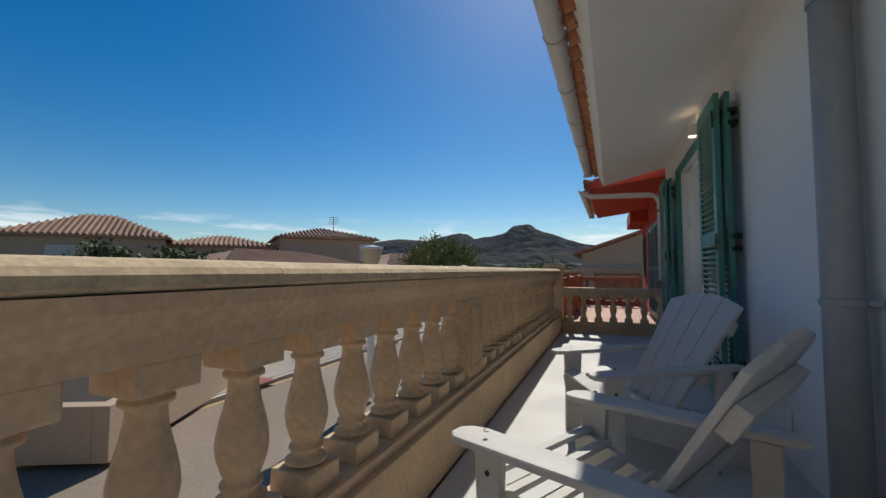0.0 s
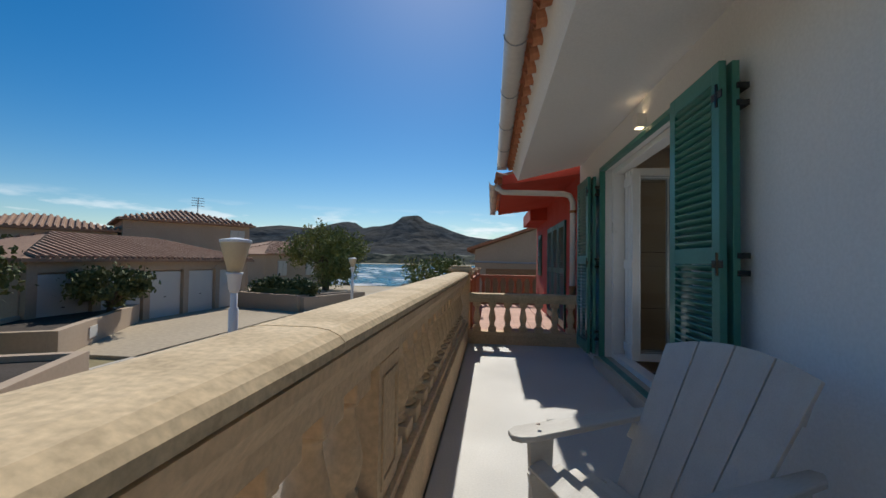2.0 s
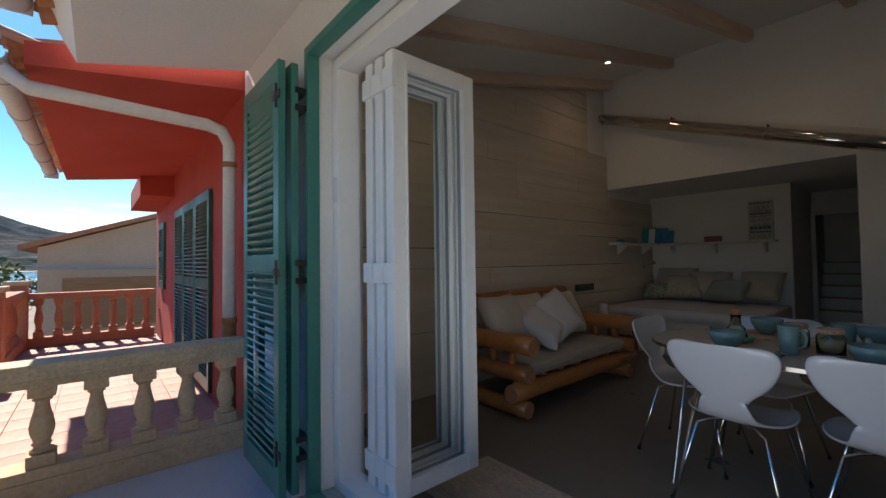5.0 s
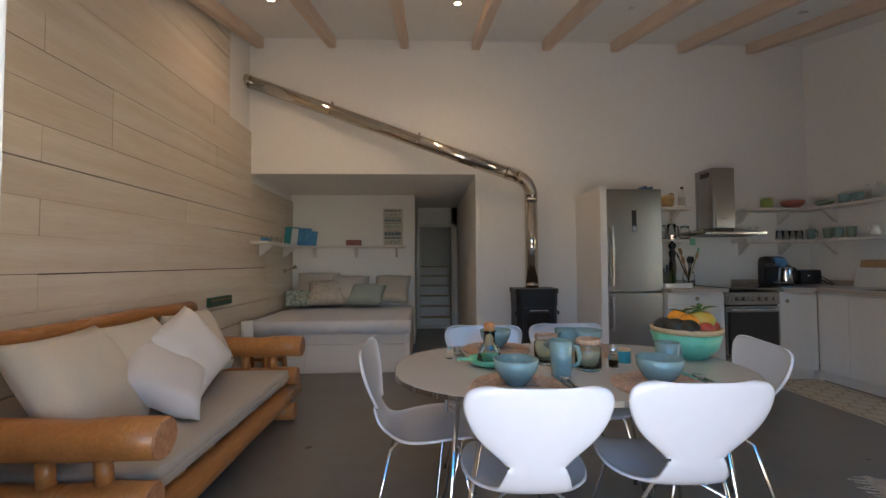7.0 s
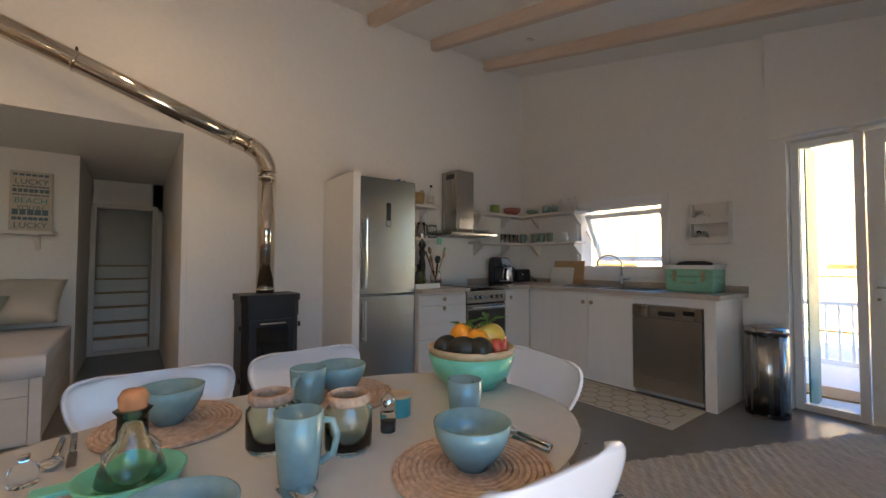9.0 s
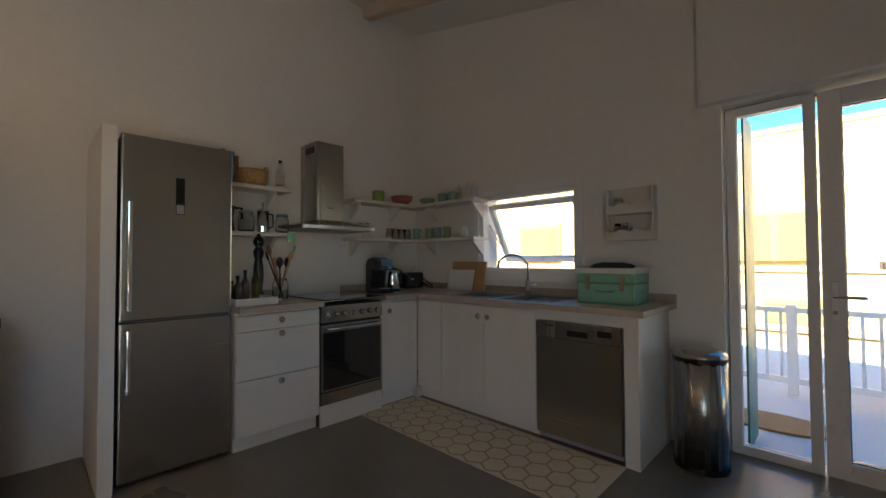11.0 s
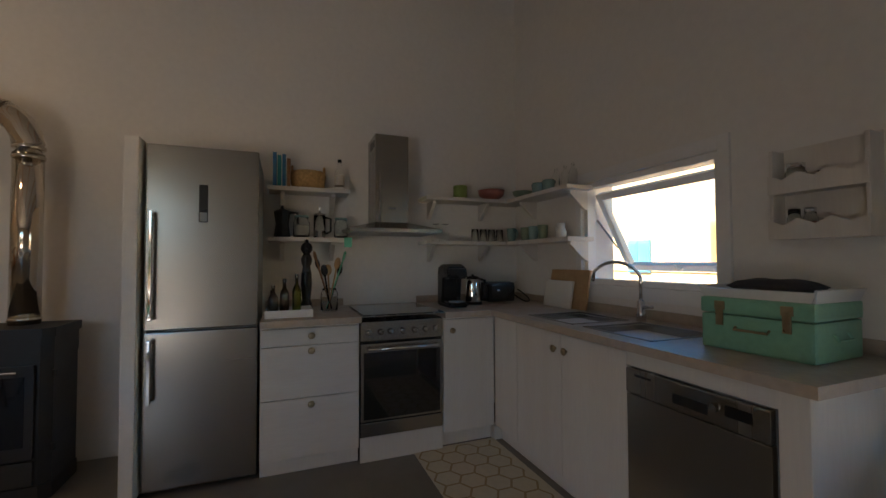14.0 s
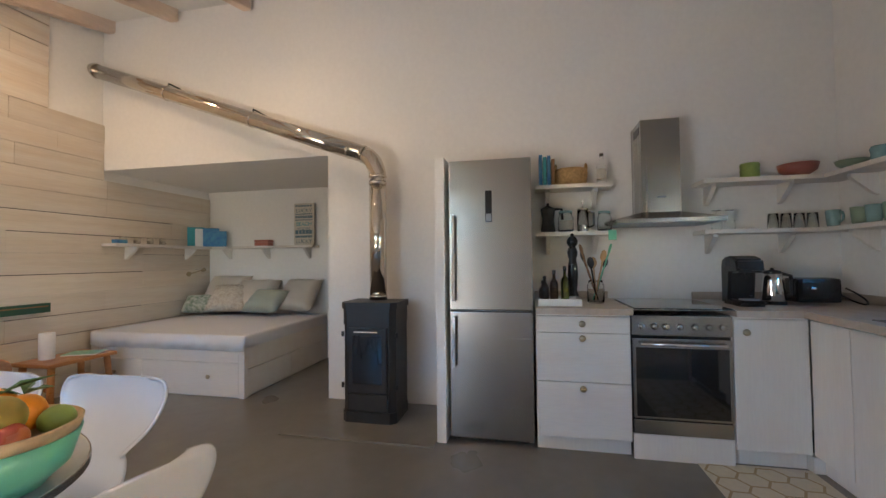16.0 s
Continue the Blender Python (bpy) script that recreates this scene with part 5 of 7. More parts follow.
dw = thing("dishwasher", "free-standing dishwasher with dark steel front", "dishwasher", 3.205, 0.985, 0.0)
box("tub", (0.0, -0.60, 0.02, 0.61, -0.03, 0.865), ZINC, dw, 0.004)
box("front", (0.0, -0.03, 0.06, 0.61, 0.0, 0.745), STEEL, dw, 0.005)
pn = box("control_strip", (0.0, -0.03, 0.75, 0.61, 0.004, 0.862), STEELV, dw, 0.006)
box("grip", (0.215, 0.002, 0.775, 0.365, 0.0055, 0.815), BLACKP, pn, 0.001)
box("display", (0.055, 0.003, 0.795, 0.15, 0.0058, 0.835), BLACKP, pn, 0.001)
part("dial", lathe([(0.018, 0), (0.016, 0.012), (0, 0.013)], 16, m=pose(0.19, 0.004, 0.812, -90)), STEELV, pn)
box("badge", (0.47, 0.0035, 0.832, 0.56, 0.0055, 0.842), BLACKP, pn, 0.0005)

wt = thing("worktop", "beige laminate L-shaped worktop with upstand", "worktop", 0.0, 0.0, 0.95)
for c in ((5.065, 2.0, 5.845, 2.62), (5.065, 0.345, 5.845, 1.40), (4.72, 0.345, 5.065, 1.035), (3.05, 0.345, 3.72, 1.035), (3.72, 0.345, 4.72, 0.50), (3.72, 0.93, 4.72, 1.035), (4.18, 0.50, 4.27, 0.93), (5.72, 1.40, 5.845, 2.0)):
    box("board", (c[0], c[1], 0, c[2], c[3], 0.04), TOP, wt, 0.0)
for c in ((3.05, 0.337, 5.845, 0.357), (5.825, 0.36, 5.845, 1.38), (5.825, 2.02, 5.845, 2.62)):
    box("upstand", (c[0], c[1], 0.0405, c[2], c[3], 0.10), TOP, wt, 0.003)
hb = thing("hob", "black glass ceramic hob with steel rim", "hob", 5.065, 1.402, 0.985)
box("rim", (0.0, 0.0, 0.0, 0.655, 0.596, 0.008), STEELV, hb, 0.002)
box("glass_plate", (0.01, 0.01, 0.008, 0.645, 0.586, 0.014), DARKGLASS, hb, 0.002)
sk = thing("sink", "double steel sink with two round-cornered bowls", "sink", 0, 0, 0.99)
for x0, x1 in ((3.72, 4.18), (4.27, 4.72)):
    bm = bmesh.new()
    for c in ((x0, 0.50, -0.17, x0 + 0.012, 0.93, 0.004), (x1 - 0.012, 0.50, -0.17, x1, 0.93, 0.004), (x0, 0.50, -0.17, x1, 0.512, 0.004), (x0, 0.918, -0.17, x1, 0.93, 0.004), (x0, 0.50, -0.18, x1, 0.93, -0.17)):
        bx(bm, *c)
    part("bowl", bm, STEEL, sk)
    part("drain", lathe([(0.04, 0), (0.04, 0.006), (0.0, 0.004)], 16, m=pose((x0 + x1) / 2, 0.71, -0.17)), CHROME, sk)
fc = thing("faucet", "chrome kitchen mixer tap with a high swan neck", "faucet", 4.22, 0.455, 0.99)
part("base", lathe([(0.028, 0), (0.028, 0.05), (0.022, 0.06), (0.022, 0.12), (0.014, 0.13)], 16), CHROME, fc, smooth=True)
part("spout", tube([(0, 0, 0.12), (0, 0, 0.27)] + [(0.02 * s, 0.11 - 0.11 * math.cos(s * 0.35), 0.27 + 0.09 * math.sin(s * 0.35)) for s in range(1, 9)] + [(0.17, 0.215, 0.24)], 0.011, 12), CHROME, fc, smooth=True)
part("lever", tube([(-0.02, 0, 0.085), (-0.10, 0.02, 0.095)], 0.010, 10), CHROME, fc, smooth=True)

hd = thing("cooker_hood", "brushed steel chimney cooker hood", "cooker hood", 5.84, 1.675, 1.58)
bm = bmesh.new()
bx(bm, -0.49, -0.36, 0.0, -0.005, 0.36, 0.03, 0.002)
lo_ = [bm.verts.new(p) for p in ((-0.49, -0.36, 0.03), (-0.005, -0.36, 0.03), (-0.005, 0.36, 0.03), (-0.49, 0.36, 0.03))]
hi_ = [bm.verts.new(p) for p in ((-0.31, -0.14, 0.09), (-0.005, -0.14, 0.09), (-0.005, 0.14, 0.09), (-0.31, 0.14, 0.09))]
for k in range(4):
    bm.faces.new((lo_[k], lo_[(k + 1) % 4], hi_[(k + 1) % 4], hi_[k]))
bm.faces.new(hi_)
part("canopy", bm, STEEL, hd)
ch = box("chimney", (-0.305, -0.137, 0.088, -0.005, 0.137, 0.80), STEELV, hd, 0.004)
box("vent_grille", (-0.26, 0.1368, 0.70, -0.10, 0.1385, 0.76), BLACKP, ch, 0.0)
box("badge", (-0.3065, -0.03, 0.20, -0.305, 0.03, 0.212), ZINC, ch, 0.0)
box("grease_filter", (-0.47, -0.33, -0.004, -0.03, 0.33, 0.0), ZINC, hd, 0.0)

def bracket(parent, x, y, z, rz):
    """A triangular wall bracket below a shelf."""
    bm = prism(bmesh.new(), [(0, 0), (-0.16, 0), (-0.165, -0.02), (-0.035, -0.135), (0, -0.15)], -0.016, 0.016, pose(x, y, z, 90, 0, rz))
    return part("bracket", bm, CAB, parent)
def shelf(name, label, x, y, z, boards, brackets):
    s = thing(name, label, "shelf", x, y, z, group="wall shelves")
    bm = bmesh.new()
    for c in boards:
        bx(bm, c[0], c[1], -0.032, c[2], c[3], 0.0, 0.003)
    part("board", bm, CABH, s)
    for b in brackets:
        bracket(s, *b)
    return s
for z in (1.93, 1.545):
    shelf("wall_shelf", "short whitewashed wall shelf on brackets", 5.85, 2.0, z, ((-0.24, 0.0, -0.002, 0.60),), ((0, 0.12, -0.032, 0), (0, 0.50, -0.032, 0)))
for z in (1.92, 1.535):
    shelf("corner_shelf", "whitewashed corner wall shelf on brackets", 5.85, 0.337, z, ((-0.24, 0.0, -0.002, 1.02), (-1.10, 0.002, -0.24, 0.24)),
          ((0, 0.92, -0.032, 0), (0, 0.40, -0.032, 0), (-0.35, 0, -0.032, -90), (-1.02, 0, -0.032, -90)))

# small kitchen things
def turned(name, label, cat, profile, material, x, y, z, group="", seg=24, hollow=0.0):
    t = thing(name, label, cat, x, y, z, group=group)
    if hollow:
        profile = list(profile) + [(max(r - hollow, 0.002), h) for r, h in reversed(profile[1:])] + [(0.001, profile[0][1] + hollow)]
    part("body", lathe(profile, seg), material, t, smooth=True)
    return t
def jar(x, y, z, r, h, label, lid=CERW, fill=None, g="storage jars", material=None):
    t = thing("jar", label, "jar", x, y, z, group=g)
    part("glass_body", lathe([(r * 0.9, 0), (r, 0.01), (r, h * 0.78), (r * 0.82, h * 0.88), (r * 0.82, h), (r * 0.78, h), (r * 0.78, h * 0.87), (r * 0.94, h * 0.76), (r * 0.94, 0.012), (0, 0.01)], 20), material or GLASS, t, smooth=True)
    if lid:
        part("lid", lathe([(r * 0.86, h), (r * 0.88, h + 0.006), (r * 0.86, h + 0.02), (0, h + 0.022)], 20), lid, t, smooth=True)
    if fill:
        part("contents", lathe([(r * 0.88, 0.014), (r * 0.88, h * 0.6), (0, h * 0.62)], 16), fill, t)
    return t
def bottle(x, y, z, r, h, material, label, cap=BLACKP, cat="bottle", lab=None, g=""):
    t = thing("bottle", label, cat, x, y, z, group=g)
    part("glass_body", lathe([(r * 0.95, 0), (r, 0.006), (r, h * 0.55), (r * 0.85, h * 0.64), (r * 0.38, h * 0.74), (r * 0.34, h * 0.92)], 20), material, t, smooth=True)
    if cap:
        part("cap", lathe([(r * 0.42, h * 0.90), (r * 0.42, h), (0, h + 0.002)], 14), cap, t)
    if lab:
        part("label_band", lathe([(r * 1.015, h * 0.15), (r * 1.015, h * 0.48)], 20), lab, t)
    return t
U = 1.932
for k, (m_, hh) in enumerate(((BOOKB, 0.25), (BOOKT, 0.23), (BOOKB, 0.24), (WOODD, 0.21))):
    b = thing("book", "upright cookbook with a coloured cover on the shelf", "book", 5.70, 2.555 - k * 0.033, U, group="cookbooks")
    o = box("cover", (-0.08, -0.013, 0, 0.09, 0.013, hh), m_, b, 0.002)
    box("page_block", (-0.078, -0.010, 0.004, 0.085, 0.010, hh - 0.004), PAPER, b, 0)
bs = thing("basket", "round woven straw basket with handles on the shelf", "basket", 5.72, 2.31, U)
part("weave", lathe([(0.10, 0), (0.125, 0.02), (0.135, 0.10), (0.130, 0.13), (0.120, 0.13), (0.115, 0.03), (0, 0.02)], 26), BASKET, bs, smooth=True)
for s in (1, -1):
    part("handle", tube([(0.05 * math.cos(a * 0.45), s * (0.12 + 0.0 * a), 0.125 + 0.05 * math.sin(a * 0.45)) for a in range(8)], 0.008, 6), BASKET, bs)
bottle(5.70, 2.07, U, 0.038, 0.25, GLASS, "clear spirit bottle with a cream label", BLACKP, lab=CREAM)
U2 = 1.547
mk = thing("moka_pot", "black stovetop moka pot on the shelf", "coffee pot", 5.70, 2.50, U2)
part("body", lathe([(0.055, 0), (0.06, 0.01), (0.048, 0.09), (0.046, 0.10), (0.06, 0.19), (0.058, 0.20), (0.012, 0.22), (0.010, 0.24), (0, 0.245)], 8), BLACK, mk)
part("handle", tube([(0, -0.055, 0.19), (0, -0.11, 0.19), (0, -0.115, 0.10)], 0.011, 8), BLACKP, mk)
jar(5.68, 2.36, U2, 0.062, 0.15, "clip-top glass jar with pale contents", TEAL, CREAM)
fp = thing("french_press", "glass coffee press with steel frame", "coffee press", 5.68, 2.225, U2)
part("glass_body", lathe([(0.045, 0.01), (0.045, 0.17), (0.042, 0.17), (0.042, 0.014), (0, 0.012)], 20), GLASS, fp, smooth=True)
part("steel_band", lathe([(0.047, 0.0), (0.047, 0.05), (0.046, 0.05)], 20), CHROME, fp)
part("lid", lathe([(0.048, 0.17), (0.048, 0.185), (0.01, 0.195), (0.006, 0.24), (0.012, 0.245), (0, 0.255)], 20), CHROME, fp, smooth=True)
part("handle", tube([(0, -0.045, 0.16), (0, -0.085, 0.15), (0, -0.085, 0.05), (0, -0.045, 0.03)], 0.008, 8), BLACKP, fp)
jar(5.68, 2.06, U2, 0.055, 0.14, "clip-top glass jar with a green lid", TEAL, None)
tag = thing("tea_towel", "small mint cloth hanging over the shelf edge", "cloth", 5.602, 2.015, 1.47)
part("cloth", bx(bmesh.new(), -0.006, -0.03, 0.0, 0.008, 0.03, 0.078, 0.004), MINT, tag)
tb = thing("serving_tray", "small white wooden tray with cut handle on the worktop", "tray", 5.33, 2.45, 0.99)
bm = bx(bmesh.new(), -0.13, -0.15, 0, 0.13, 0.15, 0.008, 0.002)
for c in ((-0.13, -0.15, -0.118, 0.15), (0.118, -0.15, 0.13, 0.15), (-0.118, -0.15, 0.118, -0.138), (-0.118, 0.138, 0.118, 0.15)):
    bx(bm, c[0], c[1], 0.008, c[2], c[3], 0.05, 0.003)
part("box_body", bm, CERW, tb)
for k, (dx, dy, h_, m_) in enumerate(((-0.02, 0.10, 0.20, AMBERGLASS), (0.03, 0.03, 0.24, AMBERGLASS), (0.05, -0.05, 0.27, OILGLASS), (0.07, 0.11, 0.16, AMBERGLASS))):
    bottle(5.33 + dx, 2.45 + dy, 1.0, 0.03, h_, m_, "dark glass oil and vinegar bottle in the tray", BLACKP, g="condiment bottles")
pm = turned("pepper_mill", "tall glossy black turned pepper mill", "pepper mill", [(0.042, 0), (0.046, 0.02), (0.042, 0.06), (0.030, 0.09), (0.034, 0.13), (0.040, 0.20), (0.036, 0.28), (0.026, 0.33), (0.036, 0.355), (0.040, 0.39), (0.030, 0.415), (0.022, 0.425), (0.040, 0.45), (0.042, 0.475), (0.030, 0.50), (0.012, 0.512), (0.016, 0.525), (0, 0.535)], BLACKP, 5.50, 2.33, 0.99)
ut = jar(5.46, 2.17, 0.99, 0.062, 0.17, "tall glass jar holding wooden and black utensils", None, None, g="")
rnd = random.Random(4)
for k, m_ in enumerate((WOODL, BLACKP, WOODD, BLACKP, WOODL, MINT, BLACKP)):
    a = k * 0.9
    s = thing("cooking_spoon", "long-handled kitchen utensil standing in the jar", "utensil", 5.46, 2.17, 1.005, group="kitchen utensils")
    tip = (0.09 * math.cos(a), 0.10 * math.sin(a), 0.27 + 0.05 * (k % 3))
    part("handle", tube([(-0.02 * math.cos(a), -0.02 * math.sin(a), 0.0), tip], 0.006, 8), m_, s)
    part("head", lathe([(0.004, -0.03), (0.024, 0.0), (0.027, 0.025), (0.018, 0.055), (0, 0.065)], 12, m=Matrix.Translation(tip) @ pose(0, 0, 0, 0, 15, math.degrees(a)) @ Matrix.Diagonal((0.4, 1, 1, 1))), m_, s, smooth=True)
cm = thing("coffee_machine", "black pod coffee machine on the worktop", "coffee machine", 5.42, 1.20, 0.99)
bm = bmesh.new()
prism(bm, [(-0.14, 0.0), (0.13, 0.0), (0.13, 0.26), (0.11, 0.33), (0.0, 0.345), (-0.10, 0.32), (-0.12, 0.23), (0.0, 0.22), (0.02, 0.05), (-0.14, 0.04)], -0.085, 0.085, pose(0, 0, 0, 90, 0, 0))
bmesh.ops.bevel(bm, geom=bm.edges[:], offset=0.014, segments=2, affect="EDGES")
part("housing", bm, BLACKP, cm)
part("spout", lathe([(0.012, 0), (0.016, 0.04)], 12, m=pose(-0.06, 0, 0.185)), BLACKP, cm)
part("drip_grid", lathe([(0.06, 0), (0.06, 0.006), (0, 0.006)], 20, m=pose(-0.075, 0, 0.042)), ZINC, cm)
kt = thing("kettle", "steel and black electric kettle", "kettle", 5.50, 0.98, 0.99)
part("jug", lathe([(0.075, 0.02), (0.078, 0.03), (0.062, 0.18), (0.055, 0.22)], 24), CHROME, kt, smooth=True)
part("base", lathe([(0.08, 0), (0.08, 0.02), (0.07, 0.024)], 24), BLACKP, kt)
part("lid", lathe([(0.057, 0.22), (0.05, 0.235), (0.012, 0.242), (0.010, 0.255), (0, 0.257)], 20), BLACKP, kt, smooth=True)
part("handle", tube([(0, -0.055, 0.215), (0, -0.115, 0.20), (0, -0.12, 0.07), (0, -0.075, 0.05)], 0.012, 10), BLACKP, kt, smooth=True)
ts = thing("toaster", "black two-slot toaster with steel ends", "toaster", 5.52, 0.73, 0.99)
box("shell", (-0.085, -0.13, 0.015, 0.085, 0.13, 0.185), BLACKP, ts, 0.03)
for x in (-0.03, 0.03):
    box("slot", (x - 0.012, -0.10, 0.1845, x + 0.012, 0.10, 0.187), ZINC, ts, 0)
box("lever", (-0.10, 0.03, 0.11, -0.083, 0.06, 0.125), CHROME, ts, 0.003)
cb = thing("power_cord", "black kitchen cord looped on the worktop", "cord", 5.50, 0.52, 0.99)
part("cable", tube([(0.08 * math.cos(a * 0.4), 0.09 * math.sin(a * 0.4), 0.01 + 0.06 * (1 + math.sin(a * 0.4 + 1))) for a in range(16)], 0.006, 6), BLACKP, cb)
for lbl, x, w, h, mt_, dy in (("brown wooden chopping board leaning on the wall", 4.98, 0.46, 0.30, WOODL, 0.0), ("white plastic chopping board leaning on the wooden one", 5.04, 0.34, 0.215, CERW, 0.045)):
    c = thing("chopping_board", lbl, "chopping board", x, 0.42 + dy, 0.99, group="chopping boards")
    o = box("board", (-w / 2, -0.009, 0, w / 2, 0.009, h), mt_, c, 0.005)
    o.matrix_basis = pose(0, 0, 0, 10, 0, 0)
tk = thing("storage_trunk", "mint green enamelled metal trunk with clasps", "trunk", 3.40, 0.60, 0.99, 3)
box("base_box", (-0.20, -0.17, 0, 0.20, 0.17, 0.145), TIN, tk, 0.012)
ld = box("lid", (-0.203, -0.173, 0.148, 0.203, 0.173, 0.215), TIN, tk, 0.014)
for x in (-0.12, 0.12):
    box("clasp", (x - 0.014, 0.172, 0.10, x + 0.014, 0.181, 0.18), BRASSY, tk, 0.003)
    box("clasp_plate", (x - 0.02, 0.170, 0.165, x + 0.02, 0.178, 0.20), BRASSY, tk, 0.003)
part("handle", tube([(-0.06, 0.172, 0.10), (-0.06, 0.186, 0.09), (0.06, 0.186, 0.09), (0.06, 0.172, 0.10)], 0.005, 8), BRASSY, tk)
part("side_handle", tube([(-0.203, -0.05, 0.10), (-0.217, -0.05, 0.08), (-0.217, 0.05, 0.08), (-0.203, 0.05, 0.10)], 0.005, 8), TIN, tk)
st = thing("serving_tray", "white tray with handle holes lying on the trunk", "tray", 3.40, 0.60, 1.205, 2)
bm = bx(bmesh.new(), -0.19, -0.15, 0, 0.19, 0.15, 0.008, 0.002)
for s in (1, -1):
    prism(bm, [(-0.15, 0.0), (0.15, 0.0), (0.17, 0.05), (-0.17, 0.05)], -0.004, 0.004, pose(s * 0.195, 0, 0, 90, 0, 90) @ pose(0, 0, 0, s * 18, 0, 0))
    prism(bm, [(-0.19, 0.0), (0.19, 0.0), (0.21, 0.04), (-0.21, 0.04)], -0.004, 0.004, pose(0, s * 0.152, 0, 90, 0, 0) @ pose(0, 0, 0, -s * 18, 0, 0))
part("tray_body", bm, CERW, st)
cl = thing("oven_glove", "dark grey folded cloth lying on the tray", "cloth", 3.40, 0.60, 1.214, 8)
part("cloth", cushion(0.30, 0.16, 0.075, 12, 5, 0.8), CLOTH_DK, cl, smooth=True)
rk = thing("spice_rack", "white wooden wall rack with scalloped fronts", "spice rack", 3.165, 0.338, 1.45)
bm = bmesh.new()
bx(bm, 0, 0, 0, 0.345, 0.012, 0.41, 0.003)
for x in (0, 0.33):
    bx(bm, x, 0.012, 0, x + 0.015, 0.10, 0.40, 0.004)
for z in (0.0, 0.20):
    bx(bm, 0.015, 0.012, z, 0.33, 0.10, z + 0.012, 0.002)
part("case", bm, CAB, rk)
for z in (0.0, 0.20):
    o = [(0.0, 0.0), (0.345, 0.0), (0.345, 0.085)] + [(0.345 * (1 - k / 12), 0.075 + 0.014 * math.cos(k * math.pi / 2)) for k in range(1, 12)] + [(0.0, 0.085)]
    part("scalloped_front", prism(bmesh.new(), o, 0.0, 0.012, pose(0, 0.112, z, 90, 0, 0)), CAB, rk)
jar(3.43, 0.39, 1.663, 0.038, 0.10, "small spice jar with steel lid on the rack", CHROME, WOODD, "spice jars")
jar(3.33, 0.39, 1.663, 0.024, 0.07, "tiny empty glass jar on the rack", None, None, "spice jars")
jar(3.44, 0.39, 1.463, 0.026, 0.10, "dark spice jar with a black lid on the rack", BLACKP, BLACK, "spice jars")
jar(3.38, 0.39, 1.463, 0.024, 0.10, "spice jar with a red label on the rack", CHROME, TERRAB, "spice jars")
# corner shelf dishes
Z1, Z2 = 1.922, 1.537
turned("dish_stack", "stack of green and yellow striped bowls", "bowls", [(0.055, 0), (0.062, 0.01), (0.064, 0.03), (0.060, 0.035), (0.065, 0.06), (0.060, 0.065), (0.065, 0.10), (0.060, 0.115), (0, 0.11)], OLIVEC, 5.71, 1.00, Z1)
turned("serving_bowl", "brick red ceramic bowl on the shelf", "bowl", [(0.06, 0), (0.11, 0.035), (0.125, 0.085), (0.115, 0.085), (0.10, 0.04), (0, 0.02)], TERRAB, 5.68, 0.70, Z1)
turned("serving_bowl", "sage green ceramic bowl on the shelf", "bowl", [(0.04, 0), (0.08, 0.03), (0.09, 0.06), (0.082, 0.06), (0.07, 0.03), (0, 0.015)], SAGE, 5.50, 0.48, Z1)
for k, x in enumerate((5.28, 5.13)):
    turned("cup_stack", "stack of grey green ceramic cups", "cups", [(0.04, 0), (0.055, 0.03), (0.052, 0.05), (0.058, 0.08), (0.05, 0.10), (0, 0.09)], TEAL, x, 0.46, Z1, "stacked cups")
for x in (5.05, 4.93, 4.84):
    bottle(x, 0.45, Z1, 0.032, 0.19, GLASS, "empty clear glass carafe on the shelf", None, g="glass carafes")
for k in range(4):
    turned("drinking_glass", "upturned clear drinking glass", "glass", [(0.036, 0), (0.032, 0.11), (0.029, 0.11), (0.032, 0.004)], GLASS, 5.70, 0.86 - 0.085 * k, Z2, "drinking glasses")
for k in range(2):
    t = thing("wine_glass", "upturned wine glass standing on the shelf", "glass", 5.70, 1.24 - 0.09 * k, Z2, group="wine glasses")
    part("bowl", lathe([(0.033, 0), (0.038, 0.03), (0.03, 0.07), (0.006, 0.09), (0.004, 0.14), (0.032, 0.146), (0.032, 0.149), (0, 0.15)], 18), GLASS, t, smooth=True)
def mug(x, y, z, r, h, rz, label="glazed teal stoneware mug", g="teal mugs", material=None):
    t = thing("mug", label, "mug", x, y, z, rz, group=g)
    m_ = material or TEAL
    part("cup", lathe([(r * 0.72, 0), (r * 0.8, 0.006), (r * 0.9, h * 0.4), (r, h), (r * 0.93, h + 0.002), (r * 0.84, h * 0.45), (r * 0.7, 0.012), (0, 0.01)], 26), m_, t, smooth=True)
    part("handle", tube([(r * 0.88, 0, h * 0.86), (r * 1.35, 0, h * 0.84), (r * 1.55, 0, h * 0.6), (r * 1.4, 0, h * 0.36), (r * 0.84, 0, h * 0.24)], 0.008, 8), m_, t, smooth=True)
    return t
for k, (x, y) in enumerate(((5.66, 0.50), (5.50, 0.45), (5.36, 0.46), (5.22, 0.46))):
    mug(x, y, Z2, 0.045, 0.12, 200 + 40 * k, "grey green stoneware mug on the shelf", "shelf mugs", SAGE if k % 2 else TEAL)
jg = thing("milk_jug", "small white ceramic jug on the shelf", "jug", 4.98, 0.46, Z2)
part("body", lathe([(0.03, 0), (0.042, 0.02), (0.045, 0.05), (0.03, 0.08), (0.034, 0.115), (0.028, 0.115), (0.024, 0.08), (0, 0.02)], 20), CERW, jg, smooth=True)
part("handle", tube([(0.028, 0, 0.105), (0.07, 0, 0.09), (0.042, 0, 0.04)], 0.006, 8), CERW, jg)
bn = thing("pedal_bin", "tall brushed steel pedal bin", "bin", 2.855, 0.61, 0.0)
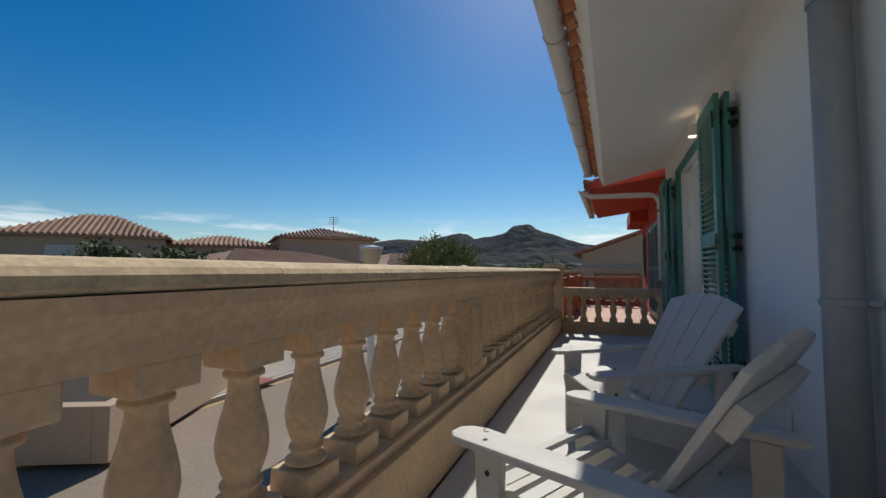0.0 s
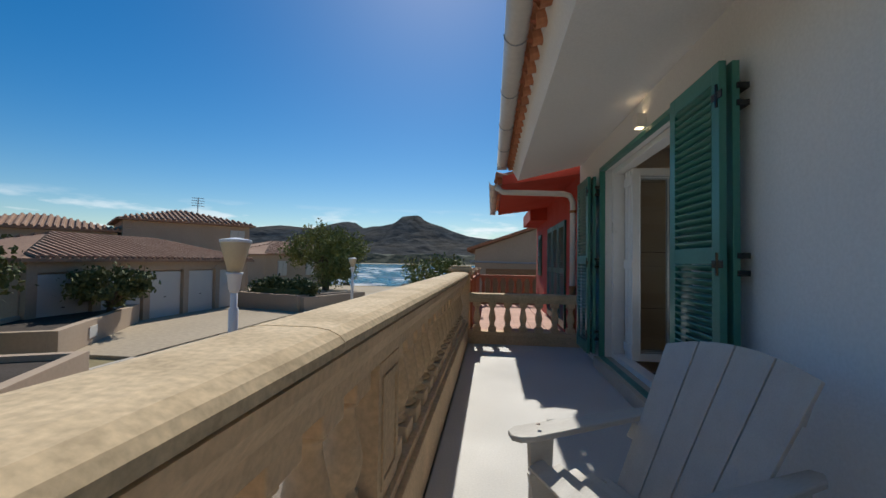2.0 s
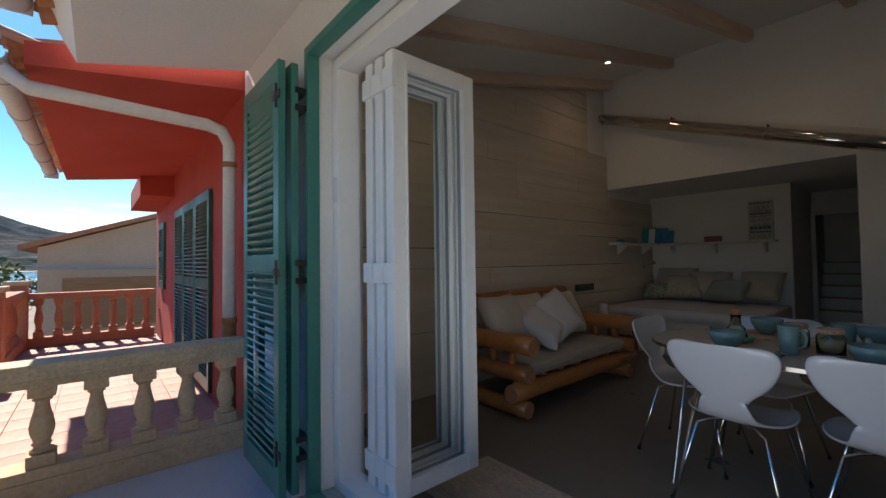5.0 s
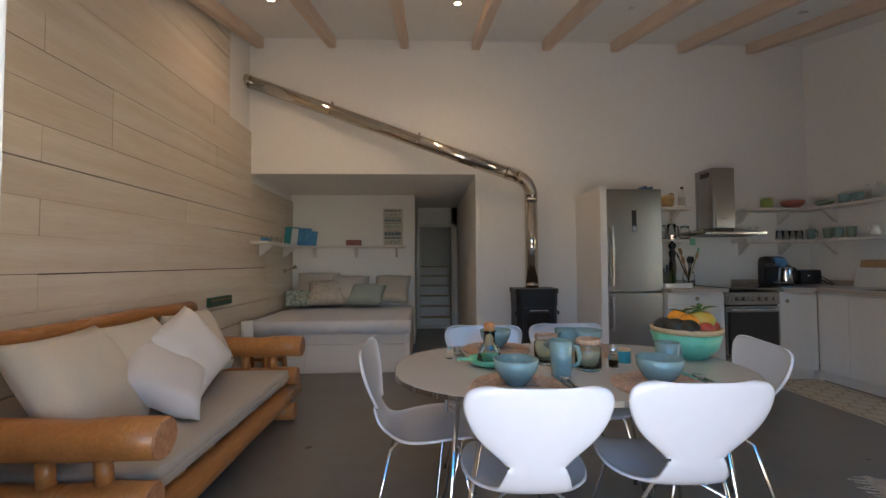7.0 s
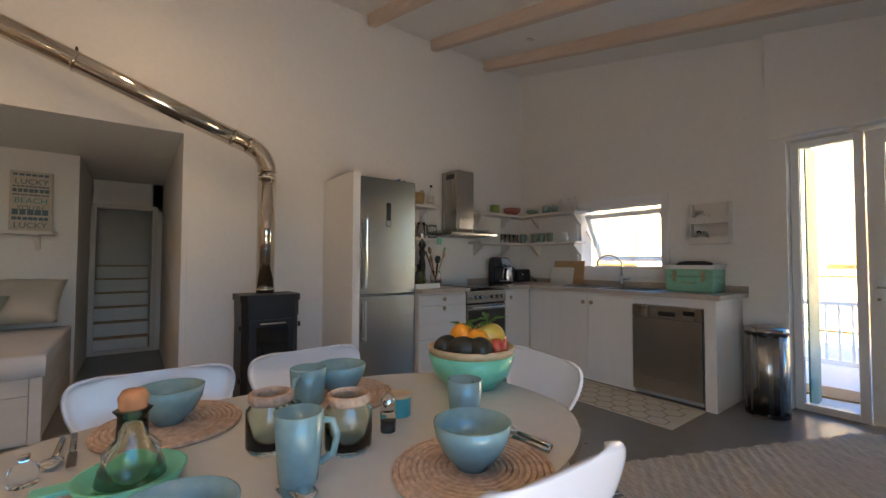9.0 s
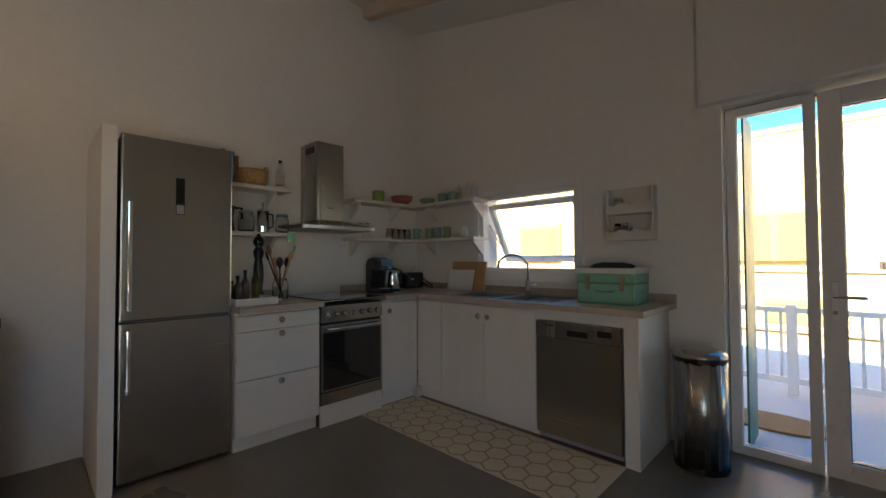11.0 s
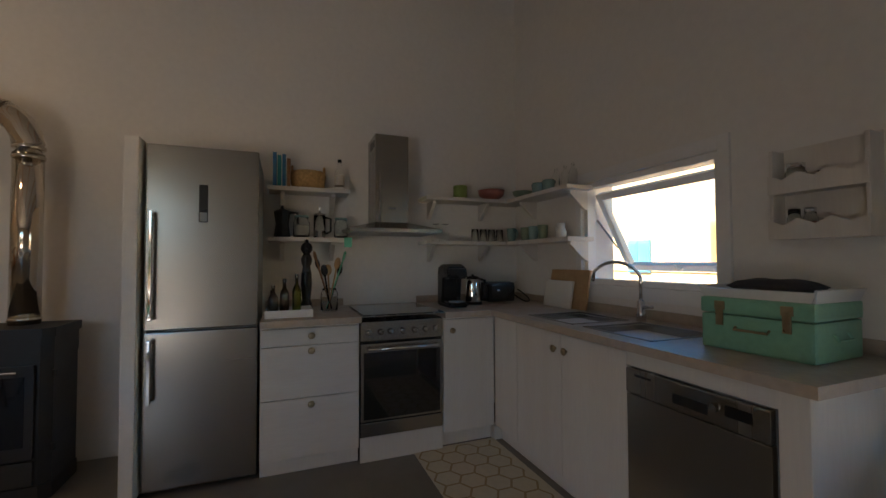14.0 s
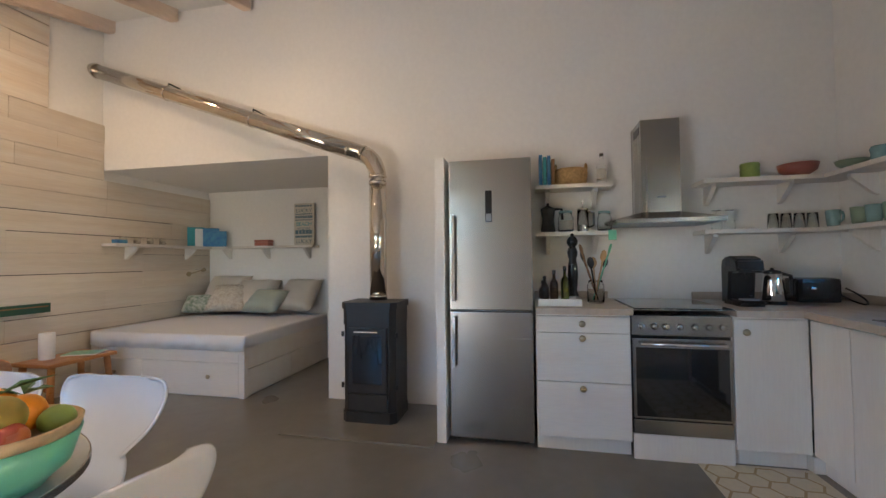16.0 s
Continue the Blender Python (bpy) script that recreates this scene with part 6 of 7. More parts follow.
def oval(bm, rx_, ry_, z0, z1, n=32):
    return prism(bm, [(rx_ * math.cos(2 * math.pi * k / n), ry_ * math.sin(2 * math.pi * k / n)) for k in range(n)], z0, z1)
part("base_ring", oval(bmesh.new(), 0.155, 0.155, 0.0, 0.035), BLACKP, bn, smooth=False)
o = part("drum", oval(bmesh.new(), 0.150, 0.150, 0.036, 0.665), STEELV, bn)
o.data.polygons.foreach_set("use_smooth", [len(p.vertices) == 4 for p in o.data.polygons])
part("collar", oval(bmesh.new(), 0.153, 0.153, 0.666, 0.69), BLACKP, bn)
part("lid", lathe([(0.154, 0.69), (0.154, 0.70), (0.145, 0.722), (0.10, 0.735), (0, 0.738)], 32), STEEL, bn, smooth=True)
box("pedal", (-0.05, 0.13, 0.008, 0.05, 0.20, 0.022), STEEL, bn, 0.005)

# patterned kitchen mat: hexagons with raised outlines
hm = thing("kitchen_mat", "cream kitchen mat with tan hexagon outlines", "mat", 3.18, 0.98, 0.0)
box("mat_base", (0.0, 0.0, 0.0, 1.97, 0.64, 0.005), HEXB, hm, 0.001)
bm = bmesh.new()
def strip(bm, a, b, w, z0, z1):
    d = Vector((b[0] - a[0], b[1] - a[1], 0)).normalized()
    n_ = Vector((-d.y, d.x, 0)) * w / 2
    vs = [Vector((a[0], a[1], 0)) + n_, Vector((a[0], a[1], 0)) - n_, Vector((b[0], b[1], 0)) - n_, Vector((b[0], b[1], 0)) + n_]
    bm.faces.new([bm.verts.new((v.x, v.y, z1)) for v in vs])
for i in range(-1, 14):
    for j in range(-1, 8):
        cx, cy = i * 0.155 + (0.0775 if j % 2 else 0), j * 0.135
        pts = [(cx + 0.0895 * math.cos(math.radians(30 + 60 * k)), cy + 0.0895 * math.sin(math.radians(30 + 60 * k))) for k in range(4)]
        for a_, b_ in zip(pts, pts[1:]):
            if all(0.01 < q[0] < 1.96 and 0.01 < q[1] < 0.63 for q in (a_, b_)):
                strip(bm, a_, b_, 0.014, 0, 0.0062)
part("outline", bm, HEXL, hm)
rg = thing("rag_rug", "beige woven rag rug on the concrete floor", "rug", 2.12, 1.86, 0.0, 246)
bm = bmesh.new()
nx_, ny_ = 60, 24
vv = [[bm.verts.new((-1.15 + 2.3 * i / nx_, -0.70 + 1.40 * j / ny_ + 0.012 * math.sin(i * 1.7), 0.009 + 0.0035 * ((i + j) % 2) + 0.004 * noise.noise(Vector((i * 0.3, j * 0.3, 0))))) for j in range(ny_ + 1)] for i in range(nx_ + 1)]
for i in range(nx_):
    for j in range(ny_):
        bm.faces.new((vv[i][j], vv[i + 1][j], vv[i + 1][j + 1], vv[i][j + 1]))
part("weave", bm, RUG, rg)
bm = bmesh.new()
for k in range(40):
    y = -0.68 + 1.36 * k / 39
    for s in (-1, 1):
        tube([(s * 1.15, y, 0.008), (s * (1.19 + 0.02 * (k % 3)), y + 0.01 * (k % 2), 0.004)], 0.004, 5, bm)
part("fringe", bm, RUG, rg)
rg2 = thing("rag_rug", "grey woven rug inside the folding door", "rug", 1.55, 5.15, 0.0, 0)
part("weave", bx(bmesh.new(), -0.28, -0.9, 0.0, 0.28, 0.9, 0.012, 0.004), RUG, rg2)

# ---- dining place ----
tb = thing("dining_table", "white oval dining table with chrome hairpin legs", "dining table", 2.775, 4.525, 0.0)
def superellipse(a, b, e=2.5, n=64):
    return [(math.copysign(abs(math.cos(t)) ** (2 / e), math.cos(t)) * a, math.copysign(abs(math.sin(t)) ** (2 / e), math.sin(t)) * b) for t in (2 * math.pi * k / n for k in range(n))]
part("tabletop", prism(bmesh.new(), superellipse(0.505, 0.79), 0.778, 0.80), TABLE, tb)
o = part("edge_band", prism(bmesh.new(), superellipse(0.509, 0.794), 0.7795, 0.7985), STEELV, tb)
for sx in (-1, 1):
    for sy in (-1, 1):
        part("leg", tube([(sx * 0.26, sy * 0.52, 0.778), (sx * 0.36, sy * 0.60, 0.0), (sx * 0.38, sy * 0.56, 0.0), (sx * 0.33, sy * 0.42, 0.778)], 0.010, 8), CHROME, tb, smooth=True)

PROF = ((0.235, 0.455), (0.20, 0.478), (0.10, 0.485), (0.0, 0.472), (-0.10, 0.462), (-0.165, 0.47), (-0.21, 0.50), (-0.23, 0.54), (-0.245, 0.585), (-0.255, 0.63), (-0.265, 0.68), (-0.278, 0.735), (-0.29, 0.79), (-0.298, 0.827), (-0.304, 0.855), (-0.307, 0.870), (-0.308, 0.875))
HALF = (0.14, 0.20, 0.235, 0.245, 0.215, 0.14, 0.118, 0.112, 0.085, 0.125, 0.185, 0.222, 0.242, 0.245, 0.235, 0.21, 0.16)
def shell():
    """The bent plywood seat and back in one piece."""
    bm, rows, n = bmesh.new(), [], 14
    m_ = 44
    ts = np.linspace(0, len(PROF) - 1, m_)
    def smooth(vals):
        v = np.interp(ts, range(len(PROF)), vals)
        for _ in range(2):
            v[1:-1] = (v[:-2] + 2 * v[1:-1] + v[2:]) / 4
        return v
    xs, zs, hs_ = smooth([p[0] for p in PROF]), smooth([p[1] for p in PROF]), smooth(HALF)
    for i in range(m_):
        row = []
        for j in range(n + 1):
            u = 2 * j / n - 1
            back = 1.0 if zs[i] > 0.58 else 0.0
            row.append(bm.verts.new((xs[i] + 0.024 * u * u * back, hs_[i] * math.sin(u * math.pi / 2), zs[i] + 0.018 * u * u * (1 - back))))
        rows.append(row)
    for i in range(m_ - 1):
        for j in range(n):
            bm.faces.new((rows[i][j], rows[i + 1][j], rows[i + 1][j + 1], rows[i][j + 1]))
    return bm
ch = thing("dining_chair", "white moulded plywood chair with slim chrome legs", "chair", 2.485, 4.80, 0.0, -2, group="chairs round the table")
o = part("seat_shell", shell(), LACQ, ch, smooth=True)
md = o.modifiers.new("thickness", "SOLIDIFY")
md.thickness, md.offset = 0.012, 0
for sx in (-1, 1):
    for sy in (-1, 1):
        leg = part("leg", tube([(sx * 0.06, sy * 0.03, 0.445), (sx * 0.12, sy * 0.10, 0.44), (sx * 0.16, sy * 0.15, 0.42), (sx * 0.21, sy * 0.20, 0.20), (sx * 0.255, sy * 0.245, 0.012)], 0.008, 8), CHROME, ch, smooth=True)
        part("rubber_foot", lathe([(0.012, 0), (0.012, 0.018), (0.009, 0.022)], 10, m=pose(sx * 0.256, sy * 0.246, 0)), BLACKP, leg)
part("hub", lathe([(0.07, 0.445), (0.07, 0.46), (0.03, 0.462)], 18), BLACKP, ch)
CHAIRS = ((2.515, 4.235, -2), (2.935, 5.18, -91), (3.20, 4.825, 178), (3.235, 4.262, 182), (2.93, 3.78, 78))
for x, y, r in CHAIRS:
    copy_thing(ch, pose(x, y, 0, 0, 0, r))

TZ = 0.8005
def mat_disc(x, y):
    t = thing("placemat", "round woven rattan placemat on the table", "placemat", x, y, TZ, group="placemats")
    bm = bmesh.new()
    tube([((0.006 + 0.0134 * i / 26) * math.cos(2 * math.pi * i / 26), (0.006 + 0.0134 * i / 26) * math.sin(2 * math.pi * i / 26), 0.006 + 0.001 * (i % 2)) for i in range(26 * 13)], 0.0072, 6, bm)
    part("coil", bm, RATTAN, t)
    return t
def bowl(x, y, z, label="glazed teal stoneware bowl on the placemat"):
    t = thing("bowl", label, "bowl", x, y, z, group="teal bowls")
    part("body", lathe([(0.035, 0), (0.038, 0.008), (0.062, 0.03), (0.080, 0.065), (0.086, 0.098), (0.081, 0.10), (0.074, 0.066), (0.055, 0.032), (0, 0.016)], 30), TEAL, t, smooth=True)
    return t
def spoon(x, y, rz, kind_="spoon"):
    t = thing("cutlery", "steel %s with grey handle beside the bowl" % kind_, kind_, x, y, TZ, rz, group="cutlery")
    part("handle", tube([(0, 0, 0.006), (0.11, 0, 0.010)], [0.006, 0.007], 8), STEEL, t, smooth=True)
    if kind_ == "spoon":
        part("head", lathe([(0.002, -0.03), (0.02, -0.01), (0.022, 0.01), (0.012, 0.03), (0.001, 0.036)], 14, m=pose(-0.035, 0, 0.008, 0, -90, 0) @ Matrix.Diagonal((0.35, 1, 1, 1))), CHROME, t, smooth=True)
    else:
        part("blade", bx(bmesh.new(), -0.10, -0.009, 0.005, 0.0, 0.009, 0.007, 0.001), CHROME, t)
PLACES = ((2.435, 4.835, 0), (2.42, 4.285, 0), (3.11, 4.80, 180), (3.07, 4.315, 180))
for i, (x, y, a) in enumerate(PLACES):
    mat_disc(x, y)
    bowl(x, y, TZ + 0.0125)
    s = 1 if a == 0 else -1
    spoon(x + s * 0.06, y - s * 0.195, 183 + a, "knife")
    spoon(x + s * 0.07, y - s * 0.225, 178 + a, "spoon")
mug(2.605, 4.604, TZ, 0.050, 0.145, 250)
mug(2.635, 4.125, TZ, 0.050, 0.125, -75)
mug(3.03, 4.44, TZ, 0.056, 0.125, 130)
def bail_jar(x, y):
    t = jar(x, y, TZ, 0.058, 0.125, "squat green glass jar with a wire-bound cork rim", None, None, "green glass jars", GREENGLASS)
    part("rim", lathe([(0.049, 0.112), (0.054, 0.118), (0.052, 0.135), (0.046, 0.137), (0.046, 0.112)], 20), RATTAN, t, smooth=True)
bail_jar(2.81, 4.608)
bail_jar(2.69, 4.455)
ds = thing("serving_dish", "teal oval dish with a side handle", "dish", 2.785, 4.883, TZ)
part("body", lathe([(0.05, 0), (0.085, 0.012), (0.098, 0.035), (0.092, 0.036), (0.078, 0.016), (0, 0.008)], 28), MINT, ds, smooth=True)
part("handle", bx(bmesh.new(), -0.02, 0.09, 0.026, 0.02, 0.15, 0.036, 0.004), MINT, ds)
bt = thing("oil_bottle", "green twisted glass bottle with an orange cork", "bottle", 2.785, 4.883, TZ + 0.009)
part("glass_body", lathe([(0.055, 0), (0.062, 0.012), (0.055, 0.04), (0.048, 0.055), (0.050, 0.07), (0.028, 0.095), (0.026, 0.14), (0.034, 0.15), (0.024, 0.152), (0.020, 0.10), (0.040, 0.06), (0.05, 0.012), (0, 0.008)], 22), GREENGLASS, bt, smooth=True)
part("cork", lathe([(0.018, 0.135), (0.024, 0.155), (0.027, 0.175), (0.02, 0.188), (0, 0.19)], 14), CORK, bt, smooth=True)
sh_ = thing("salt_shaker", "small glass and steel salt mill", "shaker", 2.722, 4.325, TZ)
part("glass_body", lathe([(0.021, 0), (0.022, 0.05), (0.018, 0.055)], 16), GLASS, sh_)
part("steel_top", lathe([(0.020, 0.055), (0.020, 0.085), (0.008, 0.10), (0, 0.102)], 16), CHROME, sh_, smooth=True)
part("salt", lathe([(0.018, 0.004), (0.018, 0.03), (0, 0.031)], 12), BLACKP, sh_)
cd = thing("candle", "small turquoise tin candle", "candle", 2.805, 4.237, TZ)
part("tin", lathe([(0.032, 0), (0.032, 0.055), (0.029, 0.055), (0.029, 0.045), (0, 0.045)], 20), BOOKT, cd)
part("wooden_lid", lathe([(0.033, 0.055), (0.033, 0.066), (0, 0.067)], 20), BAMBOO, cd)
bottle(2.93, 5.06, TZ, 0.024, 0.06, GLASS, "tiny glass salt pot on the table", CHROME)
fb = thing("fruit_bowl", "mint green bamboo bowl with a pale rim", "bowl", 2.90, 3.87, TZ)
part("body", lathe([(0.075, 0), (0.088, 0.006), (0.125, 0.055), (0.145, 0.124), (0.150, 0.1235), (0.130, 0.05), (0.09, 0.012), (0, 0.010)], 36, m=Matrix.Diagonal((1.07, 1.07, 1, 1))), MINT, fb, "glossy mint green outside", True)
part("rim", lathe([(0.1455, 0.1235), (0.152, 0.148), (0.145, 0.151), (0.132, 0.09), (0.09, 0.03), (0, 0.02)], 36, m=Matrix.Diagonal((1.07, 1.07, 1, 1))), BAMBOO, fb, "pale bamboo rim", True)
def fruit(name, label, x, y, z, r, material, sc=(1, 1, 1), rz=0, leaf=False):
    t = thing(name, label, "fruit", 2.90 + x * 0.92, 3.87 + y * 0.92, TZ + z, rz, group="fruit in the bowl")
    bm = bmesh.new()
    bmesh.ops.create_uvsphere(bm, u_segments=20, v_segments=12, radius=r, matrix=Matrix.Diagonal((*sc, 1)))
    part("flesh", bm, material, t, smooth=True)
    if leaf:
        for k in range(3):
            bm = bmesh.new()
            L = 0.05 + 0.015 * k
            pts = [(0, 0, 0), (L * 0.4, 0.018, 0.012), (L, 0, 0.004), (L * 0.4, -0.018, 0.012), (L * 0.4, 0, 0.004)]
            vs = [bm.verts.new(p) for p in pts]
            for f in ((0, 1, 4), (1, 2, 4), (2, 3, 4), (3, 0, 4)):
                bm.faces.new([vs[i] for i in f])
            o = part("leaf", bm, FRESHLEAF, t)
            o.matrix_basis = pose(0, 0, r * 0.98, 0, -12, 40 + 115 * k) @ Matrix.Diagonal((1.3, 0.8, 1.2, 1))
fruit("orange", "ripe orange in the fruit bowl", 0.02, 0.03, 0.185, 0.047, ORANGE)
fruit("orange", "ripe orange with green leaves", -0.045, 0.01, 0.17, 0.046, ORANGE, leaf=True)
fruit("orange", "ripe orange with stalk and leaves", 0.06, -0.01, 0.165, 0.045, ORANGE, leaf=True)
fruit("mango", "yellow green mango in the fruit bowl", -0.03, -0.065, 0.185, 0.052, MANGO, (1.25, 1, 0.92), 60, leaf=True)
fruit("avocado", "dark avocado in the fruit bowl", -0.06, 0.09, 0.155, 0.046, AVOCADO, (1.3, 1, 0.95), 40)
fruit("avocado", "dark ripe avocado lying on the rim", -0.105, 0.045, 0.155, 0.045, AVOCADO, (1.25, 1, 0.95), -30)
fruit("avocado", "dark wrinkled avocado in the bowl", 0.03, 0.10, 0.15, 0.045, AVOCADO, (1.25, 1, 0.95), 100)
fruit("apple", "red apple in the fruit bowl", -0.10, -0.05, 0.145, 0.037, APPLE)
fruit("apple", "small red apple on the rim", -0.04, -0.125, 0.15, 0.033, APPLE)
fruit("apple", "red and yellow apple beneath the oranges", 0.10, 0.05, 0.14, 0.038, MANGO)
fruit("lime", "green lime in the fruit bowl", 0.09, -0.08, 0.145, 0.034, OLIVEC, (1.15, 1, 1))

# ---- log sofa ----
sf = thing("log_sofa", "rustic varnished log sofa with a beige seat pad", "sofa", 2.42, 6.32, 0.0)
def log(name, a, b, r, parent=None, ends=True):
    A, B = Vector(a), Vector(b)
    pts = [A.lerp(B, k / 6.0) + Vector((0, 0, 0.004 * math.sin(k * 2.1))) for k in range(7)]
    o = part(name, tube([tuple(p) for p in pts], [r * (1 + 0.03 * math.sin(k * 1.9)) for k in range(7)], 16), LOG, parent, smooth=True)
    if ends:
        d = (B - A).normalized()
        q = d.to_track_quat("Z", "Y").to_matrix().to_4x4()
        for e, s in ((A, -1), (B, 1)):
            part("log_end", lathe([(r * 0.97, -0.004), (r * 0.97, 0.004), (r * 0.9, 0.008), (0, 0.008)], 16, m=Matrix.Translation(e) @ (q if s > 0 else q @ pose(0, 0, 0, 180))), LOGEND, o, "sawn reddish end grain")
    return o
W, D = 2.0, 0.86
for x in (0.12, W - 0.12):
    log("foot_log", (x, -0.06, 0.075), (x, D, 0.075), 0.07, sf)
    log("side_log", (x, -0.08, 0.36), (x, D, 0.36), 0.07, sf)
    log("arm_log", (x, -0.12, 0.60), (x, D - 0.05, 0.60), 0.08, sf)
    for y in (0.10, 0.32, 0.55):
        part("arm_post", tube([(x, y, 0.42), (x + 0.01, y + 0.02, 0.53)], 0.032, 10), LOG, sf, smooth=True)
    part("leg_post", tube([(x, 0.04, 0.13), (x, 0.04, 0.30)], 0.045, 12), LOG, sf, smooth=True)
    part("leg_post", tube([(x, 0.82, 0.13), (x, 0.82, 0.92)], 0.05, 12), LOG, sf, smooth=True)
log("front_log", (-0.02, 0.0, 0.22), (W + 0.05, 0.0, 0.22), 0.075, sf)
log("rear_log", (0.0, 0.80, 0.24), (W, 0.80, 0.24), 0.06, sf)
log("back_log", (-0.02, 0.86, 0.90), (W + 0.02, 0.86, 0.90), 0.065, sf)
for k in range(7):
    log("seat_slat", (0.18 + 0.27 * k, 0.0, 0.30), (0.18 + 0.27 * k, 0.80, 0.30), 0.03, sf, False)
sp_ = thing("seat_pad", "quilted beige linen seat pad on the log sofa", "cushion", 3.42, 6.68, 0.33)
bm = bx(bmesh.new(), -0.82, -0.40, 0, 0.82, 0.34, 0.10, 0.035)
part("pad", bm, LINEN, sp_, smooth=True)
part("piping", tube([(-0.79, -0.405, 0.05), (0.79, -0.405, 0.05)], 0.008, 6), LINEN, sp_)
def pillow(x, y, z, w, h, th, tilt, rz, material, label, seed, roll=0, g="sofa pillows"):
    p = thing("pillow", label, "pillow", x, y, z, rz, group=g)
    o = part("cover", cushion(w, h, th, 14, seed), material, p, smooth=True)
    o.matrix_basis = pose(0, 0, 0, tilt, 0, 0) @ pose(0, 0, 0, 0, 0, roll) @ pose(0, h / 2 if not roll else h * 0.62, 0)
    return p
SZ = 0.43
pillow(2.86, 6.70, SZ, 0.56, 0.56, 0.20, 58, 4, CREAM, "large cream cushion against the sofa back", 1)
pillow(3.30, 6.76, SZ, 0.54, 0.54, 0.19, 60, -4, CREAM, "cream cushion leaning on the log sofa", 2)
pillow(3.92, 6.78, SZ, 0.50, 0.52, 0.18, 62, -6, CREAM, "cream cushion at the sofa end", 3)
pillow(3.38, 6.50, SZ - 0.01, 0.50, 0.46, 0.17, 38, 2, WHITEC, "white cotton pillow lying askew on the seat", 4, 28)
pillow(3.70, 6.60, SZ, 0.50, 0.50, 0.17, 58, -8, WHITEC, "white cotton pillow standing on its corner", 5, 20)

# ---- side table, bed alcove ----
stb = thing("side_table", "low round-edged pine stool table", "side table", 5.25, 6.93, 0.0)
part("top", bx(bmesh.new(), -0.30, -0.22, 0.42, 0.30, 0.22, 0.455, 0.012), LOG, stb)
for sx in (-1, 1):
    for sy in (-1, 1):
        part("leg", tube([(sx * 0.24, sy * 0.16, 0.43), (sx * 0.27, sy * 0.19, 0.0)], 0.028, 10), LOG, stb, smooth=True)
    part("stretcher", tube([(sx * 0.25, -0.17, 0.22), (sx * 0.25, 0.17, 0.22)], 0.018, 8), LOG, stb)
kr = turned("paper_roll", "white kitchen paper roll on the side table", "paper roll", [(0.055, 0), (0.058, 0.004), (0.058, 0.236), (0.055, 0.24), (0.02, 0.24)], PAPER, 5.13, 7.0, 0.456)
mg = thing("magazine", "thin pale green magazine on the side table", "magazine", 5.38, 6.90, 0.456, 25)
box("page_block", (-0.10, -0.14, 0, 0.10, 0.14, 0.010), PAPER, mg, 0.002)
box("cover", (-0.101, -0.141, 0.0102, 0.101, 0.141, 0.012), TIN, mg, 0.0005)
wb = thing("wall_slot", "dark green metal letter rack on the boards", "rack", 5.10, 7.24, 0.86)
bm = bx(bmesh.new(), -0.22, 0.0, 0.0, 0.22, 0.035, 0.09, 0.004)
part("case", bm, DGREEN, wb)
box("strip", (-0.20, -0.004, 0.055, 0.20, 0.0, 0.066), WOODD, wb, 0.001)
bed = thing("day_bed", "white wooden built-in day bed with drawers", "bed", 5.70, 5.38, 0.0)
bm = bx(bmesh.new(), 0.02, 0.02, 0.0, 1.68, 1.87, 0.45, 0.0)
part("base", bm, CABH, bed)
box("corner_post", (-0.004, -0.004, 0.0, 0.06, 0.06, 0.49), CABH, bed, 0.004)
for y0, y1 in ((0.065, 1.20), (1.205, 1.86)):
    d = box("drawer", (0.0, y0, 0.02, 0.02, y1, 0.335), CABH, bed, 0.004)
    knob(d, 0.0, y0 + 0.33, 0.20)
box("front_rail", (0.0, 0.065, 0.34, 0.02, 1.86, 0.49), CABH, bed, 0.003)
for x0, x1, z0, z1 in ((0.065, 0.80, 0.02, 0.27), (0.065, 1.66, 0.275, 0.49), (0.805, 1.66, 0.02, 0.27)):
    box("side_board", (x0, 0.0, z0, x1, 0.02, z1), CABH, bed, 0.003)
ms = thing("mattress", "mattress under a rumpled white sheet", "mattress", 5.70, 5.38, 0.45)
bm = bx(bmesh.new(), -0.01, 0.0, 0.0, 1.66, 1.85, 0.16, 0.03)
part("body", bm, WHITEC, ms, smooth=True)
bm = bmesh.new()
N = 46
top_, mid_, bot_ = [], [], []
for i in range(N + 1):
    y = -0.02 + 1.86 * i / N
    dr_ = 0.012 * math.sin(i * 1.3) + 0.02 * noise.noise(Vector((i * 0.35, 0, 7)))
    top_.append(bm.verts.new((0.03, y, 0.166)))
    mid_.append(bm.verts.new((-0.022 + dr_ * 0.3, y, 0.15)))
    bot_.append(bm.verts.new((-0.03 + dr_, y, 0.015 + 0.02 * noise.noise(Vector((i * 0.2, 3, 2))))))
for i in range(N):
    bm.faces.new((top_[i], top_[i + 1], mid_[i + 1], mid_[i]))
    bm.faces.new((mid_[i], mid_[i + 1], bot_[i + 1], bot_[i]))
o = part("sheet_hem", bm, WHITEC, ms, "white sheet hanging over the front", True)
md = o.modifiers.new("thickness", "SOLIDIFY")
md.thickness = 0.004
BZ = 0.615
pillow(7.18, 6.86, BZ, 0.64, 0.54, 0.24, 56, -90, CREAM, "beige pillow against the alcove wall", 12, g="bed pillows")
pillow(7.15, 6.35, BZ, 0.60, 0.48, 0.23, 54, -84, CREAM, "cream pillow at the head of the day bed", 13, g="bed pillows")
pillow(7.15, 5.72, BZ, 0.56, 0.50, 0.22, 52, -97, CREAM, "square cream pillow on the day bed", 14, g="bed pillows")
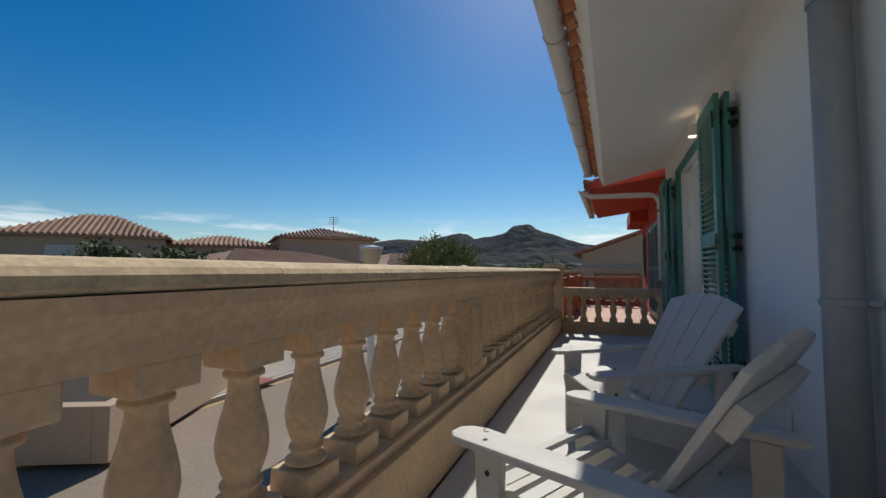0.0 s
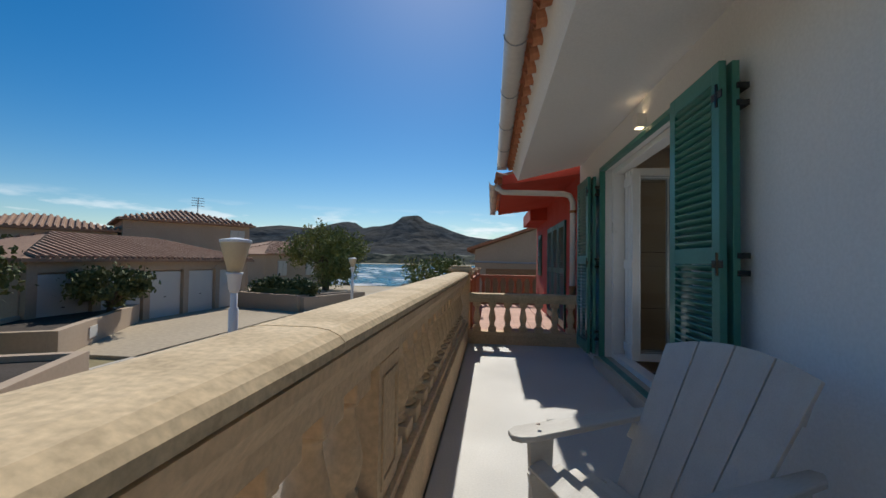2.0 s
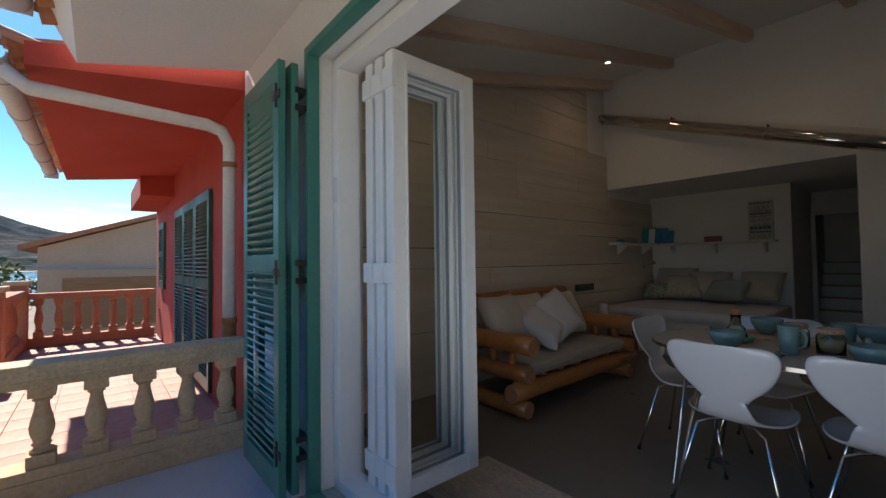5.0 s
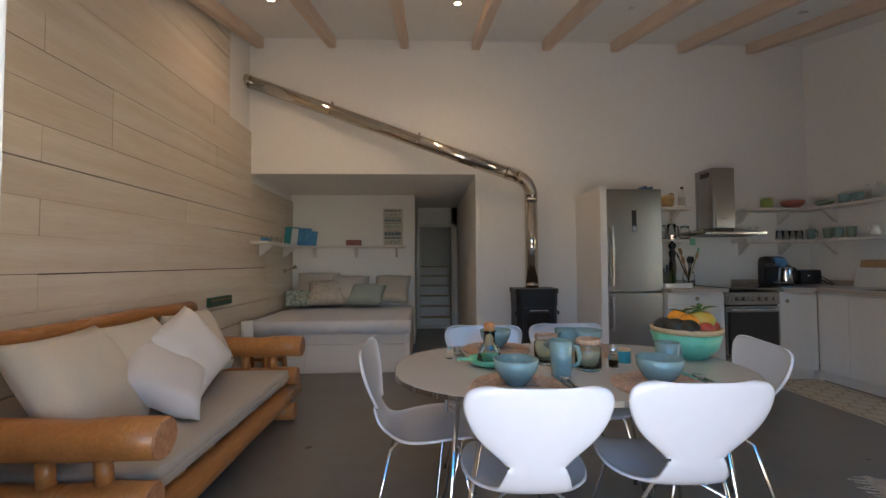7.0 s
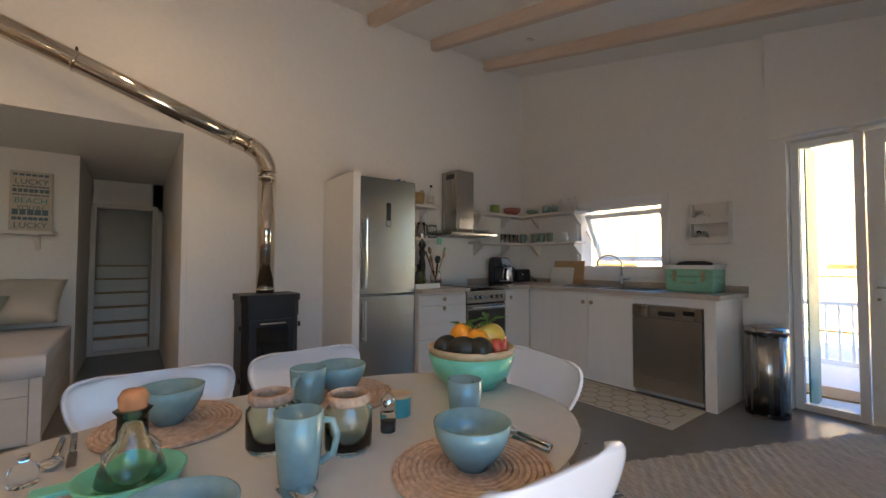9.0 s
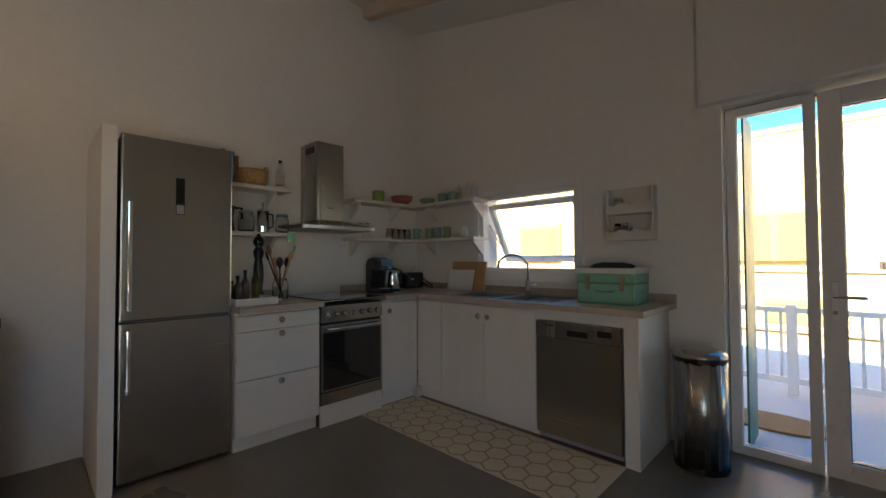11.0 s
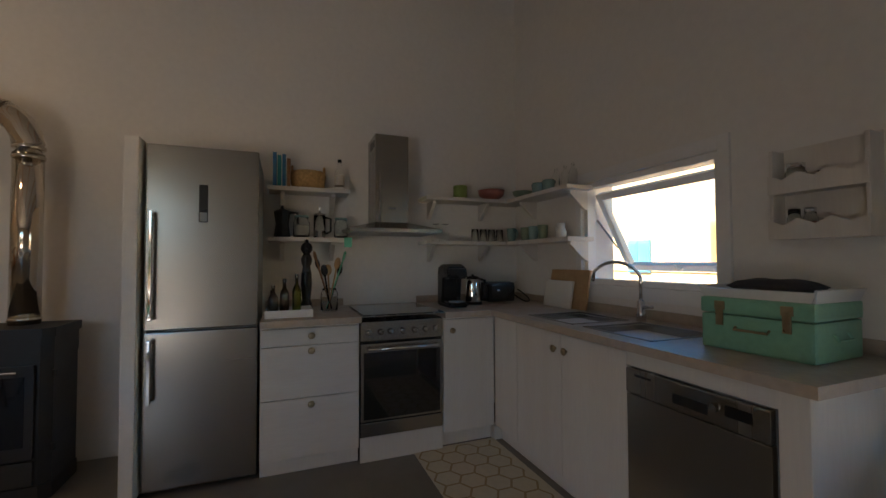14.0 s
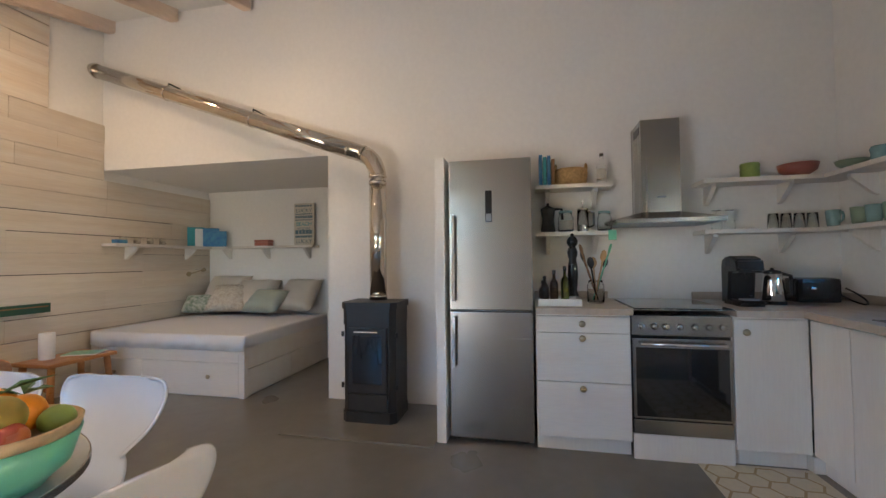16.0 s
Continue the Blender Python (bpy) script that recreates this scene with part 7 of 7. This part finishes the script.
pillow(6.98, 6.65, BZ, 0.54, 0.44, 0.20, 46, -78, PATTERN, "speckled beige cushion on the day bed", 15, g="bed pillows")
pillow(6.92, 6.08, BZ, 0.54, 0.38, 0.19, 42, -99, GREENC, "grey green cushion on the day bed", 16, g="bed pillows")
pillow(6.90, 7.02, BZ, 0.40, 0.28, 0.16, 44, -70, LEAFC, "small leaf print cushion on the day bed", 17, g="bed pillows")
shelf("corner_shelf", "whitewashed corner shelf round the bed alcove", 7.40, 7.27, 1.55, ((-0.20, -1.76, -0.002, 0.0), (-1.58, -0.20, -0.20, 0.0)),
      ((0, -0.35, -0.032, 0), (0, -0.98, -0.032, 0), (0, -1.62, -0.032, 0), (-0.45, 0, -0.032, 90), (-1.30, 0, -0.032, 90)))
AZ = 1.552
for k, (dy, m_, h_) in enumerate(((0.0, BOOKT, 0.27), (0.05, PAPER, 0.25), (0.10, BOOKB, 0.26), (0.15, BOOKB, 0.22))):
    b = thing("book", "travel book leaning on the alcove shelf", "book", 7.05 + 0.05 * k, 7.20 - dy * 1.6, AZ, -50, group="alcove books")
    o = box("cover", (-0.10, -0.012, 0, 0.10, 0.012, h_), m_, b, 0.002)
    o.matrix_basis = pose(0, 0, 0, 14, 0, 0)
for k in range(4):
    jar(5.98 + 0.17 * k, 7.17, AZ, 0.032, 0.075, "small glass candle jar on the alcove shelf", None, CREAM, "candle jars")
tn = thing("tin_box", "flat blue tin on the alcove shelf", "box", 5.90, 7.12, AZ)
box("body", (-0.06, -0.04, 0, 0.06, 0.04, 0.04), BOOKB, tn, 0.006)
tx = thing("keepsake_box", "small dark red rounded box on the shelf", "box", 7.30, 6.31, AZ)
box("body", (-0.06, -0.11, 0, 0.06, 0.11, 0.05), TERRAB, tx, 0.012)
box("lid", (-0.062, -0.112, 0.051, 0.062, 0.112, 0.085), TERRAB, tx, 0.014)
sg = thing("wall_sign", "pale board sign with printed lines standing on the shelf", "sign", 7.33, 5.70, AZ)
o = box("board", (-0.012, -0.15, 0, 0.012, 0.15, 0.58), SIGNB, sg, 0.003)
def bar_line(z, h, y0, y1, n, m_):
    rnd_ = random.Random(int(z * 1000))
    y = y1
    for k in range(n):
        w_ = (y1 - y0) / n
        box("print_bar", (-0.014, y - w_ * rnd_.uniform(0.72, 0.9), z, -0.0122, y, z + h), m_, sg, 0)
        y -= w_
for z, h, n in ((0.535, 0.022, 6), (0.455, 0.055, 5), (0.425, 0.015, 9), (0.375, 0.035, 7), (0.345, 0.012, 9), (0.155, 0.055, 5), (0.105, 0.03, 7), (0.03, 0.055, 5)):
    if z in (0.455, 0.03):
        continue
    bar_line(z, h, -0.13, 0.13, n, SLATE)
def lettering(text, parent, size, place, material):
    cu = bpy.data.curves.new("lettering", "FONT")
    cu.body, cu.size, cu.align_x, cu.extrude = text, size, "CENTER", 0.0008
    tmp = bpy.data.objects.new("lettering", cu)
    scene.collection.objects.link(tmp)
    bpy.context.view_layer.update()
    me = bpy.data.meshes.new_from_object(tmp.evaluated_get(bpy.context.evaluated_depsgraph_get()))
    bpy.data.objects.remove(tmp)
    me.materials.clear()
    me.materials.append(material)
    o = new("lettering", me)
    o.parent, o.matrix_basis = parent, place
    return o
face = Matrix(((0, 0, -1, -0.0135), (-1, 0, 0, 0), (0, 1, 0, 0), (0, 0, 0, 1)))
for txt, z, s in (("LUCKY", 0.455, 0.075), ("BEACH", 0.270, 0.075), ("YOU'RE", 0.205, 0.058), ("LUCKY", 0.03, 0.075)):
    lettering(txt, sg, s, Matrix.Translation((0, 0, z)) @ face, SLATE if txt != "BEACH" else BOOKT)
wl_ = thing("reading_lamp", "small brass swing arm wall lamp in the alcove", "wall lamp", 7.0, 7.27, 1.17)
part("base", lathe([(0.035, 0), (0.035, 0.012), (0, 0.014)], 16, m=pose(0, 0, 0, 90)), BRASSY, wl_)
part("arm", tube([(0, -0.012, 0), (0, -0.06, 0.01), (0.14, -0.09, 0.05)], 0.007, 8), BRASSY, wl_)
part("head", lathe([(0.012, -0.03), (0.026, 0.0), (0.028, 0.03), (0.02, 0.03)], 14, m=pose(0.15, -0.10, 0.05, 60, 30, 0)), BRASSY, wl_, smooth=True)

# ---- stove and flue ----
sv = thing("wood_stove", "black iron wood stove with glass door", "stove", 5.34, 3.955, 0.0)
def chamf(bm, x0, x1, w, c, z0, z1):
    return prism(bm, [(x0 + c, -w), (x1, -w), (x1, w), (x0 + c, w), (x0, w - c), (x0, -w + c)], z0, z1)
part("body", chamf(bmesh.new(), 0.0, 0.34, 0.225, 0.045, 0.04, 0.93), BLACK, sv)
part("top_plate", chamf(bmesh.new(), -0.02, 0.35, 0.24, 0.045, 0.931, 0.985), BLACK, sv)
part("upper_band", chamf(bmesh.new(), -0.01, 0.34, 0.23, 0.045, 0.80, 0.93), BLACK, sv)
part("foot_plate", chamf(bmesh.new(), -0.012, 0.34, 0.232, 0.045, 0.0, 0.10), BLACK, sv)
d = box("fire_door", (-0.022, -0.165, 0.26, 0.0, 0.165, 0.78), BLACK, sv, 0.006)
box("fire_glass", (-0.026, -0.125, 0.33, -0.022, 0.125, 0.72), DARKGLASS, d, 0.001)
part("handle", tube([(-0.03, -0.10, 0.75), (-0.045, -0.10, 0.75), (-0.045, 0.10, 0.75), (-0.03, 0.10, 0.75)], 0.008, 8), CHROME, d)
box("ash_door", (-0.018, -0.165, 0.11, 0.0, 0.165, 0.245), BLACK, sv, 0.004)
for y in (-0.235, 0.235):
    for z in (0.30, 0.72):
        part("hinge_pin", lathe([(0.012, -0.02), (0.012, 0.02)], 8, m=pose(0.03, y, z)), BLACK, sv)
ht = wall("hearth_slab", [(5.02, 3.34, 0.0, 5.84, 4.56, 0.012)], CONCRETE, "thin stone hearth slab beneath the stove", 0.003)
fl = thing("flue_pipe", "polished steel stove flue climbing along the wall", "flue", 5.58, 3.955, 0.985)
R = 0.074
rise = [(0, 0, 0), (0, 0, 1.04)]
part("riser", tube(rise, R, 24), FLUE, fl, smooth=True)
elbow = [(0, 0, 1.04), (0, 0.002, 1.10), (0.002, 0.015, 1.16), (0.006, 0.045, 1.22), (0.012, 0.085, 1.26), (0.02, 0.14, 1.295)]
part("elbow", tube(elbow, R * 1.03, 24), FLUE, fl, smooth=True)
END = (0.17, 3.36, 2.47)
P0 = Vector((0.02, 0.14, 1.295))
PE = Vector(END)
part("sloping_pipe", tube([tuple(P0.lerp(PE, k / 4)) for k in range(5)], R, 24), FLUE, fl, smooth=True)
for q, z in ((None, 0.03), (None, 1.02), (None, 1.08)):
    part("pipe_collar", lathe([(R * 1.0, -0.012), (R * 1.07, -0.008), (R * 1.07, 0.008), (R, 0.012)], 24, m=pose(0, 0, z)), FLUE, fl, smooth=True)
qd = (PE - P0).to_track_quat("Z", "Y").to_matrix().to_4x4()
for k, s in enumerate((0.0, 0.04, 0.36, 0.68, 0.985)):
    part("pipe_collar", lathe([(R * 1.0, -0.012), (R * 1.07, -0.008), (R * 1.07, 0.008), (R, 0.012)], 24, m=Matrix.Translation(P0.lerp(PE, s)) @ qd), FLUE, fl, smooth=True)
    if 0.2 < s < 0.9:
        part("wall_clamp", tube([tuple(P0.lerp(PE, s) + Vector((0, 0, R))), tuple(P0.lerp(PE, s) + Vector((0, 0, R + 0.03))), tuple(P0.lerp(PE, s) + Vector((0.25, 0, R + 0.03)))], 0.008, 6), BLACK, fl)

# ---- hallway steps ----
hs_ = thing("hall_steps", "white steps with wooden nosings beyond the hallway", "stairs", 9.05, 4.70, 0.0, kind="structure")
for k in range(6):
    box("riser", (0.16 * k, 0.0, 0.0, 0.16 * k + 0.16, 0.64, 0.20 * (k + 1) - 0.022), PLASTER, hs_, 0.002)
    box("tread", (0.16 * k - 0.025, 0.0, 0.20 * (k + 1) - 0.02, 0.16 * k + 0.16, 0.64, 0.20 * (k + 1)), WOODL, hs_, 0.005)
tagged(part("door_casing", frame_bars(bmesh.new(), 0, 4.63, 0.0, 0, 5.36, 2.04, 0.06, 8.875, 8.90, "x"), CAB), "white wooden casing of the hallway opening", "door frame", kind="structure")

# ---- lights and fittings ----
for x, y in DOWNLIGHTS + ((2.12, 3.16), (2.12, 1.40), (4.72, 3.16), (4.74, 1.40)):
    lit = (x, y) in DOWNLIGHTS
    t = thing("downlight", "small round %s ceiling spot with steel ring" % ("lit" if lit else "unlit"), "spotlight", x, y, ceil_z(x) + 0.002, group="ceiling spots")
    part("ring", lathe([(0.030, -0.004), (0.042, -0.004), (0.044, 0.0), (0.030, 0.0)], 20, m=pose(0, 0, 0, 0, -13.5, 0)), CHROME, t)
    part("lens", lathe([(0.029, -0.006), (0.029, -0.001), (0, -0.001)], 16, m=pose(0, 0, 0, 0, -13.5, 0)), SPOTL if lit else CERW, t)
sc = thing("wall_sconce", "white up and down wall lamp, lit, beside the door", "wall lamp", 0.68, 4.743, 2.45)
box("shade", (-0.09, -0.05, 0.0, -0.002, 0.05, 0.12), PLASTER, sc, 0.01)
box("bulb_up", (-0.075, -0.035, 0.1195, -0.02, 0.035, 0.122), SCONCEL, sc, 0)
box("bulb_down", (-0.075, -0.035, -0.002, -0.02, 0.035, 0.0005), SCONCEL, sc, 0)
sw = thing("wall_socket", "white outdoor power socket on the wall", "socket", 0.68, 2.62, 0.28)
box("plate", (-0.03, -0.04, -0.05, -0.001, 0.04, 0.05), PLASTER, sw, 0.008)
box("flap", (-0.036, -0.032, -0.01, -0.03, 0.032, 0.042), PLASTER, sw, 0.004)
pp = thing("drainpipe", "thick grey painted drainpipe on the white wall", "pipe", 0.60, 1.82, 0.0)
part("pipe", tube([(0, 0, 0.0), (0, 0, 2.62)], 0.062, 18), ZINC, pp, smooth=True)
for z in (0.95, 2.08):
    cl_ = part("clamp", lathe([(0.063, -0.014), (0.068, -0.012), (0.068, 0.012), (0.063, 0.014)], 18, m=pose(0, 0, z)), ZINC, pp)
    part("bolt", tube([(0.05, -0.06, z), (0.07, -0.10, z)], 0.012, 8), ZINC, cl_)

# ---- garden chairs on the balcony ----
ad = thing("adirondack_chair", "white weathered wooden adirondack chair", "garden chair", -0.09, 1.32, 0.0, 152, group="balcony chairs")
# the seat looks along +x, the back leans towards -x
for s in (-1, 1):
    l = part("front_leg", prism(bmesh.new(), [(0.30, 0.0), (0.40, 0.0), (0.395, 0.30), (0.405, 0.50), (0.29, 0.50), (0.30, 0.30)], s * 0.315 - 0.014, s * 0.315 + 0.014, pose(0, 0, 0, 90, 0, 0)), CHAIRW, ad)
    part("bolt", lathe([(0.009, 0), (0.009, 0.004), (0, 0.005)], 10, m=pose(0.345, s * 0.33, 0.42, -90 * s)), BOLT, l)
    part("side_rail", prism(bmesh.new(), [(0.40, 0.24), (0.42, 0.37), (0.34, 0.385), (-0.42, 0.14), (-0.52, 0.0), (-0.40, 0.0)], s * 0.285 - 0.013, s * 0.285 + 0.013, pose(0, 0, 0, 90, 0, 0)), CHAIRW, ad)
    part("back_leg", prism(bmesh.new(), [(-0.20, 0.0), (-0.28, 0.0), (-0.275, 0.53), (-0.195, 0.53)], s * 0.315 - 0.014, s * 0.315 + 0.014, pose(0, 0, 0, 90, 0, 0)), CHAIRW, ad)
    arm = [(0.46, -0.045), (0.485, -0.01), (0.475, 0.045), (0.43, 0.075), (0.10, 0.062), (-0.30, 0.035), (-0.345, 0.0), (-0.33, -0.04), (0.0, -0.05), (0.40, -0.062)]
    bm = prism(bmesh.new(), [(x, s * y) for x, y in arm][::s], 0.0, 0.024, pose(0, s * 0.325, 0.525, 0, 3, 0))
    bmesh.ops.bevel(bm, geom=bm.edges[:], offset=0.004, segments=1, affect="EDGES")
    a_ = part("armrest", bm, CHAIRW, ad)
    for x in (0.35, -0.24):
        part("bolt", lathe([(0.009, 0.0), (0.009, 0.003), (0, 0.004)], 10, m=pose(x, s * 0.33, 0.55)), BOLT, a_)
for k in range(6):
    u = k / 7.0
    m = pose(0.375 - 0.58 * u, 0, 0.375 - 0.19 * u + 0.012 * math.cos(u * 3), 0, 18 - 4 * u, 0)
    bm = bx(bmesh.new(), -0.036, -0.30, 0, 0.036, 0.30, 0.018, 0.004, m=m)
    part("seat_slat", bm, CHAIRW, ad)
back = pose(0.05, 0, 0.20, 0, -31, 0)
for k in range(4):
    y = -0.2175 + 0.145 * k
    w0, w1 = 0.057, 0.078
    yb, yt = y * 0.82, y * 1.12
    o = [(yb - w0, 0.0), (yb + w0, 0.0)] + [(yt + w1 * v, 0.785 + 0.055 * (1 - ((yt + w1 * v) / 0.30) ** 2)) for v in (1.0, 0.5, 0.0, -0.5, -1.0)]
    bm = prism(bmesh.new(), o, -0.010, 0.010, back @ Matrix(((0, 0, 1, 0), (1, 0, 0, 0), (0, 1, 0, 0), (0, 0, 0, 1))))
    bmesh.ops.bevel(bm, geom=bm.edges[:], offset=0.002, segments=1, affect="EDGES")
    part("back_slat", bm, CHAIRW, ad)
bm = bx(bmesh.new(), -0.05, -0.29, 0.62, -0.011, 0.29, 0.70, 0.006, m=back)
part("back_batten", bm, CHAIRW, ad)
bm = bx(bmesh.new(), -0.036, -0.33, 0.30, -0.012, 0.33, 0.37, 0.006, m=back)
part("back_batten", bm, CHAIRW, ad)
copy_thing(ad, pose(0.02, 2.68, 0, 0, 0, 204))
